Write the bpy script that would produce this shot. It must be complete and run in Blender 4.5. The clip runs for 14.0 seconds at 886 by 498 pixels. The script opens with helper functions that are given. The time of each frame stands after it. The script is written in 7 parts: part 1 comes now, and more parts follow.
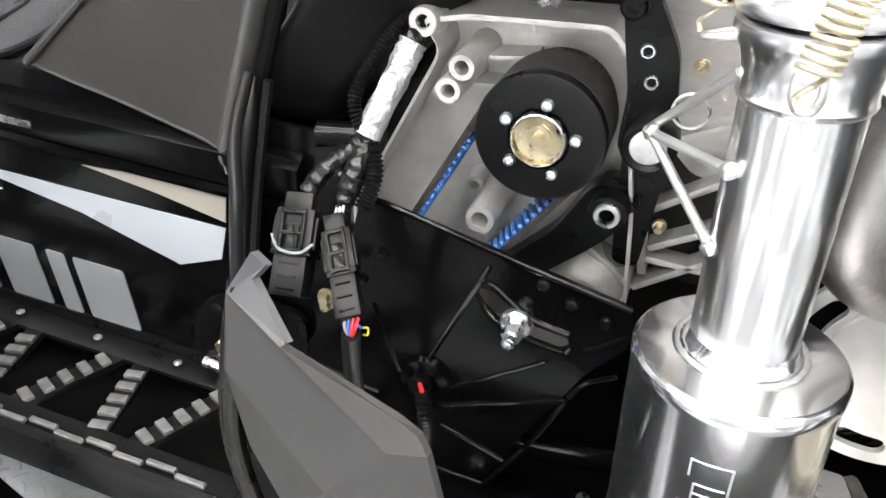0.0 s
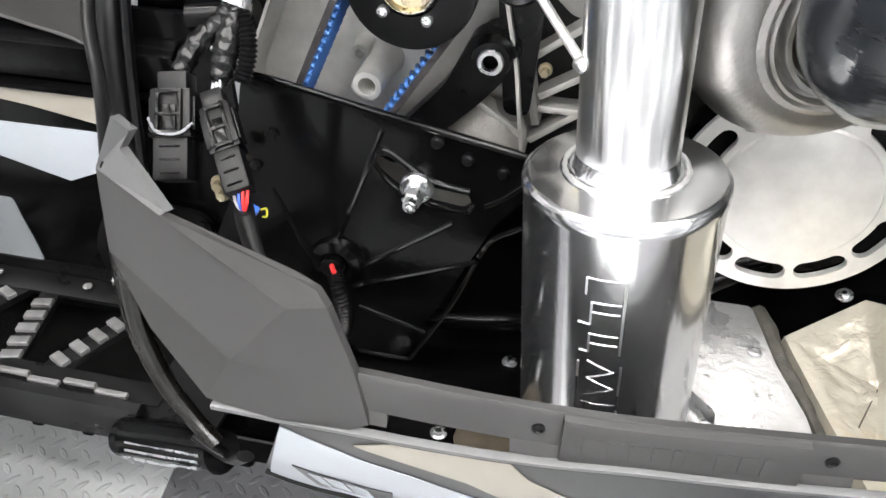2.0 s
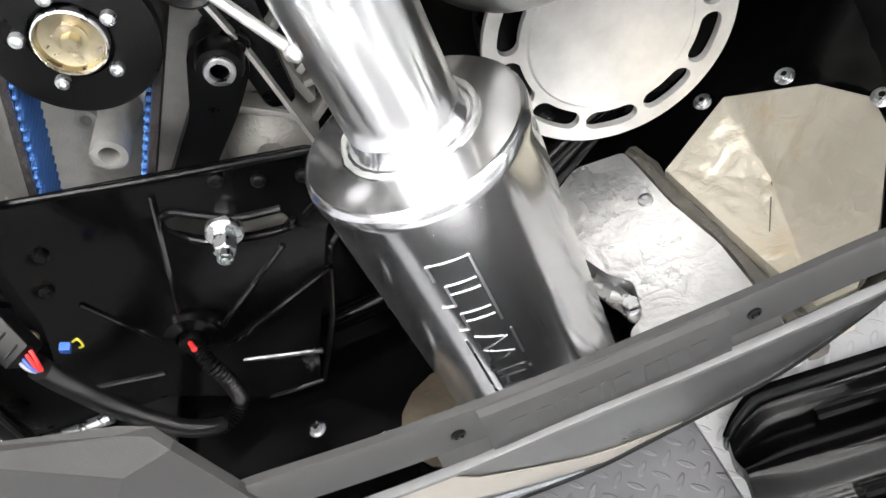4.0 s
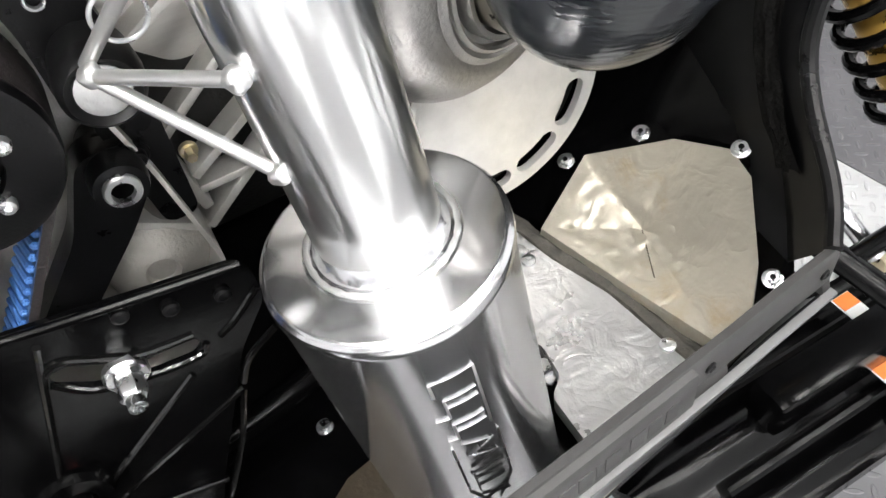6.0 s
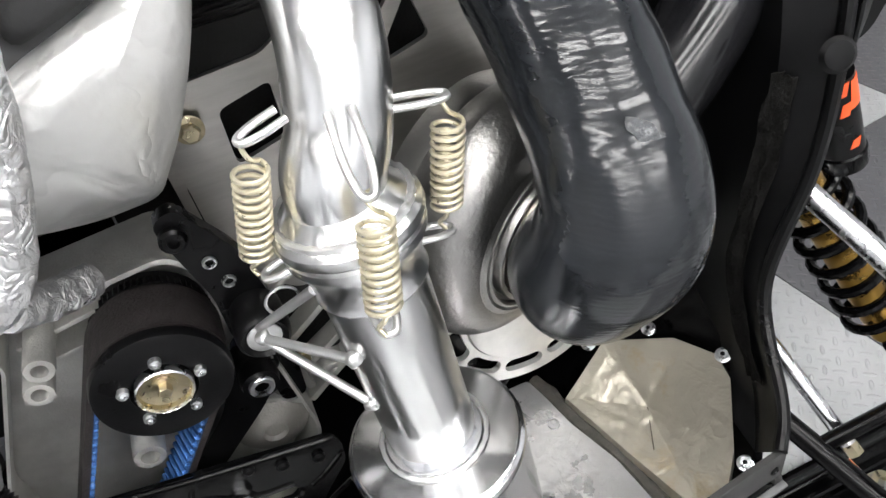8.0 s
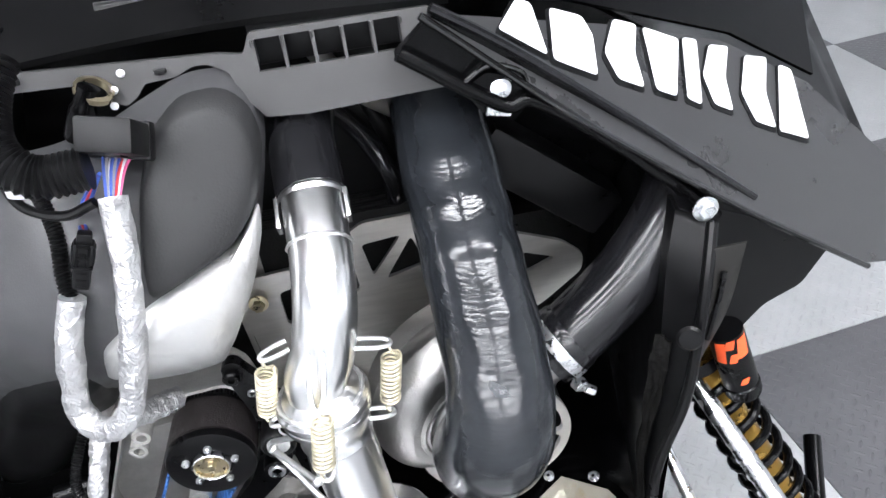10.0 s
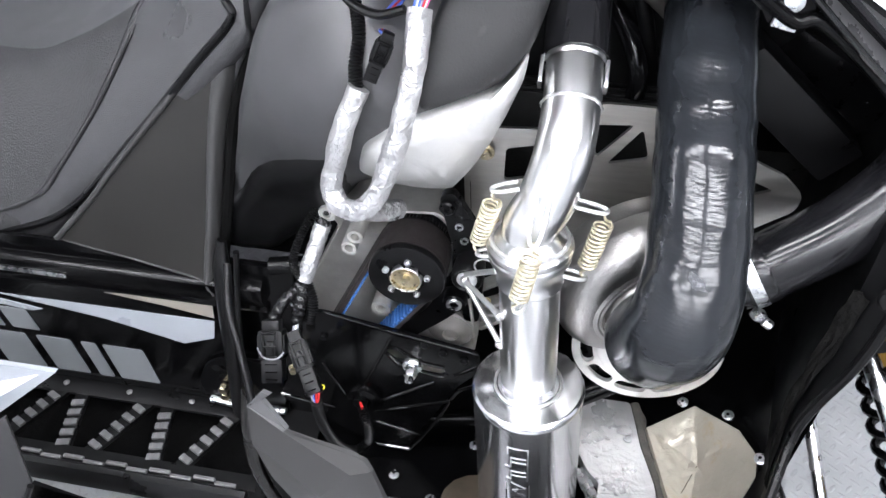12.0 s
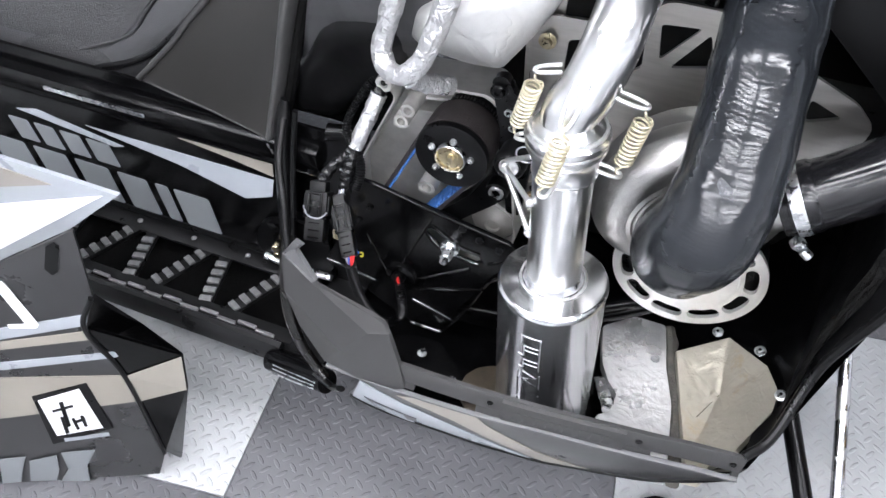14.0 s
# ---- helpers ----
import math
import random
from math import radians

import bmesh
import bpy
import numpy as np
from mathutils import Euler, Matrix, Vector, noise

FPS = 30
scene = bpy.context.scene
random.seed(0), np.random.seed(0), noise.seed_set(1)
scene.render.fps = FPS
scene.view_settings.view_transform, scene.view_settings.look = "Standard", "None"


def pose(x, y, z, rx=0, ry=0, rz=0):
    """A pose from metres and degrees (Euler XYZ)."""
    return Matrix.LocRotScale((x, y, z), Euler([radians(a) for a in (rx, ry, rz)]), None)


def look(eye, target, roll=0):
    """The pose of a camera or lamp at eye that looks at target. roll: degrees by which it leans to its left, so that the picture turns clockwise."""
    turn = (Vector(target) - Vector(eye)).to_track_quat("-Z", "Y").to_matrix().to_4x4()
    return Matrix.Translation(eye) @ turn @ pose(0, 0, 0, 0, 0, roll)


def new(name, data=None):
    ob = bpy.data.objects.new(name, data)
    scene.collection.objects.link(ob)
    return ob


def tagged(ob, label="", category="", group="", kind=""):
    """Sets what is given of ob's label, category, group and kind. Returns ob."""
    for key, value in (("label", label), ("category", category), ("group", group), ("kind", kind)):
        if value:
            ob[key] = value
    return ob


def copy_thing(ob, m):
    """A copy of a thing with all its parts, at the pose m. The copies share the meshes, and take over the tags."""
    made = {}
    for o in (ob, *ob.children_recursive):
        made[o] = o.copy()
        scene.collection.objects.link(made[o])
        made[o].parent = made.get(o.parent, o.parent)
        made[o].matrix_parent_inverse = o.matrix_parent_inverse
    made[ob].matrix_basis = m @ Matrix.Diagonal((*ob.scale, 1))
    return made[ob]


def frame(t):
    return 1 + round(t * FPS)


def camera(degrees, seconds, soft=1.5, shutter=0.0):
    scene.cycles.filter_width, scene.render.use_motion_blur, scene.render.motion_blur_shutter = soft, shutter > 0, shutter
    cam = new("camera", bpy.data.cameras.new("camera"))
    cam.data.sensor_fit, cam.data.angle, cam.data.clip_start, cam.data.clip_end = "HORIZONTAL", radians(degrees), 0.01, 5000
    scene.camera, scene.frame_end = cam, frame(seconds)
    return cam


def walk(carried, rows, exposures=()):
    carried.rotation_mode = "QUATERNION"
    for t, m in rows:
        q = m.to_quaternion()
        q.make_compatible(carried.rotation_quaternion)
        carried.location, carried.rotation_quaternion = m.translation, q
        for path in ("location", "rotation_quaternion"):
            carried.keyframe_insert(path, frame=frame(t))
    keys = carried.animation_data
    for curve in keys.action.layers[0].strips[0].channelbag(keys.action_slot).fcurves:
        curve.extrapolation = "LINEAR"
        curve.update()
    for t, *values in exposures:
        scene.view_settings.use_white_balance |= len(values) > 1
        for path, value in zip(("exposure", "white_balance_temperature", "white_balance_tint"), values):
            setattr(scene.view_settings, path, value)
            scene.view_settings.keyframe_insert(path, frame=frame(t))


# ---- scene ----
cam = camera(61.0, 14.0)
PATH = [
    (0, (-0.0537, -0.1047, 0.9259), (-0.2032, 0.3742, 0.5968), 4.50),
    (0.5, (-0.0549, -0.1009, 0.9102), (-0.1863, 0.3843, 0.5826), 2.38),
    (1, (-0.0565, -0.1186, 0.8921), (-0.1642, 0.3610, 0.5479), 1.52),
    (1.5, (-0.0458, -0.1210, 0.8824), (-0.1484, 0.3478, 0.5223), 0.69),
    (2, (-0.0131, -0.1202, 0.8808), (-0.1076, 0.3426, 0.5108), 1.06),
    (2.5, (0.0302, -0.1141, 0.8857), (-0.0650, 0.3465, 0.5131), 1.01),
    (3, (0.0725, -0.0887, 0.8901), (-0.0434, 0.3437, 0.4906), -8.11),
    (3.2, (0.0847, -0.0687, 0.8936), (-0.0585, 0.3461, 0.4844), -17.74),
    (5.3, (-0.0581, 0.0171, 0.8428), (0.0501, 0.3862, 0.3823), -13.78),
    (5.5, (-0.0629, 0.0341, 0.8589), (0.0610, 0.3932, 0.3944), -11.80),
    (6, (-0.0457, 0.0532, 0.9015), (0.0946, 0.4216, 0.4492), -11.10),
    (6.5, (-0.0368, 0.0621, 0.9482), (0.1094, 0.4424, 0.5078), -10.44),
    (7, (-0.0377, 0.0523, 0.9788), (0.1096, 0.4456, 0.5503), -9.84),
    (7.5, (-0.0428, 0.0221, 1.0183), (0.0996, 0.4397, 0.6116), -10.70),
    (8, (-0.0434, -0.0182, 1.0812), (0.0842, 0.4159, 0.6872), -10.75),
    (8.2, (-0.0365, -0.0360, 1.1141), (0.0936, 0.3988, 0.7216), -9.71),
    (10.3, (0.1062, -0.1907, 1.3534), (0.0911, 0.2922, 0.9976), -6.28),
    (10.5, (0.1139, -0.2046, 1.3609), (0.0609, 0.2760, 1.0056), -4.57),
    (11, (0.0828, -0.2225, 1.3503), (-0.0021, 0.2372, 0.9741), -1.06),
    (11.5, (0.0426, -0.2311, 1.3352), (-0.0416, 0.2134, 0.9411), -0.39),
    (12, (0.0114, -0.2546, 1.3253), (-0.0640, 0.1858, 0.9250), 0.38),
    (12.5, (-0.0016, -0.2789, 1.3159), (-0.0761, 0.1535, 0.9066), 1.99),
    (13, (-0.0019, -0.2853, 1.3092), (-0.0789, 0.1346, 0.8876), 2.80),
    (13.5, (0.0122, -0.2889, 1.3056), (-0.0799, 0.1183, 0.8746), 2.77),
    (14, (0.0864, -0.2811, 1.3023), (-0.0490, 0.0981, 0.8575), 2.06),
]
walk(cam, [(t, look(eye, target, roll)) for t, eye, target, roll in PATH],
     exposures=[(0.0, 0.42, 6500, 10), (3.0, 0.40, 6500, 10), (5.5, 0.2, 6550, 10), (6.0, 0.15, 6550, 10), (6.5, -0.2, 6550, 10), (7.0, -0.5, 6550, 10), (7.5, -0.58, 6500, 10), (8.0, -0.4, 6450, 10), (10.5, 0.1, 6050, 12), (14.0, 0.0, 6050, 13)])

# ---- light ----
world = bpy.data.worlds.new("world")
world.use_nodes = True
world.node_tree.nodes["Background"].inputs[0].default_value = (0.75, 0.8, 0.85, 1)
world.node_tree.nodes["Background"].inputs[1].default_value = 0.012
scene.world = world
LIGHTS = [(x, y) for x in (-1.25, 1.25) for y in (-2.6, -1.8, -1.0, -0.2)]
LIGHT_L = 2.2


# ---- materials ----
def node(nt, kind, **sets):
    n = nt.nodes.new(kind)
    for k, v in sets.items():
        n.inputs[k].default_value = v
    return n


def mat(name, base, rough=0.5, metal=0.0, vary=0.25, scale=8.0, bump=0.0, bscale=200.0, rvary=0.15, second=None, smix=0.5, sscale=3.0,
        coat=0.0, spec=0.5, stretch=(1, 1, 1), bdist=0.002):
    """A principled surface with two scales of variation in colour and gloss, and fine relief."""
    m = bpy.data.materials.new(name)
    m.use_nodes = True
    nt = m.node_tree
    bs = nt.nodes["Principled BSDF"]
    bs.inputs["Metallic"].default_value = metal
    bs.inputs["Coat Weight"].default_value = coat
    bs.inputs["Specular IOR Level"].default_value = spec
    tc = nt.nodes.new("ShaderNodeTexCoord")
    mp = nt.nodes.new("ShaderNodeMapping")
    mp.inputs["Scale"].default_value = stretch
    nt.links.new(tc.outputs["Object"], mp.inputs[0])
    big = node(nt, "ShaderNodeTexNoise", Scale=scale, Detail=6.0, Roughness=0.6)
    fine = node(nt, "ShaderNodeTexNoise", Scale=bscale, Detail=4.0)
    for n in (big, fine):
        nt.links.new(mp.outputs[0], n.inputs["Vector"])
    ramp = nt.nodes.new("ShaderNodeMapRange")
    ramp.inputs["From Min"].default_value, ramp.inputs["From Max"].default_value = 0.3, 0.7
    ramp.inputs["To Min"].default_value, ramp.inputs["To Max"].default_value = 1 - vary, 1 + vary
    nt.links.new(big.outputs["Fac"], ramp.inputs["Value"])
    mix = nt.nodes.new("ShaderNodeMix")
    mix.data_type, mix.blend_type = "RGBA", "MULTIPLY"
    mix.inputs["Factor"].default_value = 1.0
    mix.inputs["A"].default_value = (*base, 1)
    if second:
        sn = node(nt, "ShaderNodeTexNoise", Scale=sscale, Detail=7.0, Roughness=0.65)
        nt.links.new(mp.outputs[0], sn.inputs["Vector"])
        sr = nt.nodes.new("ShaderNodeMapRange")
        sr.inputs["From Min"].default_value, sr.inputs["From Max"].default_value = 1 - smix, 1 - smix + 0.12
        nt.links.new(sn.outputs["Fac"], sr.inputs["Value"])
        sm = nt.nodes.new("ShaderNodeMix")
        sm.data_type = "RGBA"
        sm.inputs["A"].default_value, sm.inputs["B"].default_value = (*base, 1), (*second, 1)
        nt.links.new(sr.outputs[0], sm.inputs["Factor"])
        nt.links.new(sm.outputs["Result"], mix.inputs["A"])
    nt.links.new(ramp.outputs[0], mix.inputs["B"])
    nt.links.new(mix.outputs["Result"], bs.inputs["Base Color"])
    rr = nt.nodes.new("ShaderNodeMapRange")
    rr.inputs["From Min"].default_value, rr.inputs["From Max"].default_value = 0.3, 0.7
    rr.inputs["To Min"].default_value, rr.inputs["To Max"].default_value = max(0.02, rough - rvary), min(1.0, rough + rvary)
    nt.links.new(big.outputs["Fac"], rr.inputs["Value"])
    nt.links.new(rr.outputs[0], bs.inputs["Roughness"])
    if bump:
        bp = node(nt, "ShaderNodeBump", Strength=bump, Distance=bdist)
        nt.links.new(fine.outputs["Fac"], bp.inputs["Height"])
        nt.links.new(bp.outputs[0], bs.inputs["Normal"])
    return m


def wave_bump(m, scale, strength, distance, direction="Z", coord="Object", distort=0.0):
    """Adds fine ribs to a material."""
    nt = m.node_tree
    bs = nt.nodes["Principled BSDF"]
    tc = nt.nodes.new("ShaderNodeTexCoord")
    wv = node(nt, "ShaderNodeTexWave", Scale=scale, Distortion=distort)
    wv.bands_direction = direction
    nt.links.new(tc.outputs[coord], wv.inputs["Vector"])
    bp = node(nt, "ShaderNodeBump", Strength=strength, Distance=distance)
    nt.links.new(wv.outputs["Fac"], bp.inputs["Height"])
    old = bs.inputs["Normal"].links
    if old:
        nt.links.new(old[0].from_socket, bp.inputs["Normal"])
    nt.links.new(bp.outputs[0], bs.inputs["Normal"])
    return m


M = {
    "polished": mat("polished_aluminium", (0.91, 0.91, 0.915), 0.13, 1.0, 0.03, 8, 0.01, 90, 0.03),
    "polished2": mat("polished_aluminium_can", (0.90, 0.905, 0.92), 0.13, 1.0, 0.02, 5, 0.0, 60, 0.03),
    "cast": mat("cast_aluminium", (0.60, 0.59, 0.565), 0.5, 0.8, 0.18, 25, 0.3, 500, 0.1),
    "castdull": mat("dull_sand_casting", (0.26, 0.25, 0.235), 0.62, 0.45, 0.2, 30, 0.4, 400, 0.08),
    "castturbo": mat("turbo_housing", (0.38, 0.372, 0.36), 0.36, 1.0, 0.14, 18, 0.3, 300, 0.08),
    "rotor": mat("machined_disc", (0.82, 0.81, 0.79), 0.36, 0.6, 0.08, 40, 0.15, 150, 0.08),
    "track": mat("track_and_shade_black", (0.003, 0.003, 0.003), 0.8, 0.0, 0.3, 20, 0.3, 200, 0.05, spec=0.04),
    "board": mat("black_anodised_board", (0.005, 0.005, 0.0053), 0.34, 0.0, 0.25, 20, 0.1, 500, 0.1, spec=0.25),
    "sheetal": mat("sheet_aluminium", (0.54, 0.525, 0.50), 0.38, 1.0, 0.10, 20, 0.1, 300, 0.1, stretch=(1, 1, 8)),
    "rod": mat("weld_rod", (0.74, 0.74, 0.735), 0.36, 0.9, 0.06, 60, 0.03, 300, 0.05),
    "zinc": mat("zinc_plated", (0.72, 0.73, 0.74), 0.3, 1.0, 0.12, 80, 0.1, 300),
    "bandsteel": mat("warm_steel_band", (0.50, 0.47, 0.40), 0.3, 1.0, 0.1, 30, 0.05, 300, 0.06),
    "zincdull": mat("worn_grip_teeth", (0.17, 0.17, 0.17), 0.45, 0.5, 0.25, 60, 0.2, 300),
    "gold": mat("yellow_zinc", (0.50, 0.44, 0.30), 0.34, 1.0, 0.15, 90, 0.1, 300, second=(0.54, 0.46, 0.41), smix=0.45, sscale=60),
    "spring": mat("spring_wire", (0.62, 0.57, 0.43), 0.38, 0.65, 0.12, 120, 0.1, 300),
    "blackgloss": mat("black_enamel", (0.0018, 0.0018, 0.002), 0.17, 0.0, 0.3, 14, 0.05, 200, 0.06, spec=0.15),
    "blackpaint": mat("black_powder_coat", (0.0022, 0.0022, 0.0025), 0.32, 0.0, 0.3, 20, 0.08, 700, 0.10, spec=0.2),
    "blackplastic": mat("black_plastic", (0.003, 0.003, 0.0033), 0.36, 0.0, 0.3, 12, 0.06, 900, 0.10, spec=0.22),
    "blackwrap": mat("crinkled_black_wrap", (0.003, 0.003, 0.0033), 0.22, 0.0, 0.3, 20, 0.1, 300, 0.08, spec=0.35),
    "felt": mat("grey_felt_edge", (0.075, 0.07, 0.06), 0.85, 0.0, 0.35, 80, 0.8, 300),
    "postpaint": mat("blue_grey_paint", (0.16, 0.19, 0.23), 0.5, 0.0, 0.1, 6, 0.1, 200),
    "emboss": mat("embossed_aluminium", (0.55, 0.55, 0.56), 0.30, 1.0, 0.05, 20),
    "scuffed": mat("scuffed_rubber", (0.045, 0.048, 0.053), 0.5, 0.0, 0.5, 160, 0.5, 500, 0.1, second=(0.13, 0.135, 0.14), smix=0.5, sscale=220),
    "redmark": mat("red_orange_mark", (0.75, 0.09, 0.02), 0.45),
    "tank": mat("tank_plastic", (0.046, 0.046, 0.048), 0.38, 0.0, 0.25, 7, 0.06, 600, 0.1, spec=0.45, second=(0.030, 0.030, 0.031), smix=0.48, sscale=7),
    "flap": mat("black_heat_flap", (0.014, 0.014, 0.0145), 0.55, 0.0, 0.3, 9, 0.15, 500, 0.1, spec=0.35),
    "strut": mat("dark_strut", (0.006, 0.0055, 0.005), 0.25, 0.0, 0.2, 20, 0.1, 300),
    "ribgloss": mat("glossy_black_ribs", (0.003, 0.003, 0.003), 0.10, 0.0, 0.2, 20, 0.03, 300, 0.03, spec=0.7),
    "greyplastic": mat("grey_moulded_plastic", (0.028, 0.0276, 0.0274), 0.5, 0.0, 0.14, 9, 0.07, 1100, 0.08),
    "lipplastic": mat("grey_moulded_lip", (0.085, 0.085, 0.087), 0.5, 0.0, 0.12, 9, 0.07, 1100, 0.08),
    "brownplastic": mat("dark_side_cover", (0.0095, 0.0088, 0.0078), 0.42, 0.0, 0.2, 9, 0.12, 1000, 0.1, spec=0.4),
    "seat": mat("seat_vinyl", (0.042, 0.042, 0.044), 0.33, 0.0, 0.15, 10, 0.5, 700, 0.08),
    "seatdark": mat("seat_vinyl_dark", (0.024, 0.024, 0.025), 0.55, 0.0, 0.15, 10, 0.9, 380, 0.08),
    "rubber": mat("rubber_hose", (0.013, 0.0145, 0.017), 0.15, 0.0, 0.25, 10, 0.16, 60, 0.05, spec=0.42, second=(0.020, 0.022, 0.0255), smix=0.46, sscale=12, stretch=(0.6, 1.0, 3.0), bdist=0.0012),
    "rubber2": mat("silicone_hose", (0.007, 0.007, 0.008), 0.16, 0.0, 0.25, 14, 0.04, 60, 0.05, spec=0.4),
    "logogrey": mat("pale_logo_print", (0.17, 0.18, 0.19), 0.35, 0.0, 0.06, 10, 0.03, 300, 0.05),
    "silver": mat("silver_decal", (0.29, 0.31, 0.335), 0.3, 0.0, 0.06, 10, 0.03, 300, 0.05),
    "white": mat("white_decal", (0.82, 0.82, 0.83), 0.35, 0.0, 0.05, 10),
    "tan": mat("tan_decal", (0.235, 0.215, 0.185), 0.35, 0.0, 0.08, 10, 0.03, 300, 0.05),
    "greydecal": mat("dark_grey_decal", (0.027, 0.027, 0.028), 0.3, 0.0, 0.1, 10, 0.03, 300, 0.06),
    "belt": mat("blue_belt", (0.035, 0.115, 0.33), 0.5, 0.0, 0.2, 60, 0.4, 500),
    "beltinner": mat("belt_inner_fabric", (0.016, 0.045, 0.12), 0.5, 0.0, 0.2, 60, 0.4, 500),
    "beltback": mat("belt_back", (0.014, 0.011, 0.011), 0.55, 0.0, 0.3, 60, 0.4, 500),
    "foil": mat("crinkled_foil", (0.60, 0.60, 0.60), 0.32, 0.65, 0.10, 14, 0.35, 130, 0.10, bdist=0.002),
    "foilsmooth": mat("smooth_foil", (0.54, 0.54, 0.53), 0.36, 0.65, 0.10, 9, 0.25, 90, 0.08),
    "foilwarm": mat("heat_shield_foil", (0.47, 0.44, 0.365), 0.36, 0.5, 0.10, 9, 0.30, 120, 0.10, second=(0.42, 0.33, 0.20), smix=0.42, sscale=9, bdist=0.002),
    "tape": mat("silver_tape", (0.50, 0.50, 0.505), 0.36, 0.75, 0.10, 30, 0.4, 120, 0.10, bdist=0.002),
    "foam": mat("charred_foam", (0.007, 0.0068, 0.0065), 0.9, 0.0, 0.7, 60, 1.0, 300, 0.05, spec=0.06),
    "red": mat("red_wire", (0.55, 0.03, 0.03), 0.4),
    "dullred": mat("dull_red_plastic", (0.16, 0.02, 0.018), 0.5),
    "pink": mat("pink_wire", (0.60, 0.10, 0.25), 0.4),
    "blue": mat("blue_wire", (0.06, 0.12, 0.5), 0.4),
    "grey": mat("grey_wire", (0.3, 0.3, 0.32), 0.4),
    "yellow": mat("yellow_terminal", (0.75, 0.68, 0.05), 0.4),
    "orange": mat("orange_label", (0.75, 0.20, 0.04), 0.45),
    "shockgold": mat("gold_anodised", (0.45, 0.27, 0.06), 0.3, 0.9, 0.15, 40),
    "tilelight": mat("light_floor_tile", (0.41, 0.42, 0.425), 0.42, 0.0, 0.10, 5, 0.2, 400, 0.1),
    "tiledark": mat("dark_floor_tile", (0.115, 0.115, 0.122), 0.38, 0.0, 0.12, 5, 0.2, 400, 0.1),
    "wall": mat("painted_wall", (0.74, 0.75, 0.77), 0.6, 0.0, 0.05, 3, 0.2, 200),
    "ceiling": mat("painted_ceiling", (0.20, 0.20, 0.20), 0.7, 0.0, 0.04, 3),
    "chromerod": mat("bright_steel_tube", (0.70, 0.70, 0.71), 0.25, 1.0, 0.1, 40),
    "blueplug": mat("blue_plug", (0.03, 0.12, 0.55), 0.4),
    "stain": mat("brown_pad", (0.075, 0.060, 0.042), 0.4, 0.0, 0.3, 20, 0.3, 200),
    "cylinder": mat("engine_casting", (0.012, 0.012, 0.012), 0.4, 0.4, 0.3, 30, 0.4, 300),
}
wave_bump(M["rubber"], 84, 0.08, 0.0005, "Z", "Object", 5.0)


def haze(m, rough, share):
    """Adds a wide second lobe to a polished metal, as fine scratches give."""
    nt = m.node_tree
    bs = nt.nodes["Principled BSDF"]
    wide = node(nt, "ShaderNodeBsdfPrincipled", Metallic=1.0, Roughness=rough)
    for link in list(bs.inputs["Base Color"].links) + list(bs.inputs["Normal"].links):
        nt.links.new(link.from_socket, wide.inputs[link.to_socket.name])
    mix = node(nt, "ShaderNodeMixShader", Fac=share)
    nt.links.new(bs.outputs[0], mix.inputs[1])
    nt.links.new(wide.outputs[0], mix.inputs[2])
    nt.links.new(mix.outputs[0], nt.nodes["Material Output"].inputs[0])


def crease_bump(m, scale, strength, distance):
    """Adds sharp folds, as in crumpled foil."""
    nt = m.node_tree
    bs = nt.nodes["Principled BSDF"]
    tc = nt.nodes.new("ShaderNodeTexCoord")
    n1 = node(nt, "ShaderNodeTexNoise", Scale=scale, Detail=3.0, Roughness=0.5, Distortion=0.6)
    nt.links.new(tc.outputs["Object"], n1.inputs["Vector"])
    sub = node(nt, "ShaderNodeMath")
    sub.operation = "SUBTRACT"
    sub.inputs[1].default_value = 0.5
    nt.links.new(n1.outputs["Fac"], sub.inputs[0])
    ab = node(nt, "ShaderNodeMath")
    ab.operation = "ABSOLUTE"
    nt.links.new(sub.outputs[0], ab.inputs[0])
    bp = node(nt, "ShaderNodeBump", Strength=strength, Distance=distance)
    nt.links.new(ab.outputs[0], bp.inputs["Height"])
    old = bs.inputs["Normal"].links
    if old:
        nt.links.new(old[0].from_socket, bp.inputs["Normal"])
    nt.links.new(bp.outputs[0], bs.inputs["Normal"])


haze(M["polished"], 0.34, 0.28)
haze(M["polished2"], 0.34, 0.25)
crease_bump(M["foilsmooth"], 18, 0.7, 0.010)
crease_bump(M["foil"], 34, 0.6, 0.006)
crease_bump(M["foilwarm"], 30, 0.5, 0.010)
crease_bump(M["tape"], 95, 1.0, 0.006)
crease_bump(M["blackwrap"], 70, 0.6, 0.005)


def lamp_mat(name, strength):
    m = bpy.data.materials.new(name)
    m.use_nodes = True
    nt = m.node_tree
    nt.nodes.remove(nt.nodes["Principled BSDF"])
    em = node(nt, "ShaderNodeEmission", Color=(1.0, 0.985, 0.965, 1), Strength=strength)
    nt.links.new(em.outputs[0], nt.nodes["Material Output"].inputs[0])
    return m


M["tube"] = lamp_mat("led_tube_light", 50.0)


# ---- building helpers ----
def V(*a):
    return Vector(a)


def smooth(me, angle=35):
    for p in me.polygons:
        p.use_smooth = True
    me.set_sharp_from_angle(angle=radians(angle))


def to_mesh(name, bm, material, angle=35):
    bmesh.ops.recalc_face_normals(bm, faces=bm.faces[:])
    me = bpy.data.meshes.new(name)
    bm.to_mesh(me)
    bm.free()
    if material is not None:
        me.materials.append(material)
    smooth(me, angle)
    return me


def thing(name, at, label, category, group="", kind=""):
    ob = new(name)
    ob.empty_display_size = 0.02
    ob.location = at
    return tagged(ob, label, category, group, kind)


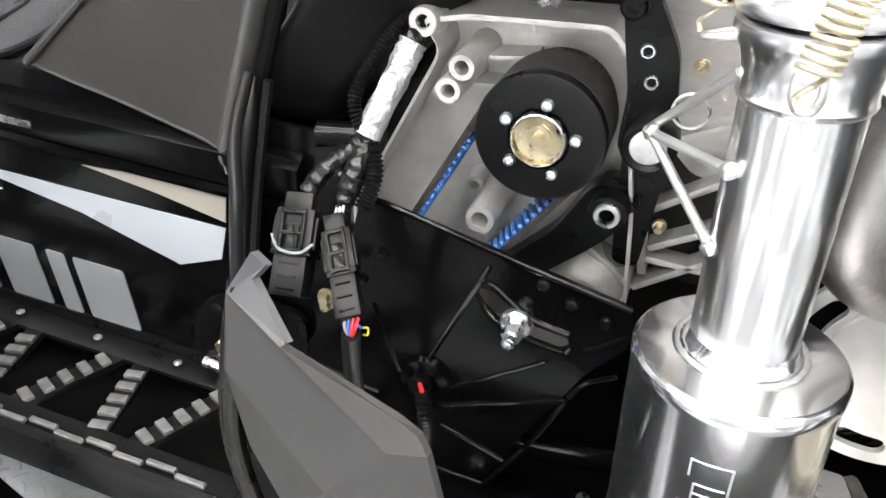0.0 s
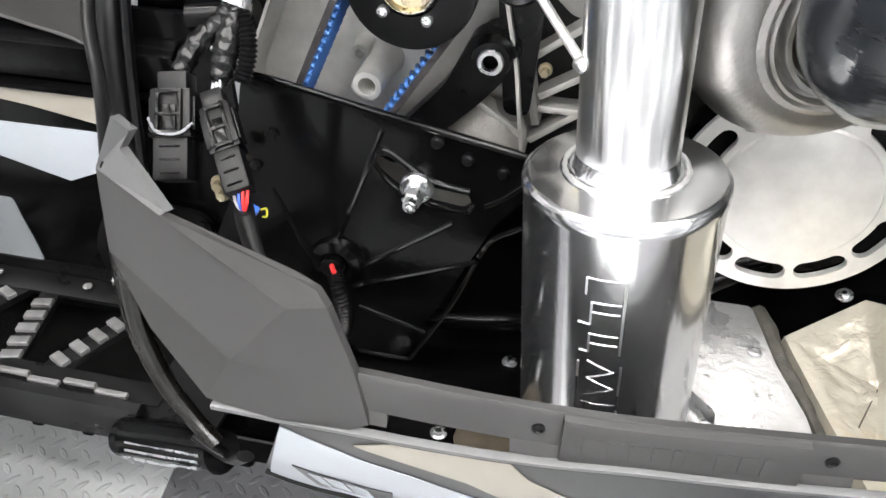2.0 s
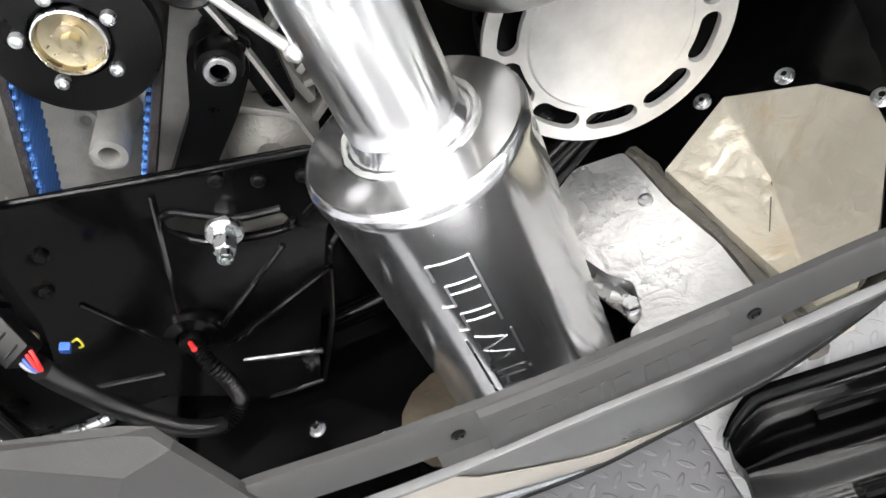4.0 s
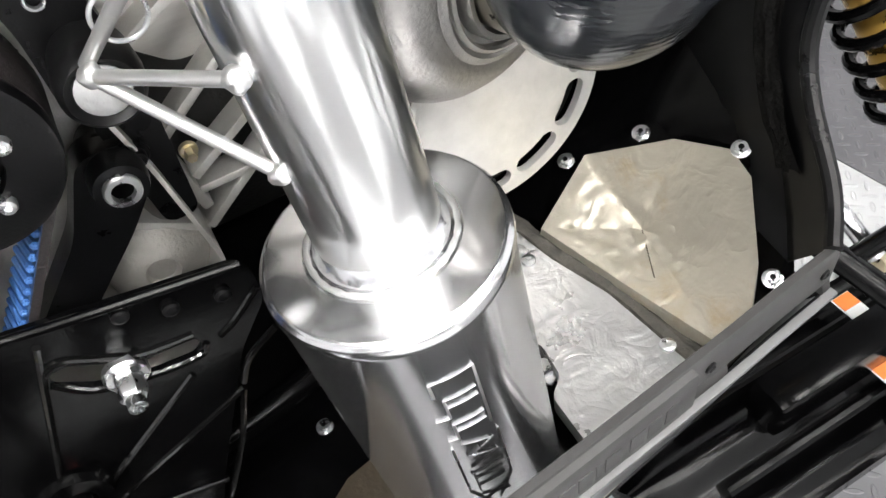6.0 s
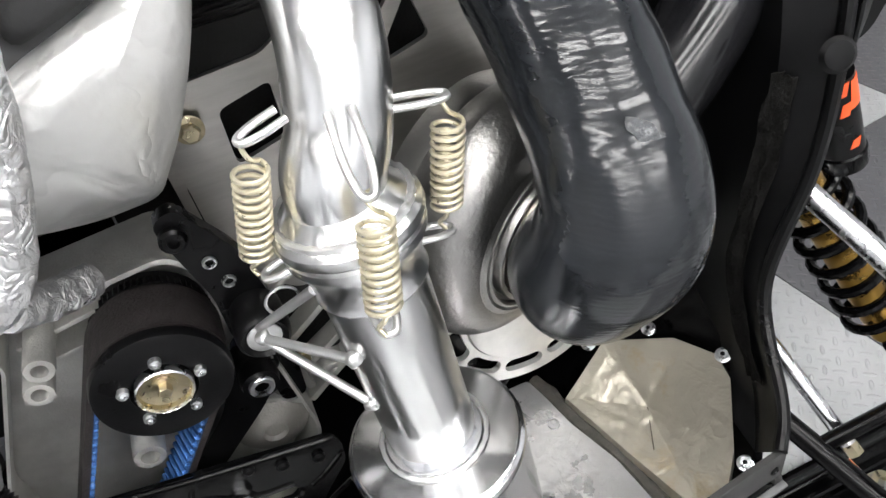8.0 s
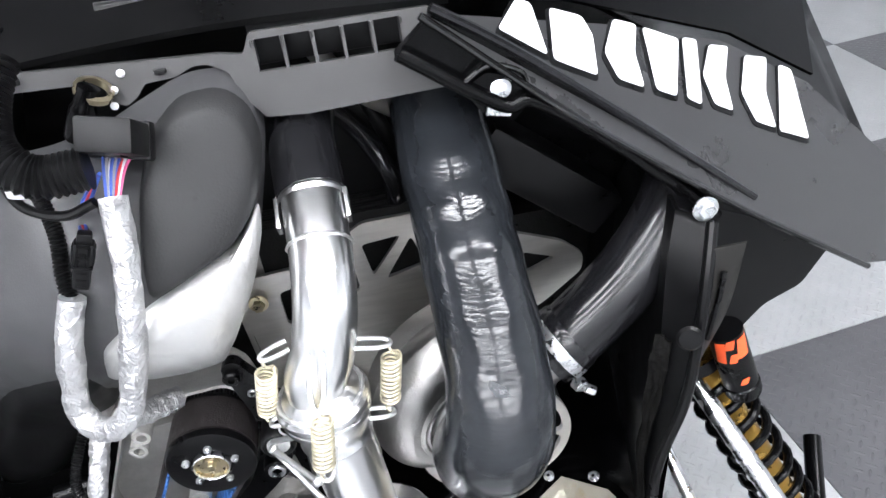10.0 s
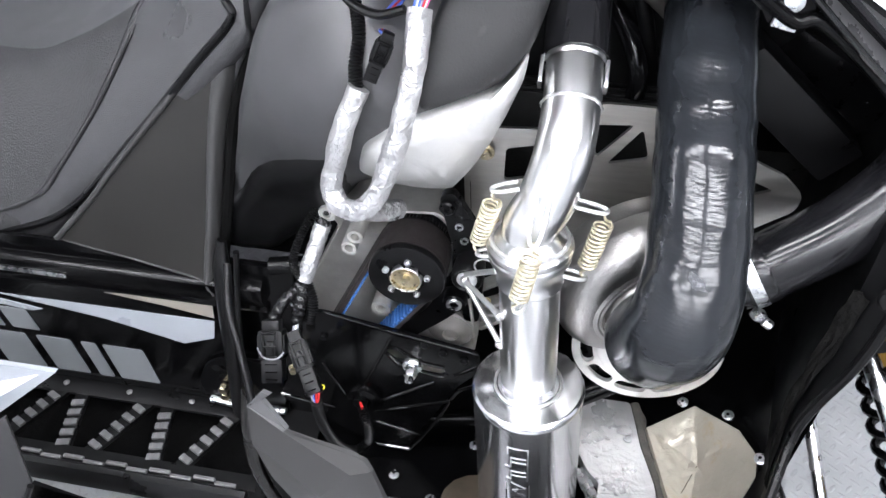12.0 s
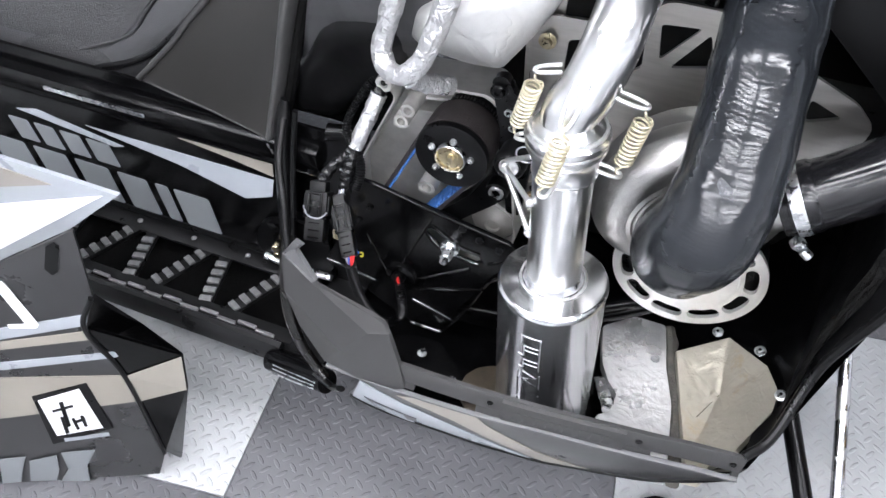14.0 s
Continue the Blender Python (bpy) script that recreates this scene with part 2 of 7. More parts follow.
def solid(name, bm, material, label="", category="", group="", kind="", angle=35):
    return tagged(new(name, to_mesh(name, bm, material, angle)), label, category, group, kind)


def part(name, bm, material, parent, label="", angle=35):
    ob = new(name, bm if isinstance(bm, bpy.types.Mesh) else to_mesh(name, bm, material, angle))
    ob.parent = parent
    if parent.data is None:
        ob.matrix_parent_inverse = Matrix.Translation(-parent.location)
    if label:
        ob["label"] = label
    return ob


def spline(points, steps=8):
    """A smooth line through the points."""
    p = [Vector(q) for q in points]
    p = [2 * p[0] - p[1]] + p + [2 * p[-1] - p[-2]]
    out = []
    for i in range(1, len(p) - 2):
        for k in range(steps):
            t = k / steps
            a, b, c, d = p[i - 1], p[i], p[i + 1], p[i + 2]
            out.append(0.5 * ((2 * b) + (c - a) * t + (2 * a - 5 * b + 4 * c - d) * t * t + (3 * b - a - 3 * c + d) * t ** 3))
    out.append(p[-2])
    return out


def sweep(bm, line, radius, n=20, caps=True, wobble=0.0, flat=1.0):
    """A tube along a line; radius is a number or a function of 0..1."""
    line = [Vector(q) for q in line]
    rings, up, total = [], None, len(line) - 1
    for i, c in enumerate(line):
        d = (line[min(i + 1, total)] - line[max(i - 1, 0)]).normalized()
        if up is None:
            up = d.orthogonal().normalized()
        up = (up - d * up.dot(d)).normalized()
        side = d.cross(up)
        r = radius(i / total) if callable(radius) else radius
        ring = []
        for k in range(n):
            a = 2 * math.pi * k / n
            w = 1 + (wobble * noise.noise(c * 60 + Vector((math.cos(a), math.sin(a), 0)) * 2) if wobble else 0)
            ring.append(bm.verts.new(c + (up * math.cos(a) * flat + side * math.sin(a)) * r * w))
        rings.append(ring)
    for a, b in zip(rings, rings[1:]):
        for k in range(n):
            bm.faces.new((a[k], a[(k + 1) % n], b[(k + 1) % n], b[k]))
    if caps:
        bm.faces.new(rings[0][::-1])
        bm.faces.new(rings[-1])
    return bm


def tube(line, radius, n=20, steps=8, caps=True, wobble=0.0, flat=1.0):
    return sweep(bmesh.new(), spline(line, steps) if len(line) > 2 else line, radius, n, caps, wobble, flat)


def frame_of(d):
    d = Vector(d).normalized()
    return d.to_track_quat("Z", "Y").to_matrix().to_4x4()


def lathe(profile, at=(0, 0, 0), axis=(0, 0, 1), n=40, bm=None, closed=False):
    """Turns a profile of (radius, height) round an axis."""
    bm = bm or bmesh.new()
    m = Matrix.Translation(at) @ frame_of(axis)
    rings = []
    for r, h in profile:
        if r < 1e-6:
            rings.append([bm.verts.new(m @ V(0, 0, h))])
        else:
            rings.append([bm.verts.new(m @ V(r * math.cos(2 * math.pi * k / n), r * math.sin(2 * math.pi * k / n), h)) for k in range(n)])
    pairs = list(zip(rings, rings[1:])) + ([(rings[-1], rings[0])] if closed else [])
    for a, b in pairs:
        for k in range(n):
            j = (k + 1) % n
            if len(a) == 1 and len(b) == 1:
                continue
            if len(a) == 1:
                bm.faces.new((a[0], b[j], b[k]))
            elif len(b) == 1:
                bm.faces.new((a[k], a[j], b[0]))
            else:
                bm.faces.new((a[k], a[j], b[j], b[k]))
    return bm


def box(sx, sy, sz, m=None, bevel=0.002, bm=None, seg=2):
    """A bevelled box, centred, moved by m."""
    bm = bm or bmesh.new()
    got = bmesh.ops.create_cube(bm, size=1.0)
    vs = got["verts"]
    bmesh.ops.scale(bm, vec=(sx, sy, sz), verts=vs)
    if bevel:
        es = list({e for v in vs for e in v.link_edges})
        r = bmesh.ops.bevel(bm, geom=es, offset=bevel, segments=seg, affect="EDGES", profile=0.6)
        vs = list({v for v in vs if v.is_valid} | {v for v in r["verts"]})
    if m is not None:
        bmesh.ops.transform(bm, matrix=m, verts=vs)
    return bm


def rounded(poly, r=0.006, n=4):
    """A polygon with its corners rounded."""
    out = []
    for i, p in enumerate(poly):
        a, b, c = Vector(poly[i - 1]), Vector(p), Vector(poly[(i + 1) % len(poly)])
        k = min(r, 0.45 * (a - b).length, 0.45 * (c - b).length)
        s, e = b + (a - b).normalized() * k, b + (c - b).normalized() * k
        for j in range(n + 1):
            t = j / n
            out.append(tuple((1 - t) ** 2 * s + 2 * t * (1 - t) * b + t * t * e))
    return out


def plate(outer, holes, place, thick, bevel=0.0):
    """A flat plate with openings. place turns (u, v, w) into the world; w runs 0..thick."""
    bm = bmesh.new()
    edges = []
    for loop in [outer] + list(holes):
        vs = [bm.verts.new((u, v, 0)) for u, v in loop]
        edges += [bm.edges.new((vs[i], vs[(i + 1) % len(vs)])) for i in range(len(vs))]
    bmesh.ops.triangle_fill(bm, use_beauty=True, use_dissolve=False, edges=edges)
    got = bmesh.ops.extrude_face_region(bm, geom=bm.faces[:])
    bmesh.ops.translate(bm, vec=(0, 0, thick), verts=[g for g in got["geom"] if isinstance(g, bmesh.types.BMVert)])
    for v in bm.verts:
        v.co = place(*v.co)
    return bm


def at_y(y):
    return lambda u, v, w: V(u, y + w, v)


def at_z(z):
    return lambda u, v, w: V(u, v, z + w)


def pillow(outline, depth, place, rings=7, power=0.5, inner=0.0, wob=0.0):
    """A bulging body from an outline: rings shrink to the middle while they rise to depth."""
    bm = bmesh.new()
    c = sum((Vector(p) for p in outline), Vector((0, 0))) / len(outline)
    loops = []
    for k in range(rings + 1):
        t = k / rings
        s = 1 - t * (1 - inner)
        rise = depth * (1 - (1 - t) ** (1 / power)) if power < 1 else depth * t
        rise = depth * math.sin(min(1, t * 1.6) * math.pi / 2) ** power
        loop = []
        for p in outline:
            q = c + (Vector(p) - c) * s
            co = place(q.x, q.y, -rise)
            if wob:
                co = co + wob * noise.noise_vector(co * 9)
            loop.append(bm.verts.new(co))
        loops.append(loop)
    n = len(outline)
    for a, b in zip(loops, loops[1:]):
        for k in range(n):
            bm.faces.new((a[k], a[(k + 1) % n], b[(k + 1) % n], b[k]))
    bm.faces.new(loops[-1])
    bm.faces.new(loops[0][::-1])
    return bm


def hexhead(at, axis, r, h, bm=None):
    return lathe([(0, 0), (r * 0.97, 0), (r, h * 0.1), (r, h * 0.85), (r * 0.85, h), (0, h)], at, axis, 6, bm)


def bolt(at, axis, r, h, material, name, label, category="bolt", flange=1.5, socket=False, group=""):
    """A hex or socket head with its washer face."""
    at, axis = Vector(at), Vector(axis).normalized()
    t = thing(name, at, label, category, group)
    part("washer", lathe([(0, 0), (r * flange, 0), (r * flange, h * 0.22), (r * flange * 0.9, h * 0.3), (0, h * 0.3)], at, axis, 24), material, t)
    if socket:
        part("head", lathe([(0, h), (r * 0.5, h * 0.98), (r * 0.5, h * 0.55), (r * 0.5, h), (r * 0.9, h), (r, h * 0.9), (r, h * 0.3), (0, h * 0.3)], at, axis, 20), material, t)
        part("socket", lathe([(0, h * 1.005), (r * 0.48, h * 1.005), (r * 0.48, h * 0.9), (0, h * 0.9)], at, axis, 6), M["blackpaint"], t)
    else:
        part("head", hexhead(at + axis * h * 0.3, axis, r, h * 0.7), material, t)
    return t


def letters(text, size, m, material, parent, name="letter", thick=0.0006, fat=0.0, width=None, spacing=1.0):
    """Raised letters, one mesh each, laid along local x in the plane of m."""
    x, made = 0.0, []
    for ch in text:
        if ch == " ":
            x += size * 0.35
            continue
        cu = bpy.data.curves.new("glyph", "FONT")
        cu.body, cu.size, cu.extrude, cu.offset = ch, size, thick, fat
        cu.resolution_u = 3
        ob = bpy.data.objects.new("glyph", cu)
        scene.collection.objects.link(ob)
        me = bpy.data.meshes.new_from_object(ob.evaluated_get(bpy.context.evaluated_depsgraph_get()))
        bpy.data.objects.remove(ob)
        bpy.data.curves.remove(cu)
        xs = [v.co.x for v in me.vertices]
        me.transform(Matrix.Translation((x - min(xs), 0, 0)))
        x += max(xs) - min(xs) + size * 0.09 * spacing
        made.append(me)
    k = width / (x - size * 0.09 * spacing) if width else 1.0
    for me in made:
        me.transform(m @ Matrix.Diagonal((k, 1, 1, 1)))
        me.materials.clear()
        me.materials.append(material)
        part(name, me, None, parent)


def strip(path, section, steps=1, close=True, tilt=None):
    """A section of (out, up) offsets drawn along a path; out points to the right of the way."""
    line = spline(path, steps) if steps > 1 else [Vector(p) for p in path]
    bm, rings, last = bmesh.new(), [], len(line) - 1
    for i, c in enumerate(line):
        d = line[min(i + 1, last)] - line[max(i - 1, 0)]
        out = V(d.y, -d.x, 0).normalized()
        rings.append([bm.verts.new(c + out * a + V(0, 0, b)) for a, b in section])
    n = len(section)
    for a, b in zip(rings, rings[1:]):
        for k in range(n if close else n - 1):
            bm.faces.new((a[k], a[(k + 1) % n], b[(k + 1) % n], b[k]))
    if close:
        bm.faces.new(rings[0][::-1])
        bm.faces.new(rings[-1])
    return bm


def sheet(fn, nu, nv, thick, axis=(0, 0, -1)):
    """A sheet of fn(u, v), u and v in 0..1, with thickness along axis."""
    bm = bmesh.new()
    ax = Vector(axis) * thick
    top = [[bm.verts.new(fn(i / nu, j / nv)) for j in range(nv + 1)] for i in range(nu + 1)]
    low = [[bm.verts.new(v.co + ax) for v in row] for row in top]
    for g in (top, low):
        for i in range(nu):
            for j in range(nv):
                bm.faces.new((g[i][j], g[i + 1][j], g[i + 1][j + 1], g[i][j + 1]))
    for i in range(nu):
        for j in (0, nv):
            bm.faces.new((top[i][j], top[i + 1][j], low[i + 1][j], low[i][j]))
    for j in range(nv):
        for i in (0, nu):
            bm.faces.new((top[i][j], top[i][j + 1], low[i][j + 1], low[i][j]))
    return bm


# ================= room =================
TILE, TURN_TILE = 0.678, 7.07
ORIGIN = V(-0.457, 0.123, 0)


def tread(m):
    """Diamond tread relief for the floor tiles."""
    nt = m.node_tree
    bs = nt.nodes["Principled BSDF"]
    tc = nt.nodes.new("ShaderNodeTexCoord")

    def math_node(op, a, b=None):
        n = nt.nodes.new("ShaderNodeMath")
        n.operation = op
        for i, v in enumerate((a, b)):
            if v is None:
                continue
            if isinstance(v, (int, float)):
                n.inputs[i].default_value = v
            else:
                nt.links.new(v, n.inputs[i])
        return n.outputs[0]

    sep = nt.nodes.new("ShaderNodeSeparateXYZ")
    nt.links.new(tc.outputs["Object"], sep.inputs[0])
    p = 0.0226
    u = math_node("DIVIDE", math_node("ADD", sep.outputs[0], sep.outputs[1]), p * 1.414)
    v = math_node("DIVIDE", math_node("SUBTRACT", sep.outputs[0], sep.outputs[1]), p * 1.414)
    fu, fv = math_node("FLOOR", u), math_node("FLOOR", v)
    cu = math_node("SUBTRACT", math_node("SUBTRACT", u, fu), 0.5)
    cv = math_node("SUBTRACT", math_node("SUBTRACT", v, fv), 0.5)
    par = math_node("ABSOLUTE", math_node("MODULO", math_node("ADD", fu, fv), 2.0))
    a = math_node("ADD", math_node("MULTIPLY", cu, par), math_node("MULTIPLY", cv, math_node("SUBTRACT", 1.0, par)))
    b = math_node("ADD", math_node("MULTIPLY", cv, par), math_node("MULTIPLY", cu, math_node("SUBTRACT", 1.0, par)))
    e = math_node("ADD", math_node("POWER", math_node("DIVIDE", a, 0.52), 2.0), math_node("POWER", math_node("DIVIDE", b, 0.17), 2.0))
    h = nt.nodes.new("ShaderNodeMapRange")
    h.inputs["From Min"].default_value, h.inputs["From Max"].default_value = 1.0, 0.4
    nt.links.new(e, h.inputs["Value"])
    bp = node(nt, "ShaderNodeBump", Strength=0.8, Distance=0.0016)
    nt.links.new(h.outputs[0], bp.inputs["Height"])
    nt.links.new(bp.outputs[0], bs.inputs["Normal"])


tread(M["tilelight"]), tread(M["tiledark"])
floor_bm = box(11, 11, 0.04, pose(0, 0.3, -0.028), 0)
floor = solid("floor", floor_bm, M["tiledark"], "interlocking tread-plate floor tiles in light and dark grey", "floor", kind="structure")
for i in range(-6, 6):
    for j in range(-5, 7):
        key = "tile_dark" if (i + j) % 2 == 0 else "tile_light"
        me = bpy.data.meshes.get(key)
        if me is None:
            me = to_mesh(key, box(TILE - 0.002, TILE - 0.002, 0.008, pose(0, 0, -0.004), 0.0015), M["tiledark" if (i + j) % 2 == 0 else "tilelight"])
        t = new("tile", me)
        t.parent = floor
        c = Matrix.Rotation(radians(TURN_TILE), 3, "Z") @ V((i + 0.5) * TILE, (j + 0.5) * TILE, 0)
        t.matrix_basis = Matrix.Translation(ORIGIN + c) @ Matrix.Rotation(radians(TURN_TILE), 4, "Z")
for nm, sx, sy, x, y in (("wall_north", 8.2, 0.1, 0, 3.6), ("wall_south", 8.2, 0.1, 0, -3.0), ("wall_east", 0.1, 6.5, 4.05, 0.3), ("wall_west", 0.1, 6.5, -4.05, 0.3)):
    solid(nm, box(sx, sy, 3.0, pose(x, y, 1.5), 0), M["wall"], "plain white painted workshop wall", "wall", kind="structure")
solid("ceiling", box(8.2, 6.7, 0.1, pose(0, 0.3, 3.05), 0), M["ceiling"], "plain white painted workshop ceiling", "ceiling", kind="structure")
fix = None
for x, y in LIGHTS:
    if fix is None:
        fix = thing("ceiling_light", (x, y, 2.98), "long white tube light hung under the ceiling", "ceiling light", "rows of ceiling lights")
        part("housing", box(LIGHT_L, 0.16, 0.05, pose(x, y, 2.97), 0.004), M["white"], fix)
        part("diffuser", box(LIGHT_L - 0.04, 0.13, 0.03, pose(x, y, 2.93), 0.01), M["tube"], fix)
        first = V(x, y, 2.98)
    else:
        copy_thing(fix, Matrix.Translation((x, y, 2.98)))

# ================= sled: tunnel and running board =================
tunnel = thing("tunnel", (-0.75, 0.42, 0.35), "black snowmobile tunnel side with silver and tan stripes and lettering", "snowmobile tunnel")
part("side_plate", plate([(-1.5, 0.335), (-0.30, 0.335), (-0.30, 0.66), (-1.5, 0.66)], [], at_y(0.402), 0.006), M["blackgloss"], tunnel)
part("top_rail", strip([(-1.5, 0.402, 0.60), (-0.34, 0.402, 0.60)], [(0, 0), (0.012, -0.004), (0.016, 0.01), (0.016, 0.028), (0.004, 0.036), (0, 0.036)]), M["blackgloss"], tunnel, "black folded top rail")
part("lower_rail", strip([(-1.5, 0.402, 0.578), (-0.34, 0.402, 0.578)], [(0, 0), (0.006, 0.0), (0.008, 0.006), (0.006, 0.012), (0, 0.012)]), M["blackgloss"], tunnel)
part("bottom_angle", strip([(-1.5, 0.402, 0.352), (-0.34, 0.402, 0.352)], [(0, 0), (0.004, 0.012), (0.004, 0.02), (0, 0.02)]), M["blackpaint"], tunnel)
DEC = 0.4005
part("silver_stripe", plate([(-0.765, 0.538), (-0.427, 0.54), (-0.435, 0.503), (-0.485, 0.482), (-0.60, 0.513)], [], at_y(DEC), 0.0012), M["silver"], tunnel, "silver stripe decal")
part("silver_stripe", plate([(-0.905, 0.53), (-0.861, 0.541), (-0.70, 0.515), (-0.72, 0.508)], [], at_y(DEC), 0.0012), M["silver"], tunnel, "silver stripe decal")
part("tan_stripe", plate([(-0.585, 0.570), (-0.422, 0.584), (-0.426, 0.547), (-0.50, 0.560)], [], at_y(DEC), 0.0012), M["tan"], tunnel, "tan stripe decal")
# pale logo shapes on the tunnel side
def logo_row(x, z, h, widths, gap, lean):
    for w in widths:
        out = [(0, 0), (w * 0.86, 0), (w * 0.86, h), (0, h)]
        part("logo_shape", plate(rounded([(x + a + lean * b / h, z + b) for a, b in out], h * 0.05), [], at_y(DEC), 0.0012), M["logogrey"], tunnel, "pale logo shape")
        x += w + gap
logo_row(-0.925, 0.463, 0.045, (0.045, 0.045, 0.045, 0.052), 0.007, -0.008)
logo_row(-0.995, 0.372, 0.078, (0.088, 0.078, 0.078, 0.066, 0.028, 0.076), 0.008, -0.010)
for x in (-0.93, -0.82, -0.709, -0.601, -0.496, -0.40):
    part("rivet", lathe([(0.0042, 0), (0.005, 0.002), (0.003, 0.0035), (0, 0.004)], (x, 0.386, 0.357), (0, 0, 1), 12), M["zincdull"], tunnel)
part("serial_plate", plate([(-0.80, 0.607), (-0.62, 0.607), (-0.62, 0.614), (-0.80, 0.614)], [], at_y(0.3845), 0.001), M["zinc"], tunnel, "stamped serial strip with worn characters")

brkt = thing("footwell_bracket", (-0.43, 0.40, 0.37), "black footwell bracket with brass bolts at the tunnel front", "bracket")
part("plate", plate(rounded([(-0.47, 0.372), (-0.34, 0.372), (-0.34, 0.47), (-0.41, 0.475), (-0.455, 0.455), (-0.475, 0.41)], 0.02), [], at_y(0.392), 0.006), M["blackpaint"], brkt)
part("polished_edge", tube([(-0.462, 0.388, 0.372), (-0.40, 0.386, 0.368), (-0.34, 0.386, 0.372)], 0.006, 10), M["zinc"], brkt, "worn bright lower edge")
for z in (0.392, 0.408):
    part("bolt", hexhead((-0.432, 0.39, z), (0, -1, 0), 0.008, 0.012), M["gold"], brkt)
part("hole", lathe([(0.007, 0), (0.005, 0.001), (0, 0.001)], (-0.44, 0.391, 0.447), (0, -1, 0), 16), M["blackplastic"], brkt)
part("hole", lathe([(0.005, 0), (0.004, 0.001), (0, 0.001)], (-0.415, 0.391, 0.445), (0, -1, 0), 16), M["blackplastic"], brkt)

board = thing("running_board", (-0.7, 0.31, 0.35), "black aluminium running board with triangular openings and toothed grip edges", "running board")
bars = []
x0, P = -0.375, 0.144
while x0 - P > -1.29:
    # leaning grip bar, then steep grip bar
    bars.append(((x0 - 0.047, 0.373), (x0 - 0.095, 0.272)))
    bars.append(((x0 - 0.155, 0.367), (x0 - 0.133, 0.268)))
    x0 -= P
# unseen black sheet added so the board openings look deep in shade
part("under_shade", box(0.98, 0.14, 0.004, pose(-0.84, 0.338, 0.300), 0.001), M["track"], board, "black sheet added for the shade under the openings")
part("inner_strip", box(0.955, 0.032, 0.005, pose(-0.8225, 0.387, 0.3525), 0.001), M["board"], board)
part("outer_strip", box(0.955, 0.024, 0.005, pose(-0.8225, 0.268, 0.3545), 0.001), M["board"], board)
part("front_plate", plate([(-0.36, 0.238), (-0.285, 0.238), (-0.285, 0.402), (-0.36, 0.402)], [], at_z(0.350), 0.005), M["board"], board)
for (ax, ay), (bx, by) in bars:
    ang = math.degrees(math.atan2(by - ay, bx - ax))
    part("grip_bar", box(0.128, 0.021, 0.008, pose((ax + bx) / 2, (ay + by) / 2, 0.3505, 0, 0, ang), 0.001), M["board"], board)
tooth = to_mesh("tooth", box(0.0100, 0.0200, 0.005, None, 0.0006, seg=1), M["zincdull"])
for (ax, ay), (bx, by) in bars:
    ang = math.atan2(by - ay, bx - ax)
    for s in range(5):
        f = 0.04 + (s + 0.5) / 5.6
        ob = new("tooth", tooth)
        ob.parent = board
        ob.matrix_parent_inverse = Matrix.Translation(-board.location)
        ob.matrix_basis = Matrix.Translation((ax + (bx - ax) * f, ay + (by - ay) * f, 0.3565)) @ Matrix.Rotation(ang, 4, "Z")
part("outer_rail", strip([(-1.3, 0.258, 0.359), (-0.352, 0.250, 0.366)], [(0, 0), (0.004, 0.004), (0.012, 0.002), (0.020, -0.010), (0.020, -0.030), (0.010, -0.038), (0, -0.038)]), M["board"], board, "black rounded outer rail")
for k in range(28):
    part("grip_tooth", box(0.0315, 0.0055, 0.005, pose(-1.29 + k * 0.0335, 0.2580 - 0.0045 * (k % 2), 0.3645 + 0.0025 * (k / 28)), 0.001, seg=1), M["zincdull"], board)
part("end_cap", tube([(-0.360, 0.225, 0.350), (-0.345, 0.222, 0.356), (-0.30, 0.208, 0.380), (-0.245, 0.192, 0.405)], 0.017, 16), M["blackgloss"], board)
for k in range(3):
    part("cap_ridge", tube([(-0.345, 0.208 - 0.003 * k, 0.368 - 0.006 * k), (-0.30, 0.194 - 0.003 * k, 0.391 - 0.006 * k), (-0.258, 0.181 - 0.002 * k, 0.411 - 0.005 * k)], 0.0012, 8), M["zinc"], board, "worn bright ridge")

track = thing("drive_track", (-0.8, 0.6, 0.0), "black rubber snowmobile drive track resting on the floor", "track")
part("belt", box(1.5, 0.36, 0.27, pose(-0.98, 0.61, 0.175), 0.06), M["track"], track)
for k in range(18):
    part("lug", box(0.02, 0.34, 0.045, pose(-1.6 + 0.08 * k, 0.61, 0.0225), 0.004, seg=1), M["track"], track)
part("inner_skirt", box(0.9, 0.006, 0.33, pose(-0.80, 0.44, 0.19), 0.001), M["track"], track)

# ================= seat and side cover =================
def seat_fn(u, v):
    # u along the sled from the back, v from the lower edge up over the top
    x = -1.5 + 1.17 * u
    rise = max(0.0, (x + 0.95) / 0.6)
    base = 0.615 + 0.33 * max(0.0, (x + 0.70) / 0.36) ** 1.1
    yb = 0.43 + 0.03 * max(0, (x + 0.70) / 0.36)
    topz = 0.80 + 0.27 * min(1.2, rise) ** 2.2
    a = v * 1.75
    if a < 1:
        y = yb + 0.14 * a ** 1.4
        z = base + (topz - base) * math.sin(a * math.pi / 2) ** 0.8
    else:
        y = yb + 0.14 + (a - 1) * 0.45
        z = topz + 0.02 * math.sin((a - 1) * 2.2)
    p = V(x, y, z)
    return p + noise.noise_vector(p * 5) * 0.006
seat = thing("seat", (-0.9, 0.6, 0.62), "black vinyl snowmobile seat with stitched seams", "seat")
part("cushion", sheet(seat_fn, 60, 30, 0.02, (0, 0.7, -0.7)), M["seat"], seat, angle=80)
part("lower_skirt", sheet(lambda u, v: V(-1.5 + 0.80 * u, 0.425 + 0.035 * v ** 2 + 0.004 * math.sin(u * 19), 0.61 + 0.10 * v), 40, 6, 0.006, (0, 1, 0)), M["seatdark"], seat, angle=80)
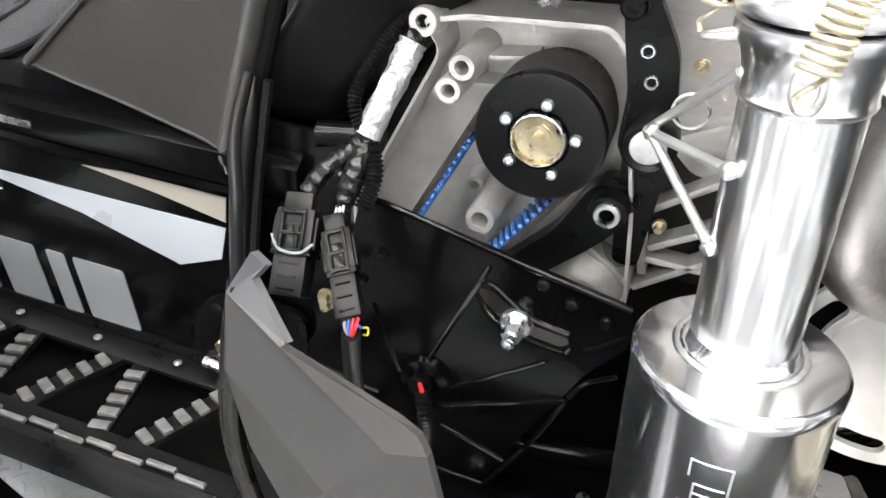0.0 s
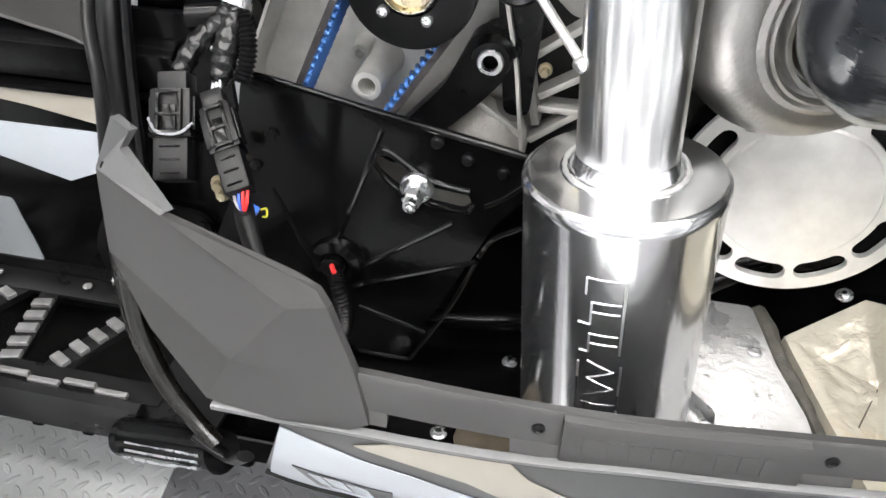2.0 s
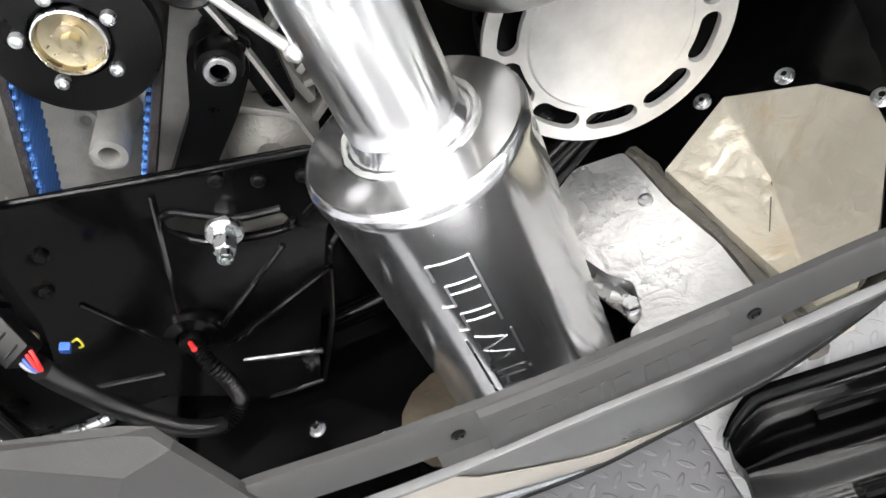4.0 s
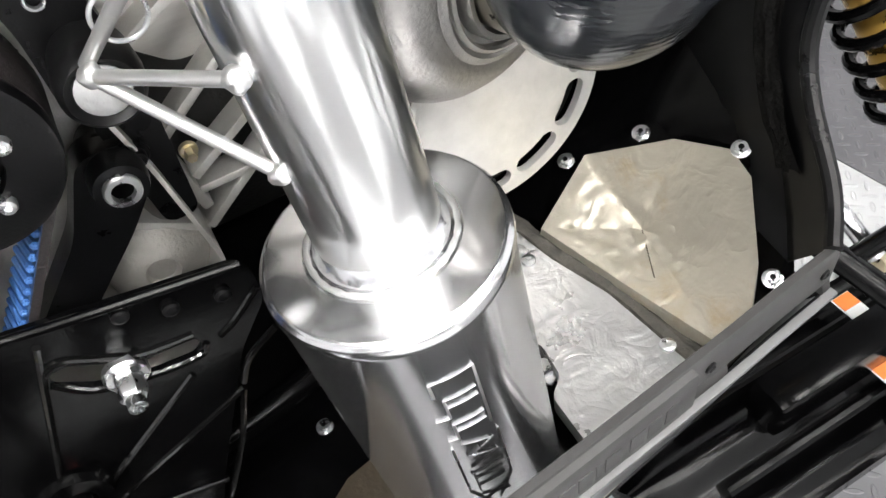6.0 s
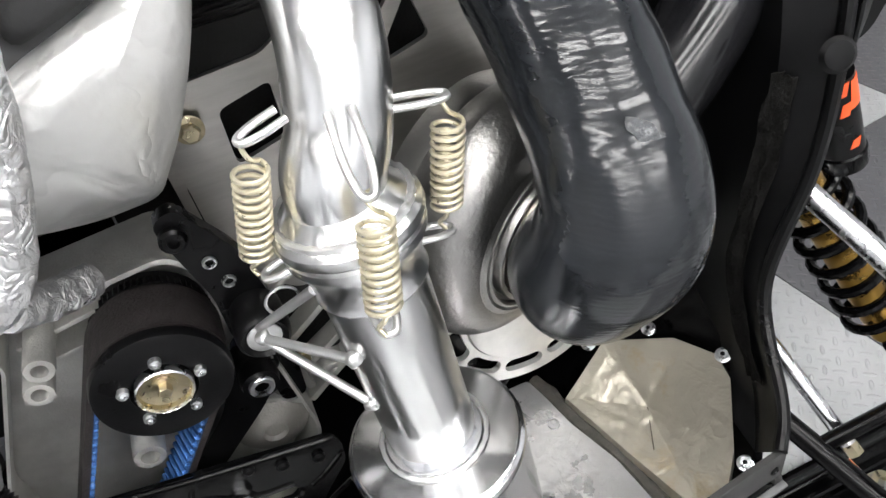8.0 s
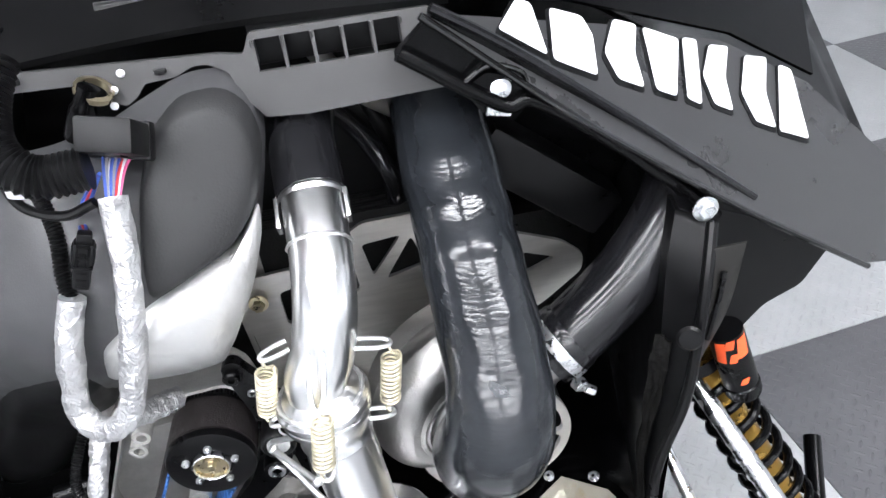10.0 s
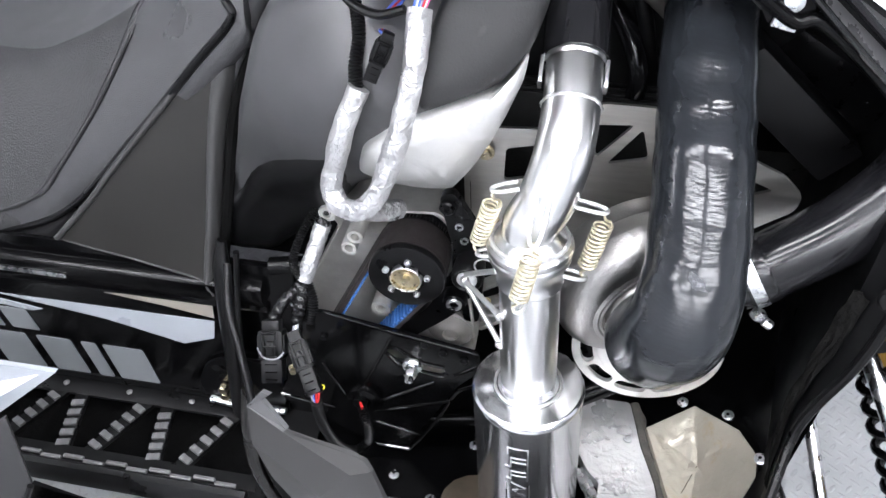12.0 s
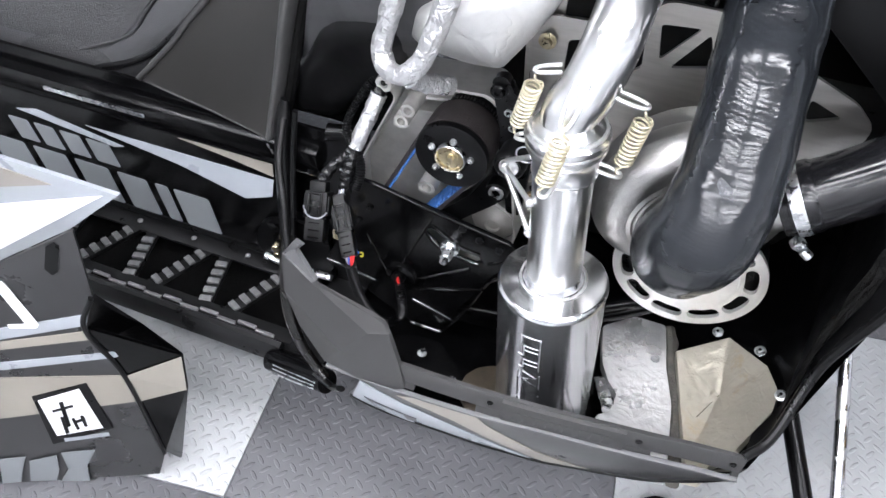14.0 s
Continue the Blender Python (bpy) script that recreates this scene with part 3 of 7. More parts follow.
def on_seat(u, v, lift):
    return seat_fn(u, v) + V(0, -0.7, 0.7) * lift
SEAM = [(0.60, 0.03), (0.715, 0.07), (0.75, 0.09), (0.79, 0.14), (0.82, 0.20), (0.845, 0.31), (0.855, 0.49)]
HOR = [(0.855, 0.49), (0.775, 0.68), (0.605, 0.86), (0.45, 0.90), (0.20, 0.90)]
PIPE = [(0.60, 0.0), (0.745, 0.005), (0.86, 0.02), (0.94, 0.05), (0.985, 0.06), (0.98, 0.12), (0.97, 0.22), (0.965, 0.4)]
for run in (SEAM, HOR):
    part("seam", tube([on_seat(u, v, 0.0012) for u, v in run], 0.0022, 8, 12), M["seatdark"], seat)
    part("stitching", tube([on_seat(u + 0.006, v, 0.0008) for u, v in run], 0.0009, 6, 12), M["blackpaint"], seat, "row of stitching")
part("piping", tube([on_seat(u, v, 0.002) for u, v in PIPE], 0.005, 10, 12), M["blackpaint"], seat, "black edge piping")
def insert_fn(u, v):
    # darker textured insert behind the curved seam
    a = spline([V(p[0], p[1], 0) for p in SEAM[1:]], 10)
    q = a[int(round(v * (len(a) - 1)))]
    e = 0.22 + (q.x - 0.008 - 0.22) * u
    w = q.y + (0.90 - q.y) * max(0.0, min(1.0, v * 1.15 - 0.15)) * (1 - u) * 0.9
    return on_seat(e, w, 0.0012)
part("insert", sheet(insert_fn, 50, 40, 0.001, (0, 0.7, -0.7)), M["seatdark"], seat, "darker textured insert", angle=80)

cover = thing("side_cover", (-0.5, 0.43, 0.6), "dark textured triangular plastic side cover", "side cover")
def cover_pt(u, v, w=0.0):
    return V(u, 0.390 + 0.27 * (v - 0.63) + w, v)
PANEL_R = spline([V(-0.419, 0.630, 0), V(-0.413, 0.675, 0), V(-0.406, 0.725, 0), V(-0.392, 0.842, 0), V(-0.372, 0.932, 0), V(-0.345, 1.000, 0)], 8)
EDGE = spline([V(-0.406, 0.608, 0), V(-0.401, 0.660, 0), V(-0.393, 0.710, 0), V(-0.372, 0.842, 0), V(-0.339, 0.940, 0), V(-0.312, 1.010, 0)], 8)
tri_out = [(-0.616, 0.666), (-0.570, 0.658), (-0.527, 0.652), (-0.467, 0.641), (-0.419, 0.630)] + [(q.x, q.y) for q in PANEL_R[4:-6:4]] + [(-0.374, 0.930), (-0.450, 0.850), (-0.528, 0.765), (-0.557, 0.730)]
part("panel", plate(tri_out, [], cover_pt, 0.006), M["brownplastic"], cover)
part("front_edge", sheet(lambda u, v: (lambda a, b: cover_pt(a.x + (b.x - a.x) * v, a.y + (b.y - a.y) * v, 0.012 * v ** 3 - 0.004 * math.sin(v * 3.1)))(PANEL_R[int(round(u * (len(EDGE) - 1)))], EDGE[int(round(u * (len(EDGE) - 1)))]), len(EDGE) - 1, 8, 0.004, (0, 1, 0)), M["greyplastic"], cover, "grey rounded front edge", angle=60)
part("edge_bead", tube([cover_pt(x, z, 0.001) for x, z in ((-0.616, 0.666), (-0.570, 0.658), (-0.527, 0.652), (-0.467, 0.641), (-0.421, 0.631), (-0.407, 0.610))], 0.0018, 8), M["greyplastic"], cover, "thin lower edge")
part("upper_edge", tube([cover_pt(x, z, -0.002) for x, z in ((-0.620, 0.668), (-0.557, 0.733), (-0.528, 0.768), (-0.450, 0.853), (-0.376, 0.933))], 0.004, 10), M["greyplastic"], cover)
part("sticker", plate([(-0.368, 0.937), (-0.361, 0.944), (-0.350, 0.940), (-0.355, 0.922)], [], lambda u, v, w: cover_pt(u, v, w - 0.0035), 0.002), M["white"], cover, "small white square sticker")

# ================= fuel tank and console post =================
tank = thing("fuel_tank", (-0.2, 0.5, 0.64), "matte black moulded fuel tank with a foil-faced lower corner", "fuel tank")
def tank_y(x, z):
    """Depth of the bulging tank face."""
    return 0.325 + 0.115 * (1 - math.exp(-(2.6 * (x + 0.16) ** 2 + 5 * (z - 0.93) ** 2) / 0.115))
def on_tank(back):
    return lambda u, v, w: V(u, tank_y(u, v) + back + w, v)
tk = rounded([(-0.414, 0.667), (-0.407, 0.632), (-0.342, 0.641), (-0.278, 0.701), (-0.196, 0.812), (-0.142, 0.835), (-0.087, 0.843), (-0.056, 0.885), (-0.032, 0.938), (-0.017, 0.986), (-0.006, 1.038), (-0.009, 1.067), (-0.025, 1.087), (-0.060, 1.090), (-0.096, 1.077), (-0.137, 1.063), (-0.174, 1.057), (-0.207, 1.055), (-0.233, 1.046), (-0.272, 1.030), (-0.306, 0.968), (-0.332, 0.908), (-0.366, 0.816)], 0.02, 5)
part("shell", pillow(tk, 0.055, on_tank(0.060), 14, 0.25, 0.0, 0.006), M["tank"], tank, angle=80)
lobe = rounded([(-0.416, 0.667), (-0.409, 0.628), (-0.343, 0.637), (-0.272, 0.707), (-0.213, 0.779), (-0.172, 0.880), (-0.183, 0.910), (-0.230, 0.893), (-0.286, 0.862), (-0.330, 0.815), (-0.370, 0.750), (-0.404, 0.708)], 0.02, 5)
part("lower_lobe", pillow(lobe, 0.050, on_tank(0.040), 10, 0.4, 0.0, 0.002), M["blackplastic"], tank, angle=80)
fo = rounded([(-0.171, 0.917), (-0.141, 0.940), (-0.115, 0.953), (-0.072, 0.962), (-0.039, 0.971), (-0.018, 0.996), (-0.021, 0.968), (-0.038, 0.927), (-0.060, 0.887), (-0.086, 0.844), (-0.120, 0.848), (-0.151, 0.859), (-0.183, 0.879)], 0.010, 4)
part("foil_patch", pillow(fo, 0.034, on_tank(0.020), 12, 0.22, 0.0, 0.0025), M["foilsmooth"], tank, "crinkled silver foil heat patch", angle=80)

flap = rounded([(-0.115, 0.951), (-0.072, 0.961), (-0.038, 0.972), (-0.017, 0.997), (-0.006, 1.043), (-0.011, 1.072), (-0.029, 1.090), (-0.062, 1.090), (-0.091, 1.068), (-0.108, 1.029), (-0.112, 0.985)], 0.012, 4)
part("cover_flap", pillow(flap, 0.026, on_tank(0.016), 12, 0.12, 0.0, 0.004), M["flap"], tank, "matte black fabric-like flap over the tank", angle=80)

post = thing("console_post", (-0.33, 0.3, 0.6), "black moulded body frame edge beside the tank", "body frame")
part("outer_edge", tube([(-0.342, 0.33, 0.73), (-0.33, 0.29, 0.70), (-0.305, 0.25, 0.67), (-0.275, 0.20, 0.65)], 0.0045, 12), M["blackplastic"], post)
part("column", tube([(-0.384, 0.400, 0.70), (-0.386, 0.388, 0.66), (-0.388, 0.376, 0.60), (-0.394, 0.370, 0.50), (-0.405, 0.368, 0.38)], lambda q: 0.008 + 0.009 * min(1.0, q * 4), 18, flat=0.6), M["blackplastic"], post)
part("gap_liner", tube([cover_pt(q.x + 0.007, q.y, 0.016) for q in EDGE[::4]], 0.0075, 10, 4), M["track"], post, "black gap between cover and tank")
part("column_lip", tube([(-0.352, 0.372, 0.71), (-0.362, 0.362, 0.62), (-0.372, 0.356, 0.52), (-0.384, 0.355, 0.42)], 0.004, 8), M["blackplastic"], post)
part("inner_frame", plate([(-0.44, 0.60), (-0.25, 0.60), (-0.25, 1.05), (-0.31, 1.05), (-0.42, 0.78)], [], lambda u, v, w: V(u, 0.505 + 0.27 * (v - 0.63) + w, v), 0.006), M["blackplastic"], post, "black inner frame behind the tank")
part("cross_tube", tube([(-0.33, 0.41, 0.655), (-0.275, 0.417, 0.66)], 0.012, 14), M["blackgloss"], post)

# ================= chain case, belt drive =================
case = thing("drive_case", (-0.17, 0.44, 0.6), "cast aluminium belt drive case with ribs and bosses", "drive case")
cs = [(-0.243, 0.768), (-0.222, 0.772), (-0.208, 0.776), (-0.106, 0.784), (-0.092, 0.768), (-0.066, 0.646), (-0.055, 0.56), (-0.10, 0.45), (-0.29, 0.45), (-0.295, 0.60), (-0.277, 0.638), (-0.226, 0.748)]
part("back_wall", plate(rounded(cs, 0.008), [], at_y(0.452), 0.008), M["cast"], case)
loop = rounded(cs, 0.010)
inner = [tuple(Vector(p) * 0.975 + Vector((-0.17, 0.63)) * 0.025) for p in loop]
part("rim_wall", plate(loop, [inner], at_y(0.402), 0.05), M["cast"], case)
def boss(at, r, h, hole, nm="boss"):
    b = lathe([(r * 1.25, 0), (r, h * 0.3), (r, h * 0.95), (r * 0.94, h), (hole, h), (hole, h * 0.4), (0, h * 0.4)], at, (0, -1, 0), 24)
    part(nm, b, M["cast"], case)
boss((-0.181, 0.452, 0.619), 0.0125, 0.058, 0.007)
boss((-0.205, 0.452, 0.741), 0.010, 0.062, 0.0055)
boss((-0.214, 0.452, 0.722), 0.010, 0.062, 0.0055)
boss((-0.238, 0.415, 0.767), 0.011, 0.020, 0.0055)
boss((-0.198, 0.452, 0.628), 0.008, 0.02, 0.004)
for a, b in (((-0.222, 0.735), (-0.16, 0.745)), ((-0.222, 0.715), (-0.17, 0.72))):
    part("rib", box((Vector(b) - Vector(a)).length, 0.03, 0.004, pose((a[0] + b[0]) / 2, 0.44, (a[1] + b[1]) / 2, 0, -math.degrees(math.atan2(b[1] - a[1], b[0] - a[0])), 0), 0.001), M["cast"], case)
# open web of the casting beside the muffler
for a, b, w in (((-0.066, 0.66), (-0.05, 0.585), 0.007), ((-0.05, 0.61), (0.03, 0.66), 0.006), ((-0.05, 0.60), (0.02, 0.60), 0.006), ((-0.06, 0.64), (0.02, 0.70), 0.006), ((-0.055, 0.57), (0.01, 0.62), 0.006),
                ((-0.10, 0.60), (-0.055, 0.57), 0.006), ((0.02, 0.70), (0.025, 0.58), 0.007), ((-0.075, 0.69), (0.02, 0.74), 0.006)):
    d = Vector(b) - Vector(a)
    part("web_rib", box(d.length, 0.02, w, pose((a[0] + b[0]) / 2, 0.435, (a[1] + b[1]) / 2, 0, -math.degrees(math.atan2(d.y, d.x)), 0), 0.0015), M["cast"], case)
part("lower_cup", lathe([(0.036, 0), (0.033, 0.018), (0.025, 0.026), (0.011, 0.030), (0.009, 0.026), (0, 0.026)], (-0.093, 0.447, 0.560), (0, -1, 0), 30), M["castdull"], case)
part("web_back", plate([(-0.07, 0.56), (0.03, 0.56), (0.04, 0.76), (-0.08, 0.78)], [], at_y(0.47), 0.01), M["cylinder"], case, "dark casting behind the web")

PC, LC, PR, LR = V(-0.138, 0, 0.712), V(-0.266, 0, 0.490), 0.0425, 0.024
belt = thing("drive_belt", (-0.17, 0.41, 0.45), "black toothed drive belt with bright blue inner teeth", "belt")
ax = (LC - PC)
dist, base_a = ax.length, math.atan2(ax.z, ax.x)
off_a = math.acos((PR - LR) / dist)
def around(extra, n1=26):
    pts = []
    a0, a1 = base_a + off_a, base_a - off_a + 2 * math.pi
    for i in range(n1 + 1):
        a = a0 + (a1 - a0) * i / n1
        pts.append(PC + V(math.cos(a), 0, math.sin(a)) * (PR + extra))
    b0, b1 = base_a - off_a, base_a + off_a
    for i in range(n1 + 1):
        a = b0 + (b1 - b0) * i / n1
        pts.append(LC + V(math.cos(a), 0, math.sin(a)) * (LR + extra))
    return pts
o, i_ = around(0.0035), around(-0.0012)
band = plate([(p.x, p.z) for p in o], [[(p.x, p.z) for p in i_]], at_y(0.374), 0.042)
part("band", band, M["beltback"], belt)
line = around(-0.0002)
line.append(line[0])
tooth_me = to_mesh("belt_tooth", box(0.0040, 0.0440, 0.0042, None, 0.0012, seg=1), M["belt"])
acc, step = 0.0, 0.0074
for p, q in zip(line, line[1:]):
    seg = (q - p).length
    while acc < seg:
        c = p.lerp(q, acc / seg)
        d = (q - p).normalized()
        inward = V(d.z, 0, -d.x)
        if (c - PC).length > PR + 0.008 and (c - LC).length > LR + 0.008 or c.z < 0.69 and c.z > 0.52:
            tob = new("tooth", tooth_me)
            tob.parent = belt
            tob.matrix_parent_inverse = Matrix.Translation(-belt.location)
            mid = PC.lerp(LC, 0.5)
            sgn = 1 if inward.dot(mid - c) > 0 else -1
            tob.matrix_basis = Matrix.Translation(c + inward * sgn * 0.0030 + V(0, 0.395, 0)) @ Matrix.Rotation(-math.atan2(d.z, d.x), 4, "Y") @ Matrix.Rotation(radians(24), 4, "Z")
        acc += step
    acc -= seg
inner_b = plate([(p.x, p.z) for p in around(-0.0010)], [[(p.x, p.z) for p in around(-0.0018)]], at_y(0.3745), 0.041)
part("inner_face", inner_b, M["beltinner"], belt, "dark blue inner face")

pulley = thing("drive_pulley", (-0.138, 0.40, 0.712), "black flanged belt pulley with five bright screws", "pulley")
PX, PZ = -0.138, 0.712
part("drum", lathe([(0, 0), (0.0415, 0), (0.0415, 0.066), (0, 0.066)], (PX, 0.438, PZ), (0, -1, 0), 48), M["blackpaint"], pulley)
teeth = [((0.0435 if k % 2 else 0.0418), 2 * math.pi * k / 120) for k in range(120)]
part("toothed_rim", plate([(PX + r * math.cos(a), PZ + r * math.sin(a)) for r, a in teeth], [], at_y(0.424), 0.006), M["blackpaint"], pulley)
pulley_flange = part("flange", lathe([(0.022, -0.004), (0.022, 0.0), (0.0425, 0.0), (0.0455, -0.0012), (0.0465, -0.004), (0.0465, -0.009), (0.022, -0.008)], (PX, 0.362, PZ), (0, -1, 0), 56, closed=True), M["blackpaint"], pulley, "flat black flange")
hub_cup = part("hub_cup", lathe([(0.0175, 0.000), (0.0165, -0.0035), (0.0105, -0.0050), (0.0, -0.0050)], (PX, 0.360, PZ), (0, -1, 0), 40), M["gold"], pulley, "yellow zinc dished washer")
part("hub_ring", lathe([(0.0193, 0.0015), (0.0183, 0.0025), (0.0175, 0.001), (0.0172, -0.006), (0.0193, -0.006)], (PX, 0.360, PZ), (0, -1, 0), 40, closed=True), M["zinc"], pulley)
part("centre_bolt", hexhead((PX, 0.3640, PZ), (0, -1, 0), 0.0050, 0.007), M["gold"], hub_cup)
part("centre_washer", lathe([(0, 0), (0.0085, 0), (0.0085, 0.0018), (0, 0.0018)], (PX, 0.3649, PZ), (0, -1, 0), 24), M["gold"], pulley)
for k in range(5):
    a = radians(83 + 72 * k)
    sc = part("screw", lathe([(0.0042, 0), (0.0042, 0.004), (0.0036, 0.0052), (0.0018, 0.0055), (0.0018, 0.003), (0, 0.003)], (PX + 0.026 * math.cos(a), 0.363, PZ + 0.026 * math.sin(a)), (0, -1, 0), 16), M["zinc"], pulley_flange, "bright socket screw")

tens = thing("tensioner_arm", (-0.085, 0.40, 0.65), "black tensioner arm with a bright pivot sleeve", "tensioner")
arm2d = rounded([(-0.099, 0.668), (-0.070, 0.668), (-0.069, 0.640), (-0.092, 0.612), (-0.160, 0.545), (-0.182, 0.556), (-0.122, 0.622)], 0.010)
part("arm", plate(arm2d, [], at_y(0.402), 0.02), M["blackpaint"], tens)
part("collar", lathe([(0.0150, -0.03), (0.0150, 0.012), (0.0140, 0.017), (0.009, 0.017), (0.009, 0.0)], (-0.084, 0.404, 0.653), (0, -1, 0), 30), M["blackpaint"], tens)
part("sleeve", lathe([(0.0058, 0.0), (0.0098, 0.0), (0.0098, 0.0025), (0.009, 0.0035), (0.0062, 0.0035), (0.0058, 0.002)], (-0.084, 0.3865, 0.653), (0, -1, 0), 30, closed=True), M["zinc"], tens, "bright steel sleeve")

guard = thing("belt_guard", (-0.2, 0.37, 0.36), "black ribbed pressed plate over the lower belt", "guard plate")
GY = 0.366
gp = [(-0.272, 0.628), (-0.25, 0.631), (-0.052, 0.592), (-0.045, 0.58), (-0.046, 0.554), (-0.072, 0.52), (-0.128, 0.40), (-0.146, 0.355), (-0.19, 0.353), (-0.33, 0.437), (-0.325, 0.46), (-0.296, 0.52)]
slot = rounded([(-0.169, 0.565), (-0.167, 0.575), (-0.157, 0.576), (-0.141, 0.564), (-0.12, 0.552), (-0.092, 0.549), (-0.09, 0.541), (-0.097, 0.535), (-0.121, 0.538), (-0.152, 0.55)], 0.003)
guard_plate = part("plate", plate(rounded(gp, 0.008), [slot], at_y(GY), 0.004), M["blackgloss"], guard)
part("top_flange", tube([(-0.272, 0.365, 0.629), (-0.25, 0.364, 0.632), (-0.15, 0.362, 0.612), (-0.05, 0.363, 0.592)], 0.0028, 10), M["blackgloss"], guard)
CX, CZ = -0.207, 0.464
RIBS = [[(-0.161, 0.598), (-0.212, 0.47)], [(-0.259, 0.53), (-0.232, 0.464)], [(-0.19, 0.456), (-0.105, 0.52)], [(-0.194, 0.436), (-0.084, 0.483)], [(-0.19, 0.412), (-0.128, 0.392)], [(-0.193, 0.353), (-0.144, 0.352)], [(-0.33, 0.444), (-0.252, 0.429)], [(-0.167, 0.58), (-0.157, 0.581), (-0.141, 0.57), (-0.121, 0.558), (-0.092, 0.553)], [(-0.169, 0.567), (-0.153, 0.547), (-0.121, 0.536), (-0.095, 0.533), (-0.088, 0.541)], [(-0.079, 0.541), (-0.066, 0.549), (-0.047, 0.566)], [(-0.082, 0.489), (-0.071, 0.509), (-0.048, 0.525)], [(-0.084, 0.483), (-0.105, 0.428), (-0.143, 0.353)]]
for line in RIBS:
    part("rib", tube([V(x, GY, z) for x, z in line], 0.0024, 8), M["ribgloss"], guard_plate)
part("hub", lathe([(0.024, 0), (0.022, 0.006), (0.013, 0.008), (0.011, 0.004), (0.011, -0.002)], (CX, GY, CZ), (0, -1, 0), 30), M["blackgloss"], guard)
part("sensor_body", lathe([(0.011, 0), (0.010, 0.008), (0, 0.009)], (CX - 0.004, GY, CZ - 0.006), (0, -1, 0), 24), M["blackplastic"], guard)
for x, z in ((-0.252, 0.583), (-0.094, 0.582), (-0.066, 0.574), (-0.118, 0.594), (-0.27, 0.552)):
    part("hole_screw", lathe([(0.005, 0), (0.005, 0.003), (0.003, 0.004), (0, 0.0035)], (x, GY, z), (0, -1, 0), 16), M["blackpaint"], guard)
bolt((-0.134, GY, 0.552), (0.02, -1, -0.05), 0.0085, 0.022, M["zinc"], "flange_bolt", "bright zinc hex flange bolt through the black guard slot", flange=1.55)
sleeve_b = lathe([(0.0055, 0), (0.0055, 0.008), (0.004, 0.009), (0.0028, 0.009), (0.0028, 0.004), (0, 0.004)], (-0.1336, 0.345, 0.551), (0.02, -1, -0.05), 20)
part("stud_end", sleeve_b, M["zinc"], bpy.data.objects["flange_bolt"])
part("clip_lead", tube([(-0.209, 0.356, 0.464), (-0.203, 0.345, 0.467)], 0.0022, 8), M["red"], guard, "red wire end")
loom = thing("sensor_lead", (-0.2, 0.33, 0.41), "black corrugated sensor cable looping off the guard plate", "cable")
def corrugated(line, r, pitch=0.0032, n=14, amp=0.16):
    pts = spline(line, 20)
    L = sum((b - a).length for a, b in zip(pts, pts[1:]))
    cnt = int(L / pitch)
    # resample evenly, four steps a ring
    out, need, run, k = [pts[0]], L / (cnt * 4), 0.0, 0
    for a, b in zip(pts, pts[1:]):
        seg = (b - a).length
        while run + seg >= need * (len(out)):
            f = (need * len(out) - run) / seg
            out.append(a.lerp(b, f))
        run += seg
    return sweep(bmesh.new(), out, lambda s: r * (1 + amp * math.cos(2 * math.pi * s * cnt)), n)
part("conduit", corrugated([(-0.205, 0.352, 0.460), (-0.197, 0.338, 0.452), (-0.192, 0.333, 0.430), (-0.196, 0.330, 0.407), (-0.213, 0.318, 0.402), (-0.228, 0.302, 0.436), (-0.236, 0.285, 0.50), (-0.234, 0.271, 0.556), (-0.231, 0.264, 0.584)], 0.0062), M["blackplastic"], loom)

# ================= black bracket and mount beside the case =================
brk = thing("support_bracket", (-0.08, 0.39, 0.7), "black steel bracket with a rubber mount and bright screws", "bracket")
bp2 = rounded([(-0.104, 0.815), (-0.088, 0.822), (-0.060, 0.775), (-0.052, 0.725), (-0.062, 0.70), (-0.088, 0.70), (-0.088, 0.745), (-0.098, 0.785)], 0.010)
part("plate", plate(bp2, [], at_y(0.392), 0.012), M["blackpaint"], brk)
part("rubber_mount", lathe([(0.018, -0.02), (0.0195, 0.0), (0.0185, 0.010), (0.016, 0.013), (0.013, 0.010), (0, 0.010)], (-0.066, 0.372, 0.722), (0, -1, 0), 30), M["blackplastic"], brk)
part("mount_plate", plate(rounded([(-0.085, 0.70), (-0.05, 0.70), (-0.055, 0.60), (-0.075, 0.60)], 0.008), [], at_y(0.41), 0.008), M["blackpaint"], brk)
for x, z in ((-0.0805, 0.775), (-0.0740, 0.755)):
    part("screw", lathe([(0.0030, 0.001), (0.0050, 0.001), (0.0050, 0.0025), (0.0044, 0.0035), (0.0034, 0.0035), (0.0030, 0.0025)], (x, 0.392, z), (0, -1, 0), 18, closed=True), M["zinc"], brk)
part("screw", lathe([(0.009, 0), (0.009, 0.005), (0.007, 0.007), (0.004, 0.007), (0.004, 0.003), (0, 0.003)], (-0.0945, 0.392, 0.802), (0, -1, 0), 18), M["blackpaint"], brk)
bolt((-0.071, 0.408, 0.655), (0, -1, 0), 0.005, 0.008, M["blackpaint"], "socket_screw", "black socket head screw in the casting", socket=True)
bolt((-0.046, 0.415, 0.639), (0, -1, 0), 0.0036, 0.010, M["gold"], "brass_fitting", "small brass fitting in the casting", "fitting")
bolt((-0.045, 0.435, 0.757), (0, -1, 0), 0.004, 0.007, M["gold"], "brass_fitting", "small brass fitting in the casting", "fitting")

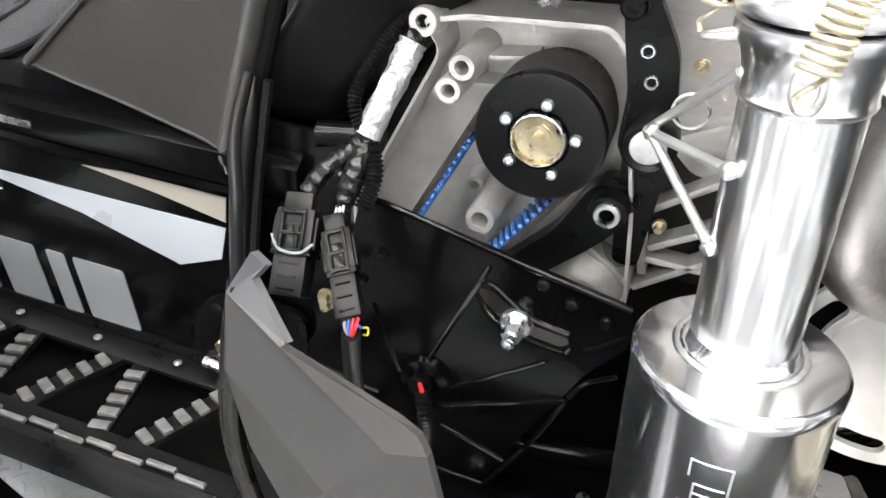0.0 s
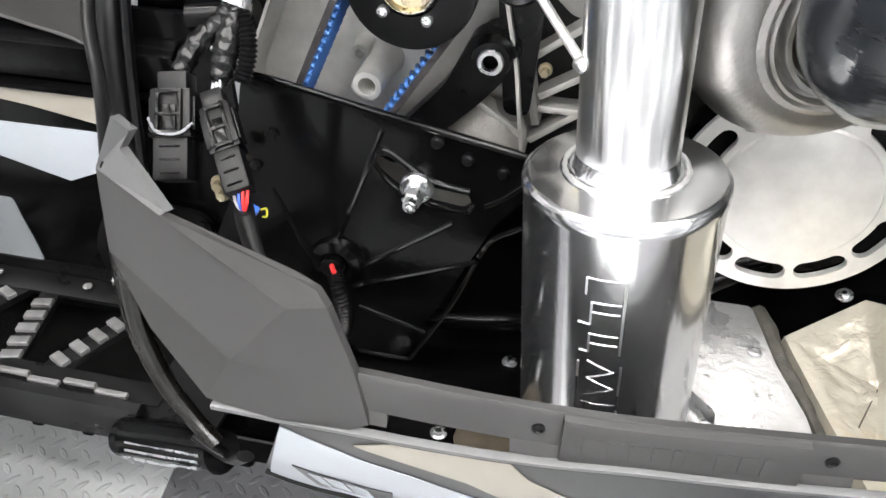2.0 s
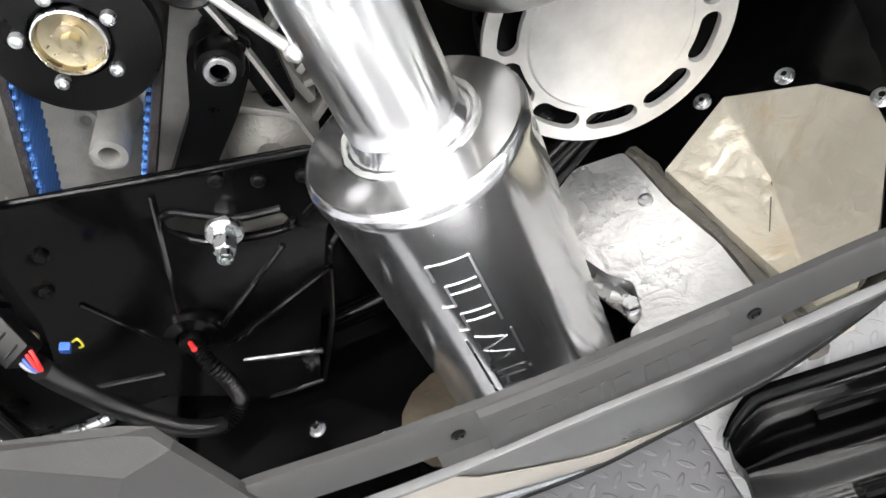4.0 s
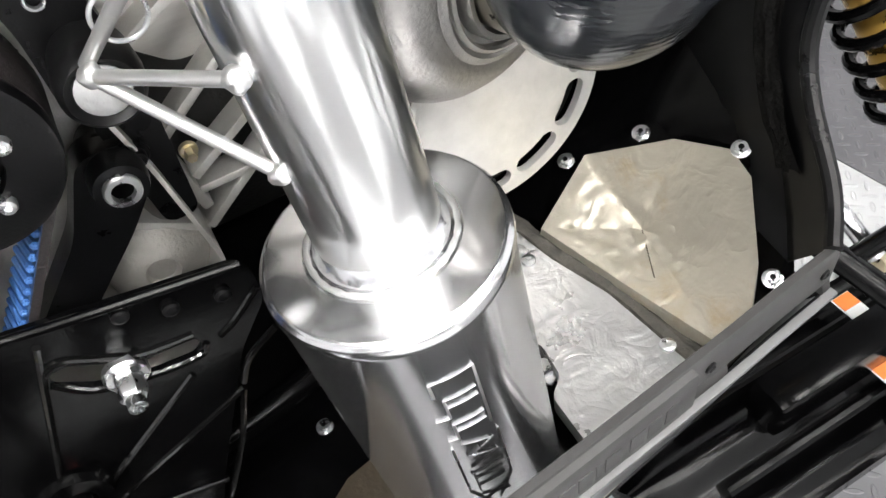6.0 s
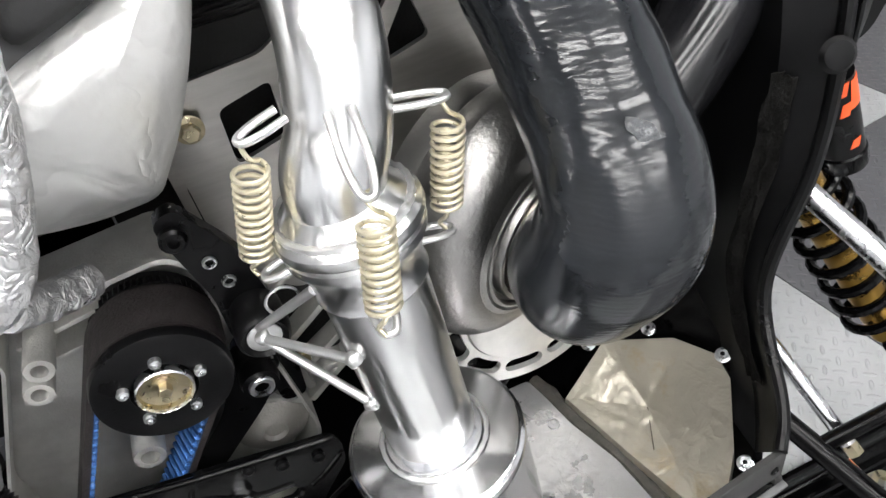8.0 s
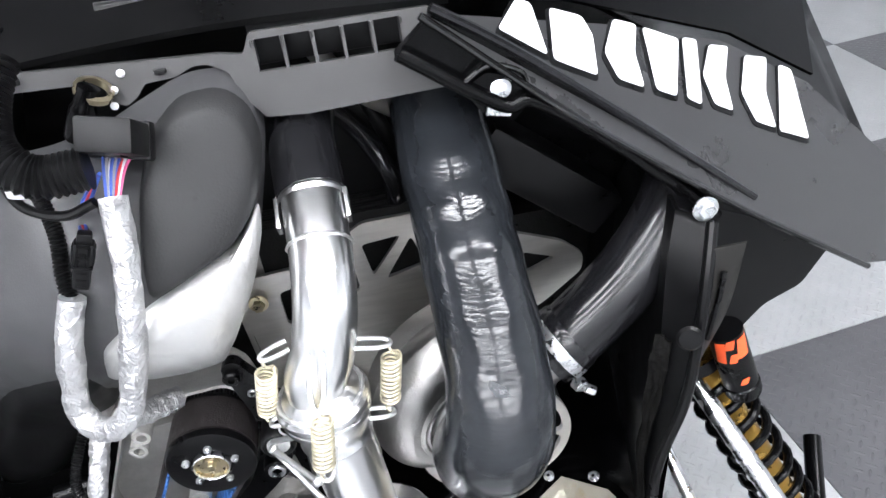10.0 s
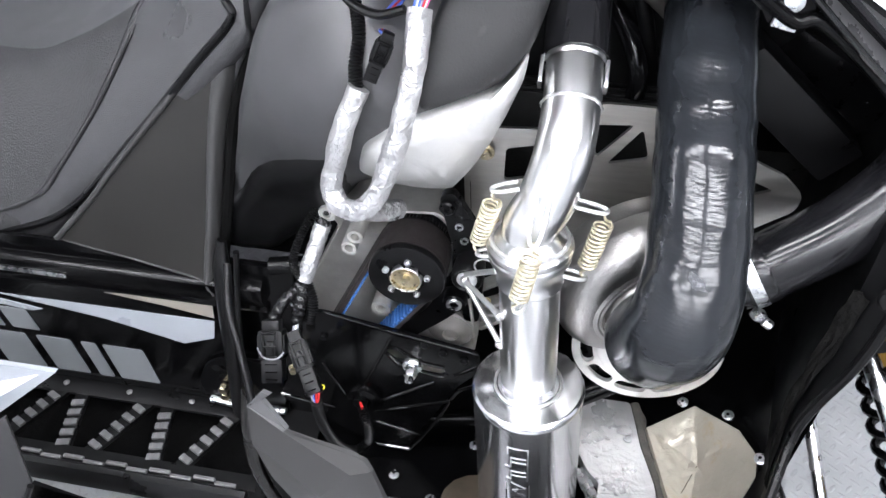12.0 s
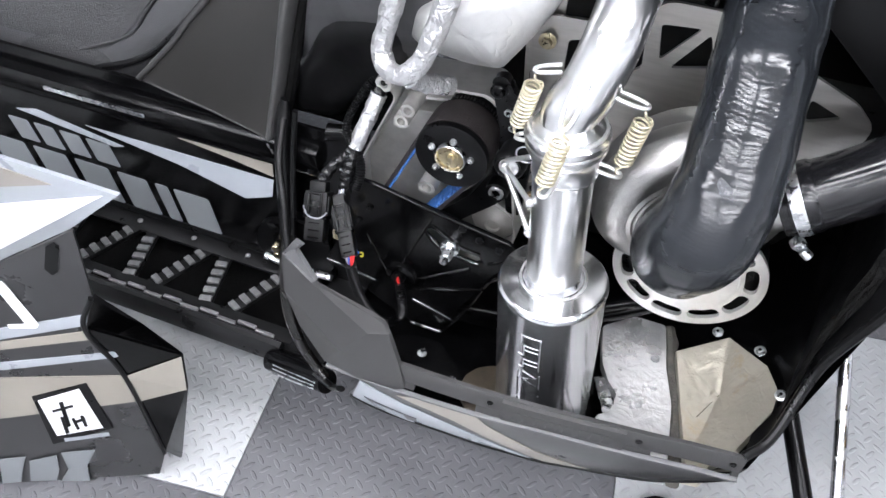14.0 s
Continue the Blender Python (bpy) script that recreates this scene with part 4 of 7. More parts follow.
# ================= exhaust: muffler, neck, elbow, springs =================
LID, FLG = V(0.018, 0.298, 0.626), V(0.003, 0.304, 0.83)
AX = (FLG - LID).normalized()
CAN_R, PIPE_R = 0.064, 0.0318
muf = thing("muffler", LID - AX * 0.26, "polished aluminium muffler can with a welded neck pipe", "muffler")
can = part("can", lathe([(0, -0.262), (CAN_R * 0.96, -0.26), (CAN_R, -0.25), (CAN_R, -0.008), (CAN_R * 1.015, -0.006), (CAN_R * 1.018, -0.001), (CAN_R * 1.010, 0.002), (CAN_R * 0.985, 0.0035), (0, 0.0035)], LID, AX, 72), M["polished2"], muf)
part("lid", lathe([(CAN_R * 0.992, 0.0030), (CAN_R * 0.975, 0.0044), (CAN_R * 0.955, 0.0050), (CAN_R * 0.95, 0.00505), (PIPE_R * 1.30, 0.0062), (PIPE_R * 1.28, 0.0063), (PIPE_R * 1.10, 0.0085), (PIPE_R * 1.03, 0.0125), (PIPE_R * 1.0, 0.018)], LID, AX, 72), M["polished2"], muf, "polished pressed end cap")
part("neck_pipe", lathe([(PIPE_R, 0.012), (PIPE_R, 0.016), (PIPE_R, 0.160), (PIPE_R, 0.164), (0.0338, 0.166), (0.0345, 0.168), (0.0335, 0.171), (0.0338, 0.180), (0.0362, 0.190), (0.0400, 0.197), (0.0415, 0.200), (0.0412, 0.2045), (0.038, 0.206), (0.030, 0.206)], LID, AX, 56), M["polished"], muf, "polished neck pipe")
def weld_ring(centre, axis, r, h, size, n):
    """One rippled bead of weld round a pipe."""
    f = frame_of(axis)
    pts = []
    for k in range(n + 1):
        a = 2 * math.pi * k / n
        wob = 0.0006 * noise.noise(V(math.cos(a) * 6, math.sin(a) * 6, h * 90))
        pts.append(Vector(centre) + (f @ V((r + wob) * math.cos(a), (r + wob) * math.sin(a), h + wob)))
    return sweep(bmesh.new(), pts, lambda q: size * (1 + 0.16 * math.sin(q * n * 1.3)), 8, False)
part("weld_bead", weld_ring(LID, AX, PIPE_R * 1.20, 0.0075, 0.0016, 120), M["rod"], muf)
# embossed maker's mark on the can: plain raised bars
def can_pt(u, h, lift=0.0):
    """u: metres round the can from the side that faces out, to the right; h below the lid."""
    a = u / CAN_R
    d = (V(0, -1, 0) - AX * V(0, -1, 0).dot(AX)).normalized() * math.cos(a) + (V(1, 0, 0) - AX * V(1, 0, 0).dot(AX)).normalized() * math.sin(a)
    return LID + d * (CAN_R + lift) + AX * -h
mark = [((-0.022, 0.072), (0.002, 0.072)), ((-0.022, 0.072), (-0.022, 0.082)), ((0.002, 0.072), (0.002, 0.118)), ((-0.018, 0.086), (0.0, 0.086)), ((-0.018, 0.092), (0.0, 0.092)), ((-0.018, 0.086), (-0.018, 0.1)),
        ((-0.018, 0.106), (0.0, 0.106)), ((-0.018, 0.112), (0.0, 0.112)), ((-0.018, 0.106), (-0.018, 0.118)), ((-0.024, 0.118), (-0.018, 0.118)), ((-0.018, 0.124), (0.0, 0.13)), ((0.0, 0.13), (-0.018, 0.136)),
        ((-0.018, 0.136), (0.0, 0.142)), ((0.0, 0.142), (-0.018, 0.148)), ((-0.020, 0.154), (0.002, 0.154)), ((-0.018, 0.16), (0.0, 0.16)), ((-0.018, 0.154), (-0.018, 0.174)), ((-0.018, 0.168), (0.0, 0.168)),
        ((-0.018, 0.178), (0.0, 0.186)), ((0.0, 0.178), (-0.018, 0.186)), ((0.004, 0.126), (0.004, 0.172)), ((-0.024, 0.126), (-0.024, 0.172)), ((-0.024, 0.172), (-0.014, 0.19)), ((0.004, 0.172), (-0.008, 0.19)), ((-0.026, 0.1), (-0.018, 0.1))]
for (u0, h0), (u1, h1) in mark:
    u0, u1, h0, h1 = u0 + 0.004, u1 + 0.004, 0.036 + (h0 - 0.072) * 1.28, 0.036 + (h1 - 0.072) * 1.28
    part("embossed_bar", tube([can_pt(u0, h0, -0.0008), can_pt((u0 + u1) / 2, (h0 + h1) / 2, -0.0008), can_pt(u1, h1, -0.0008)], 0.0012, 6, 3), M["emboss"], can)
# brace rods to the rubber mount
BR = V(-0.066, 0.340, 0.742)
WB, WC = V(-0.021, 0.283, 0.753), V(-0.018, 0.290, 0.701)
for a, b in ((BR, WB), (BR, WC), (BR + V(0, 0.01, 0.0), V(-0.028, 0.30, 0.80))):
    part("brace_rod", tube([a, b], 0.0031, 12), M["rod"], muf)
for c in (BR, WB, WC):
    w = bmesh.new()
    bmesh.ops.create_icosphere(w, subdivisions=3, radius=0.0052)
    for v in w.verts:
        v.co = c + v.co * (1 + 0.25 * noise.noise(v.co * 300 + c * 50))
    part("weld_blob", w, M["rod"], muf)
part("mount_pin", lathe([(0.0, 0.0), (0.0120, 0.0), (0.0120, 0.003), (0.010, 0.004), (0, 0.004)], (-0.066, 0.364, 0.722), (0, -1, 0), 24), M["foil"], muf, "bright pin end")
part("ring_clip", tube([V(-0.046, 0.352, 0.755) + V(math.cos(a) * 0.011, 0, math.sin(a) * 0.011) for a in [k * 0.5 for k in range(14)]], 0.0011, 8, 3), M["zinc"], muf)

elbow = thing("exhaust_elbow", FLG, "polished aluminium exhaust elbow with welded hooks", "exhaust pipe")
EL = [FLG + AX * -0.012, FLG + AX * 0.03, (0.0125, 0.314, 0.885), (0.0225, 0.332, 0.924), (0.0255, 0.372, 0.954), (0.0240, 0.420, 0.981)]
EL_R = 0.0278
part("bend", tube(EL, EL_R, 48, 10), M["polished"], elbow)
part("slip_ring", lathe([(0.0272, 0.026), (0.0330, 0.019), (0.0395, 0.014), (0.0425, 0.011), (0.0432, 0.007), (0.0420, 0.004), (0.037, 0.003)], FLG, AX, 56), M["polished"], elbow, "rolled slip ring")
d2 = (Vector(EL[-1]) - Vector(EL[-2])).normalized()
part("weld_bead", weld_ring(FLG, AX, 0.0375, 0.0155, 0.0024, 140), M["rod"], elbow)
part("weld_bead", weld_ring(EL[4], Vector(EL[5]) - Vector(EL[3]), EL_R * 1.0, 0.0, 0.0018, 110), M["rod"], elbow)
part("coupler", tube([Vector(EL[-1]) - d2 * 0.005, Vector(EL[-1]) + d2 * 0.06, (0.027, 0.53, 1.02)], 0.032, 36), M["rubber2"], elbow, "black rubber coupler")
part("band", lathe([(0.0295, -0.004), (0.0308, 0.0), (0.0295, 0.004)], Vector(EL[-1]) - d2 * 0.008, d2, 40), M["polished"], elbow)
for s in (-1, 1):
    part("tab", box(0.004, 0.014, 0.03, pose(0.024 + s * 0.031, 0.402, 0.972, -60), 0.001), M["polished"], elbow)

def spring(top, bottom, label):
    t, b = Vector(top), Vector(bottom)
    sp = thing("exhaust_spring", b, label, "spring", "springs on the exhaust joint")
    d = (t - b)
    u = d.normalized()
    p = u.orthogonal().normalized()
    q = u.cross(p)
    turns, R, pts = 11, 0.0085, []
    for k in range(turns * 16 + 1):
        a = 2 * math.pi * k / 16
        pts.append(b + d * (k / (turns * 16)) + (p * math.cos(a) + q * math.sin(a)) * R)
    part("coil", sweep(bmesh.new(), pts, 0.0014, 8), M["spring"], sp)
    for e, o in ((t, u), (b, -u)):
        part("hook", tube([e + p * R, e + o * 0.006, e + o * 0.012 + q * 0.004, e + o * 0.016], 0.0014, 8), M["spring"], sp)
    return sp
SP = [((-0.037, 0.302, 0.885), (-0.049, 0.310, 0.829)), ((0.069, 0.310, 0.868), (0.060, 0.310, 0.813)), ((0.006, 0.249, 0.870), (-0.002, 0.242, 0.822))]
for t, b in SP:
    spring(t, b, "pale gold coil spring across the exhaust slip joint")
    # wire loops welded to the elbow (above) and to the neck (below)
    for e, dz, core, own, r in ((Vector(t), 0.016, Vector((0.0125, 0.314, 0.890)), elbow, 0.0275), (Vector(b), -0.016, LID + AX * 0.19, muf, 0.033)):
        e = e + V(0, 0, dz)
        out = (e - core)
        out.z = 0
        out = out.normalized()
        side_v = V(-out.y, out.x, 0)
        root = core + out * r
        root.z = e.z + (0.006 if dz < 0 else 0.022 if out.y < -0.9 else 0.004)
        part("hook_loop", tube([root + side_v * 0.006, root.lerp(e, 0.6) + side_v * 0.006, e + side_v * 0.003, e - side_v * 0.003, root.lerp(e, 0.6) - side_v * 0.006, root - side_v * 0.006], 0.0022, 10), M["rod"], own)

# ================= turbo, hoses, clamp =================
TC, TN = V(0.134, 0.388, 0.726), V(0.38, -0.93, -0.13).normalized()
turbo = thing("turbocharger", TC, "cast aluminium turbocharger compressor housing", "turbocharger")
vol = []
for k in range(28):
    a = 2 * math.pi * k / 27
    vol.append((0.072 + 0.034 * math.cos(a), 0.0 + 0.034 * math.sin(a)))
part("volute", lathe(vol, TC, TN, 64), M["castturbo"], turbo)
part("face", lathe([(0.080, 0.030), (0.068, 0.036), (0.062, 0.032), (0.0595, 0.026), (0.0580, 0.029), (0.0575, 0.038), (0.0565, 0.0395), (0.0535, 0.0395), (0.0530, 0.030), (0.041, 0.028)], TC, TN, 64), M["castturbo"], turbo, "stepped inlet face")
for r, h in ((0.064, 0.0345),):
    part("step_ring", lathe([(r - 0.003, h - 0.006), (r - 0.0025, h + 0.001), (r - 0.001, h + 0.0025), (r + 0.001, h + 0.0015), (r + 0.003, h - 0.006)], TC, TN, 72), M["castturbo"], turbo)
part("inlet_band", lathe([(0.0480, 0.028), (0.0512, 0.028), (0.0512, 0.0565), (0.0505, 0.0575), (0.0480, 0.0575)], TC, TN, 64, closed=True), M["bandsteel"], turbo, "warm steel inlet band")
part("backplate", lathe([(0, -0.05), (0.09, -0.05), (0.095, -0.03), (0.09, -0.012), (0.05, -0.01)], TC, TN, 48), M["castturbo"], turbo)
part("outlet", tube([TC + V(0.02, 0.02, -0.06), TC + V(0.065, 0.012, -0.03), (0.212, 0.383, 0.745), (0.235, 0.385, 0.760)], lambda s: 0.034 - 0.004 * s, 32), M["castturbo"], turbo, "cast outlet snout")

HL = [TC + TN * 0.052, (0.151, 0.320, 0.720), (0.139, 0.287, 0.744), (0.1525, 0.266, 0.795), (0.1595, 0.303, 0.840), (0.1573, 0.358, 0.896), (0.1565, 0.404, 0.928), (0.155, 0.455, 0.962), (0.157, 0.56, 1.02)]
hose = thing("intake_hose", HL[2], "thick black ribbed rubber intake hose with a scuff", "hose")
part("hose_wall", tube(HL, lambda s: 0.0470 + 0.0034 * math.exp(-((s - 0.30) / 0.16) ** 2) + 0.0006 * math.sin(s * 60), 56, 14, True, 0.012), M["rubber"], hose, angle=80)
def hose_pt(a, h, lift):
    c, way, out = V(0.158, 0.290, 0.826), V(0.10, 0.567, 0.817), V(0, -0.822, 0.570)
    return c + (out * math.cos(a) + V(1, 0, 0) * math.sin(a)) * (0.0492 + lift) + way * h
rng_s = random.Random(4)
for a, h, wa, wh in ((-0.10, 0.006, 0.17, 0.0075), (0.34, -0.018, 0.09, 0.0022)):
    rad = [0.75 + 0.5 * rng_s.random() for k in range(16)]
    def scuff_fn(u, v, a=a, h=h, wa=wa, wh=wh, rad=rad):
        t = 2 * math.pi * u
        r = rad[int(round(u * 15)) % 16] * v
        return hose_pt(a + wa * r * math.cos(t), h + wh * r * math.sin(t) - 0.03 * wa * r * math.cos(t), 0.0014)
    part("scuff", sheet(scuff_fn, 15, 3, 0.0006, (0, 1, 0)), M["scuffed"], hose, "pale scuffed patch")

H2 = [(0.226, 0.386, 0.752), (0.262, 0.392, 0.775), (0.33, 0.415, 0.822), (0.385, 0.45, 0.875), (0.42, 0.50, 0.93), (0.43, 0.56, 0.98)]
hose2 = thing("charge_hose", H2[0], "glossy black silicone charge hose", "hose")
part("hose_wall", tube(H2, 0.037, 40, 12), M["rubber2"], hose2, angle=80)
part("end_cuff", lathe([(0.0365, -0.006), (0.0395, -0.005), (0.0400, 0.0), (0.0395, 0.020), (0.0372, 0.024)], Vector(H2[0]) + (Vector(H2[1]) - Vector(H2[0])).normalized() * 0.014, Vector(H2[1]) - Vector(H2[0]), 44), M["rubber2"], hose2, "thicker moulded end cuff")
clampt = thing("hose_clamp", (0.226, 0.386, 0.752), "bright steel band clamp on the charge hose", "hose clamp")
cd = (Vector(H2[1]) - Vector(H2[0])).normalized()
part("clamp_band", lathe([(0.037, -0.0065), (0.0403, -0.0065), (0.0408, 0.0), (0.0403, 0.0065), (0.037, 0.0065)], Vector(H2[0]) + cd * 0.018, cd, 48, closed=True), M["zinc"], clampt)
part("clamp_screw", hexhead((0.262, 0.356, 0.722), (0.8, -0.3, -0.4), 0.0055, 0.010), M["zinc"], clampt)
part("clamp_block", box(0.014, 0.012, 0.012, pose(0.255, 0.358, 0.728, 0, 30, 20), 0.002), M["zinc"], clampt)

# ================= slotted disc, cut plate, engine darkness =================
RC = V(0.176, 0.470, 0.522)
disc = thing("slotted_disc", RC, "bright machined clutch disc with oblong slots", "clutch disc")
circ = [(RC.x + 0.103 * math.cos(2 * math.pi * k / 96), RC.z + 0.103 * math.sin(2 * math.pi * k / 96)) for k in range(96)]
slots = []
for k in range(10):
    a0 = 2 * math.pi * k / 10 + 0.2
    sl = []
    for s in range(9):
        a = a0 - 0.17 + 0.34 * s / 8
        sl.append((0.0915, a))
    for s in range(1, 8):
        t = math.pi * s / 8
        sl.append((0.0828 + 0.0087 * math.cos(t), a0 + 0.17 + 0.105 * math.sin(t)))
    for s in range(9):
        a = a0 + 0.17 - 0.34 * s / 8
        sl.append((0.0740, a))
    for s in range(1, 8):
        t = math.pi * s / 8
        sl.append((0.0828 - 0.0087 * math.cos(t), a0 - 0.17 - 0.105 * math.sin(t)))
    slots.append([(RC.x + r * math.cos(a), RC.z + r * math.sin(a)) for r, a in sl])
part("disc_plate", plate(circ, slots, at_y(RC.y), 0.007), M["rotor"], disc)
part("hub_face", lathe([(0.068, 0), (0.066, 0.002), (0.04, 0.0035), (0, 0.004)], RC, (0, -1, 0), 64), M["rotor"], disc)
part("back_plate", lathe([(0, 0.0), (0.10, 0.0), (0.10, 0.03), (0, 0.03)], RC + V(0, 0.05, 0), (0, -1, 0), 64), M["blackpaint"], disc, "dark sheave behind the slots")

perf = thing("mounting_plate", (0.1, 0.47, 0.72), "laser-cut aluminium mounting plate with triangular openings", "mounting plate")
po = [(-0.082, 0.845), (-0.075, 0.70), (-0.03, 0.66), (0.10, 0.66), (0.25, 0.755), (0.292, 0.79), (0.294, 0.812), (0.27, 0.835), (0.20, 0.865), (0.13, 0.905), (0.06, 0.905), (0.0, 0.865), (-0.07, 0.86)]
ph = [rounded(h, 0.006) for h in (
    [(0.055, 0.878), (0.098, 0.882), (0.062, 0.835)], [(0.108, 0.878), (0.120, 0.84), (0.075, 0.828)], [(-0.04, 0.835), (0.0, 0.845), (0.0, 0.80), (-0.04, 0.79)],
    [(0.005, 0.845), (0.042, 0.87), (0.046, 0.82), (0.01, 0.80)], [(0.225, 0.83), (0.262, 0.815), (0.228, 0.80)], [(0.19, 0.852), (0.215, 0.838), (0.215, 0.805), (0.185, 0.83)])]
part("plate", plate(rounded(po, 0.008), ph, at_y(0.468), 0.005), M["sheetal"], perf)
part("left_strip", plate([(-0.095, 0.90), (-0.05, 0.88), (-0.052, 0.62), (-0.08, 0.62)], [], at_y(0.478), 0.004), M["sheetal"], perf)
bolt((-0.062, 0.462, 0.832), (0, -1, 0), 0.007, 0.009, M["gold"], "gold_bolt", "yellow zinc bolt in the aluminium plate")

engine = thing("engine", (0.05, 0.62, 0.4), "dark engine and intake parts deep in the bay", "engine")
part("block", box(0.55, 0.25, 0.40, pose(0.10, 0.78, 0.55), 0.03), M["cylinder"], engine)
part("head", box(0.36, 0.20, 0.18, pose(0.06, 0.74, 0.86), 0.03), M["cylinder"], engine)
for k in range(6):
    part("fin", box(0.30, 0.006, 0.12, pose(0.06, 0.62 - 0.012 * k, 0.80), 0.002), M["cylinder"], engine)
part("hose_run", tube([(-0.02, 0.62, 1.02), (0.06, 0.6, 0.96), (0.10, 0.56, 0.90), (0.10, 0.60, 0.80)], 0.012, 14), M["rubber2"], engine)
part("hose_run", tube([(0.05, 0.64, 1.06), (0.09, 0.58, 0.98), (0.12, 0.60, 0.88)], 0.009, 14), M["blackplastic"], engine)
part("grey_tube", tube([(0.02, 0.58, 1.10), (0.07, 0.56, 1.02), (0.13, 0.58, 0.96)], 0.011, 14), M["sheetal"], engine)
part("air_box", box(0.16, 0.12, 0.12, pose(0.31, 0.62, 0.90, 20, 30, 0), 0.01), M["blackpaint"], engine)
part("cell_box", box(0.18, 0.06, 0.055, pose(0.262, 0.52, 0.895, 0, 40, 0), 0.006), M["blackplastic"], engine)

# ================= belly pan, rail, fairing =================
def pan_z(x, y):
    z = 0.335
    if x > 0.19:
        z += 0.075 * min(1.0, (x - 0.19) / 0.07) + 0.50 * max(0.0, x - 0.26) + 2.2 * max(0.0, x - 0.306)
    z -= 0.075 * math.exp(-(((x - 0.258) / 0.046) ** 2 + ((y - 0.355) / 0.085) ** 2) ** 2)  # hollow that holds the insulation block
    return z + 0.10 * max(0.0, y - 0.50) + 1.3 * max(0.0, 0.260 - y)
pan = thing("belly_pan", (0.0, 0.35, 0.33), "black plastic belly pan under the engine", "belly pan")
def pan_end(y):
    return min(0.39, 0.262 + 0.62 * (y - 0.19))
part("floor_sheet", sheet(lambda u, v: (lambda y: (lambda x: V(x, y, pan_z(x, y)))(-0.36 + (pan_end(y) + 0.36) * u))(0.236 + 0.504 * v), 50, 20, 0.004), M["blackgloss"], pan, angle=60)
part("rear_wall", box(0.006, 0.35, 0.20, pose(-0.33, 0.58, 0.43), 0.002), M["blackplastic"], pan)
part("end_wall", sheet(lambda u, v: V(0.345 + 0.03 * v, 0.40 + 0.30 * u, 0.43 + 0.45 * v), 10, 8, 0.004, (1, 0, 0)), M["blackplastic"], pan, "black end wall", angle=60)
for x, y in ((-0.10, 0.30), (-0.05, 0.40), (-0.18, 0.44), (-0.16, 0.33), (0.06, 0.45)):
    bolt((x, y, pan_z(x, y)), (0, 0, 1), 0.005, 0.005, M["zinc"], "pan_screw", "small bright screw in the black pan", "screw", group="pan screws", socket=True)
for x, y, z in ((0.246, 0.468, 0.428), (0.299, 0.432, 0.458), (0.322, 0.345, 0.490), (0.292, 0.267, 0.432)):
    bolt((x, y, z - 0.004), (-0.35, -0.2, 1), 0.0052, 0.005, M["zinc"], "pan_screw", "small bright screw in the black pan", "screw", group="pan screws", socket=True)
part("frame_bar", tube([(-0.30, 0.42, 0.37), (-0.10, 0.42, 0.365), (0.06, 0.46, 0.38), (0.18, 0.50, 0.43)], 0.012, 12), M["blackgloss"], pan, "black frame tube")
part("frame_bar", tube([(0.03, 0.44, 0.40), (0.12, 0.48, 0.42), (0.20, 0.50, 0.45)], 0.010, 12), M["blackgloss"], pan, "black frame tube")
stainp = plate([(-0.028 + 0.058 * math.cos(k * 0.4), 0.300 + 0.050 * math.sin(k * 0.4)) for k in range(16)], [], at_z(0.336), 0.003)
part("stained_pad", stainp, M["stain"], pan, "stained tan disc on the pan")

shield = thing("heat_shield", (0.16, 0.38, 0.34), "flat silver foil heat shield pad", "heat shield")
so = [(0.088, 0.455), (0.13, 0.492), (0.178, 0.492), (0.184, 0.462), (0.192, 0.415), (0.210, 0.355), (0.218, 0.28), (0.223, 0.240), (0.113, 0.240), (0.114, 0.300), (0.130, 0.312), (0.134, 0.345), (0.118, 0.360), (0.102, 0.39)]
part("pad", plate(rounded(so, 0.006), [], at_z(0.357), 0.018), M["foil"], shield)
part("cut_edge", tube([(x + 0.004, y, 0.369) for x, y in ((0.181, 0.492), (0.189, 0.462), (0.197, 0.415), (0.215, 0.355), (0.223, 0.28), (0.228, 0.240))], 0.0098, 8, 8, True, 0.35), M["felt"], shield, "grey felt cut edge")
part("screw", lathe([(0.0065, 0), (0.0065, 0.003), (0.003, 0.004), (0, 0.003)], (0.174, 0.424, 0.3755), (0, 0, 1), 16), M["zinc"], shield)
part("screw", lathe([(0.0065, 0), (0.0065, 0.003), (0.003, 0.004), (0, 0.003)], (0.216, 0.287, 0.3755), (0, 0, 1), 16), M["zinc"], shield)
strap = thing("strap_bracket", (0.126, 0.329, 0.36), "small steel strap bolted beside the muffler", "strap")
part("strap", box(0.018, 0.06, 0.004, pose(0.118, 0.345, 0.362, 0, 0, 25), 0.001), M["zinc"], strap)
part("nut", hexhead((0.126, 0.329, 0.363), (0, 0, 1), 0.008, 0.008), M["zinc"], strap)

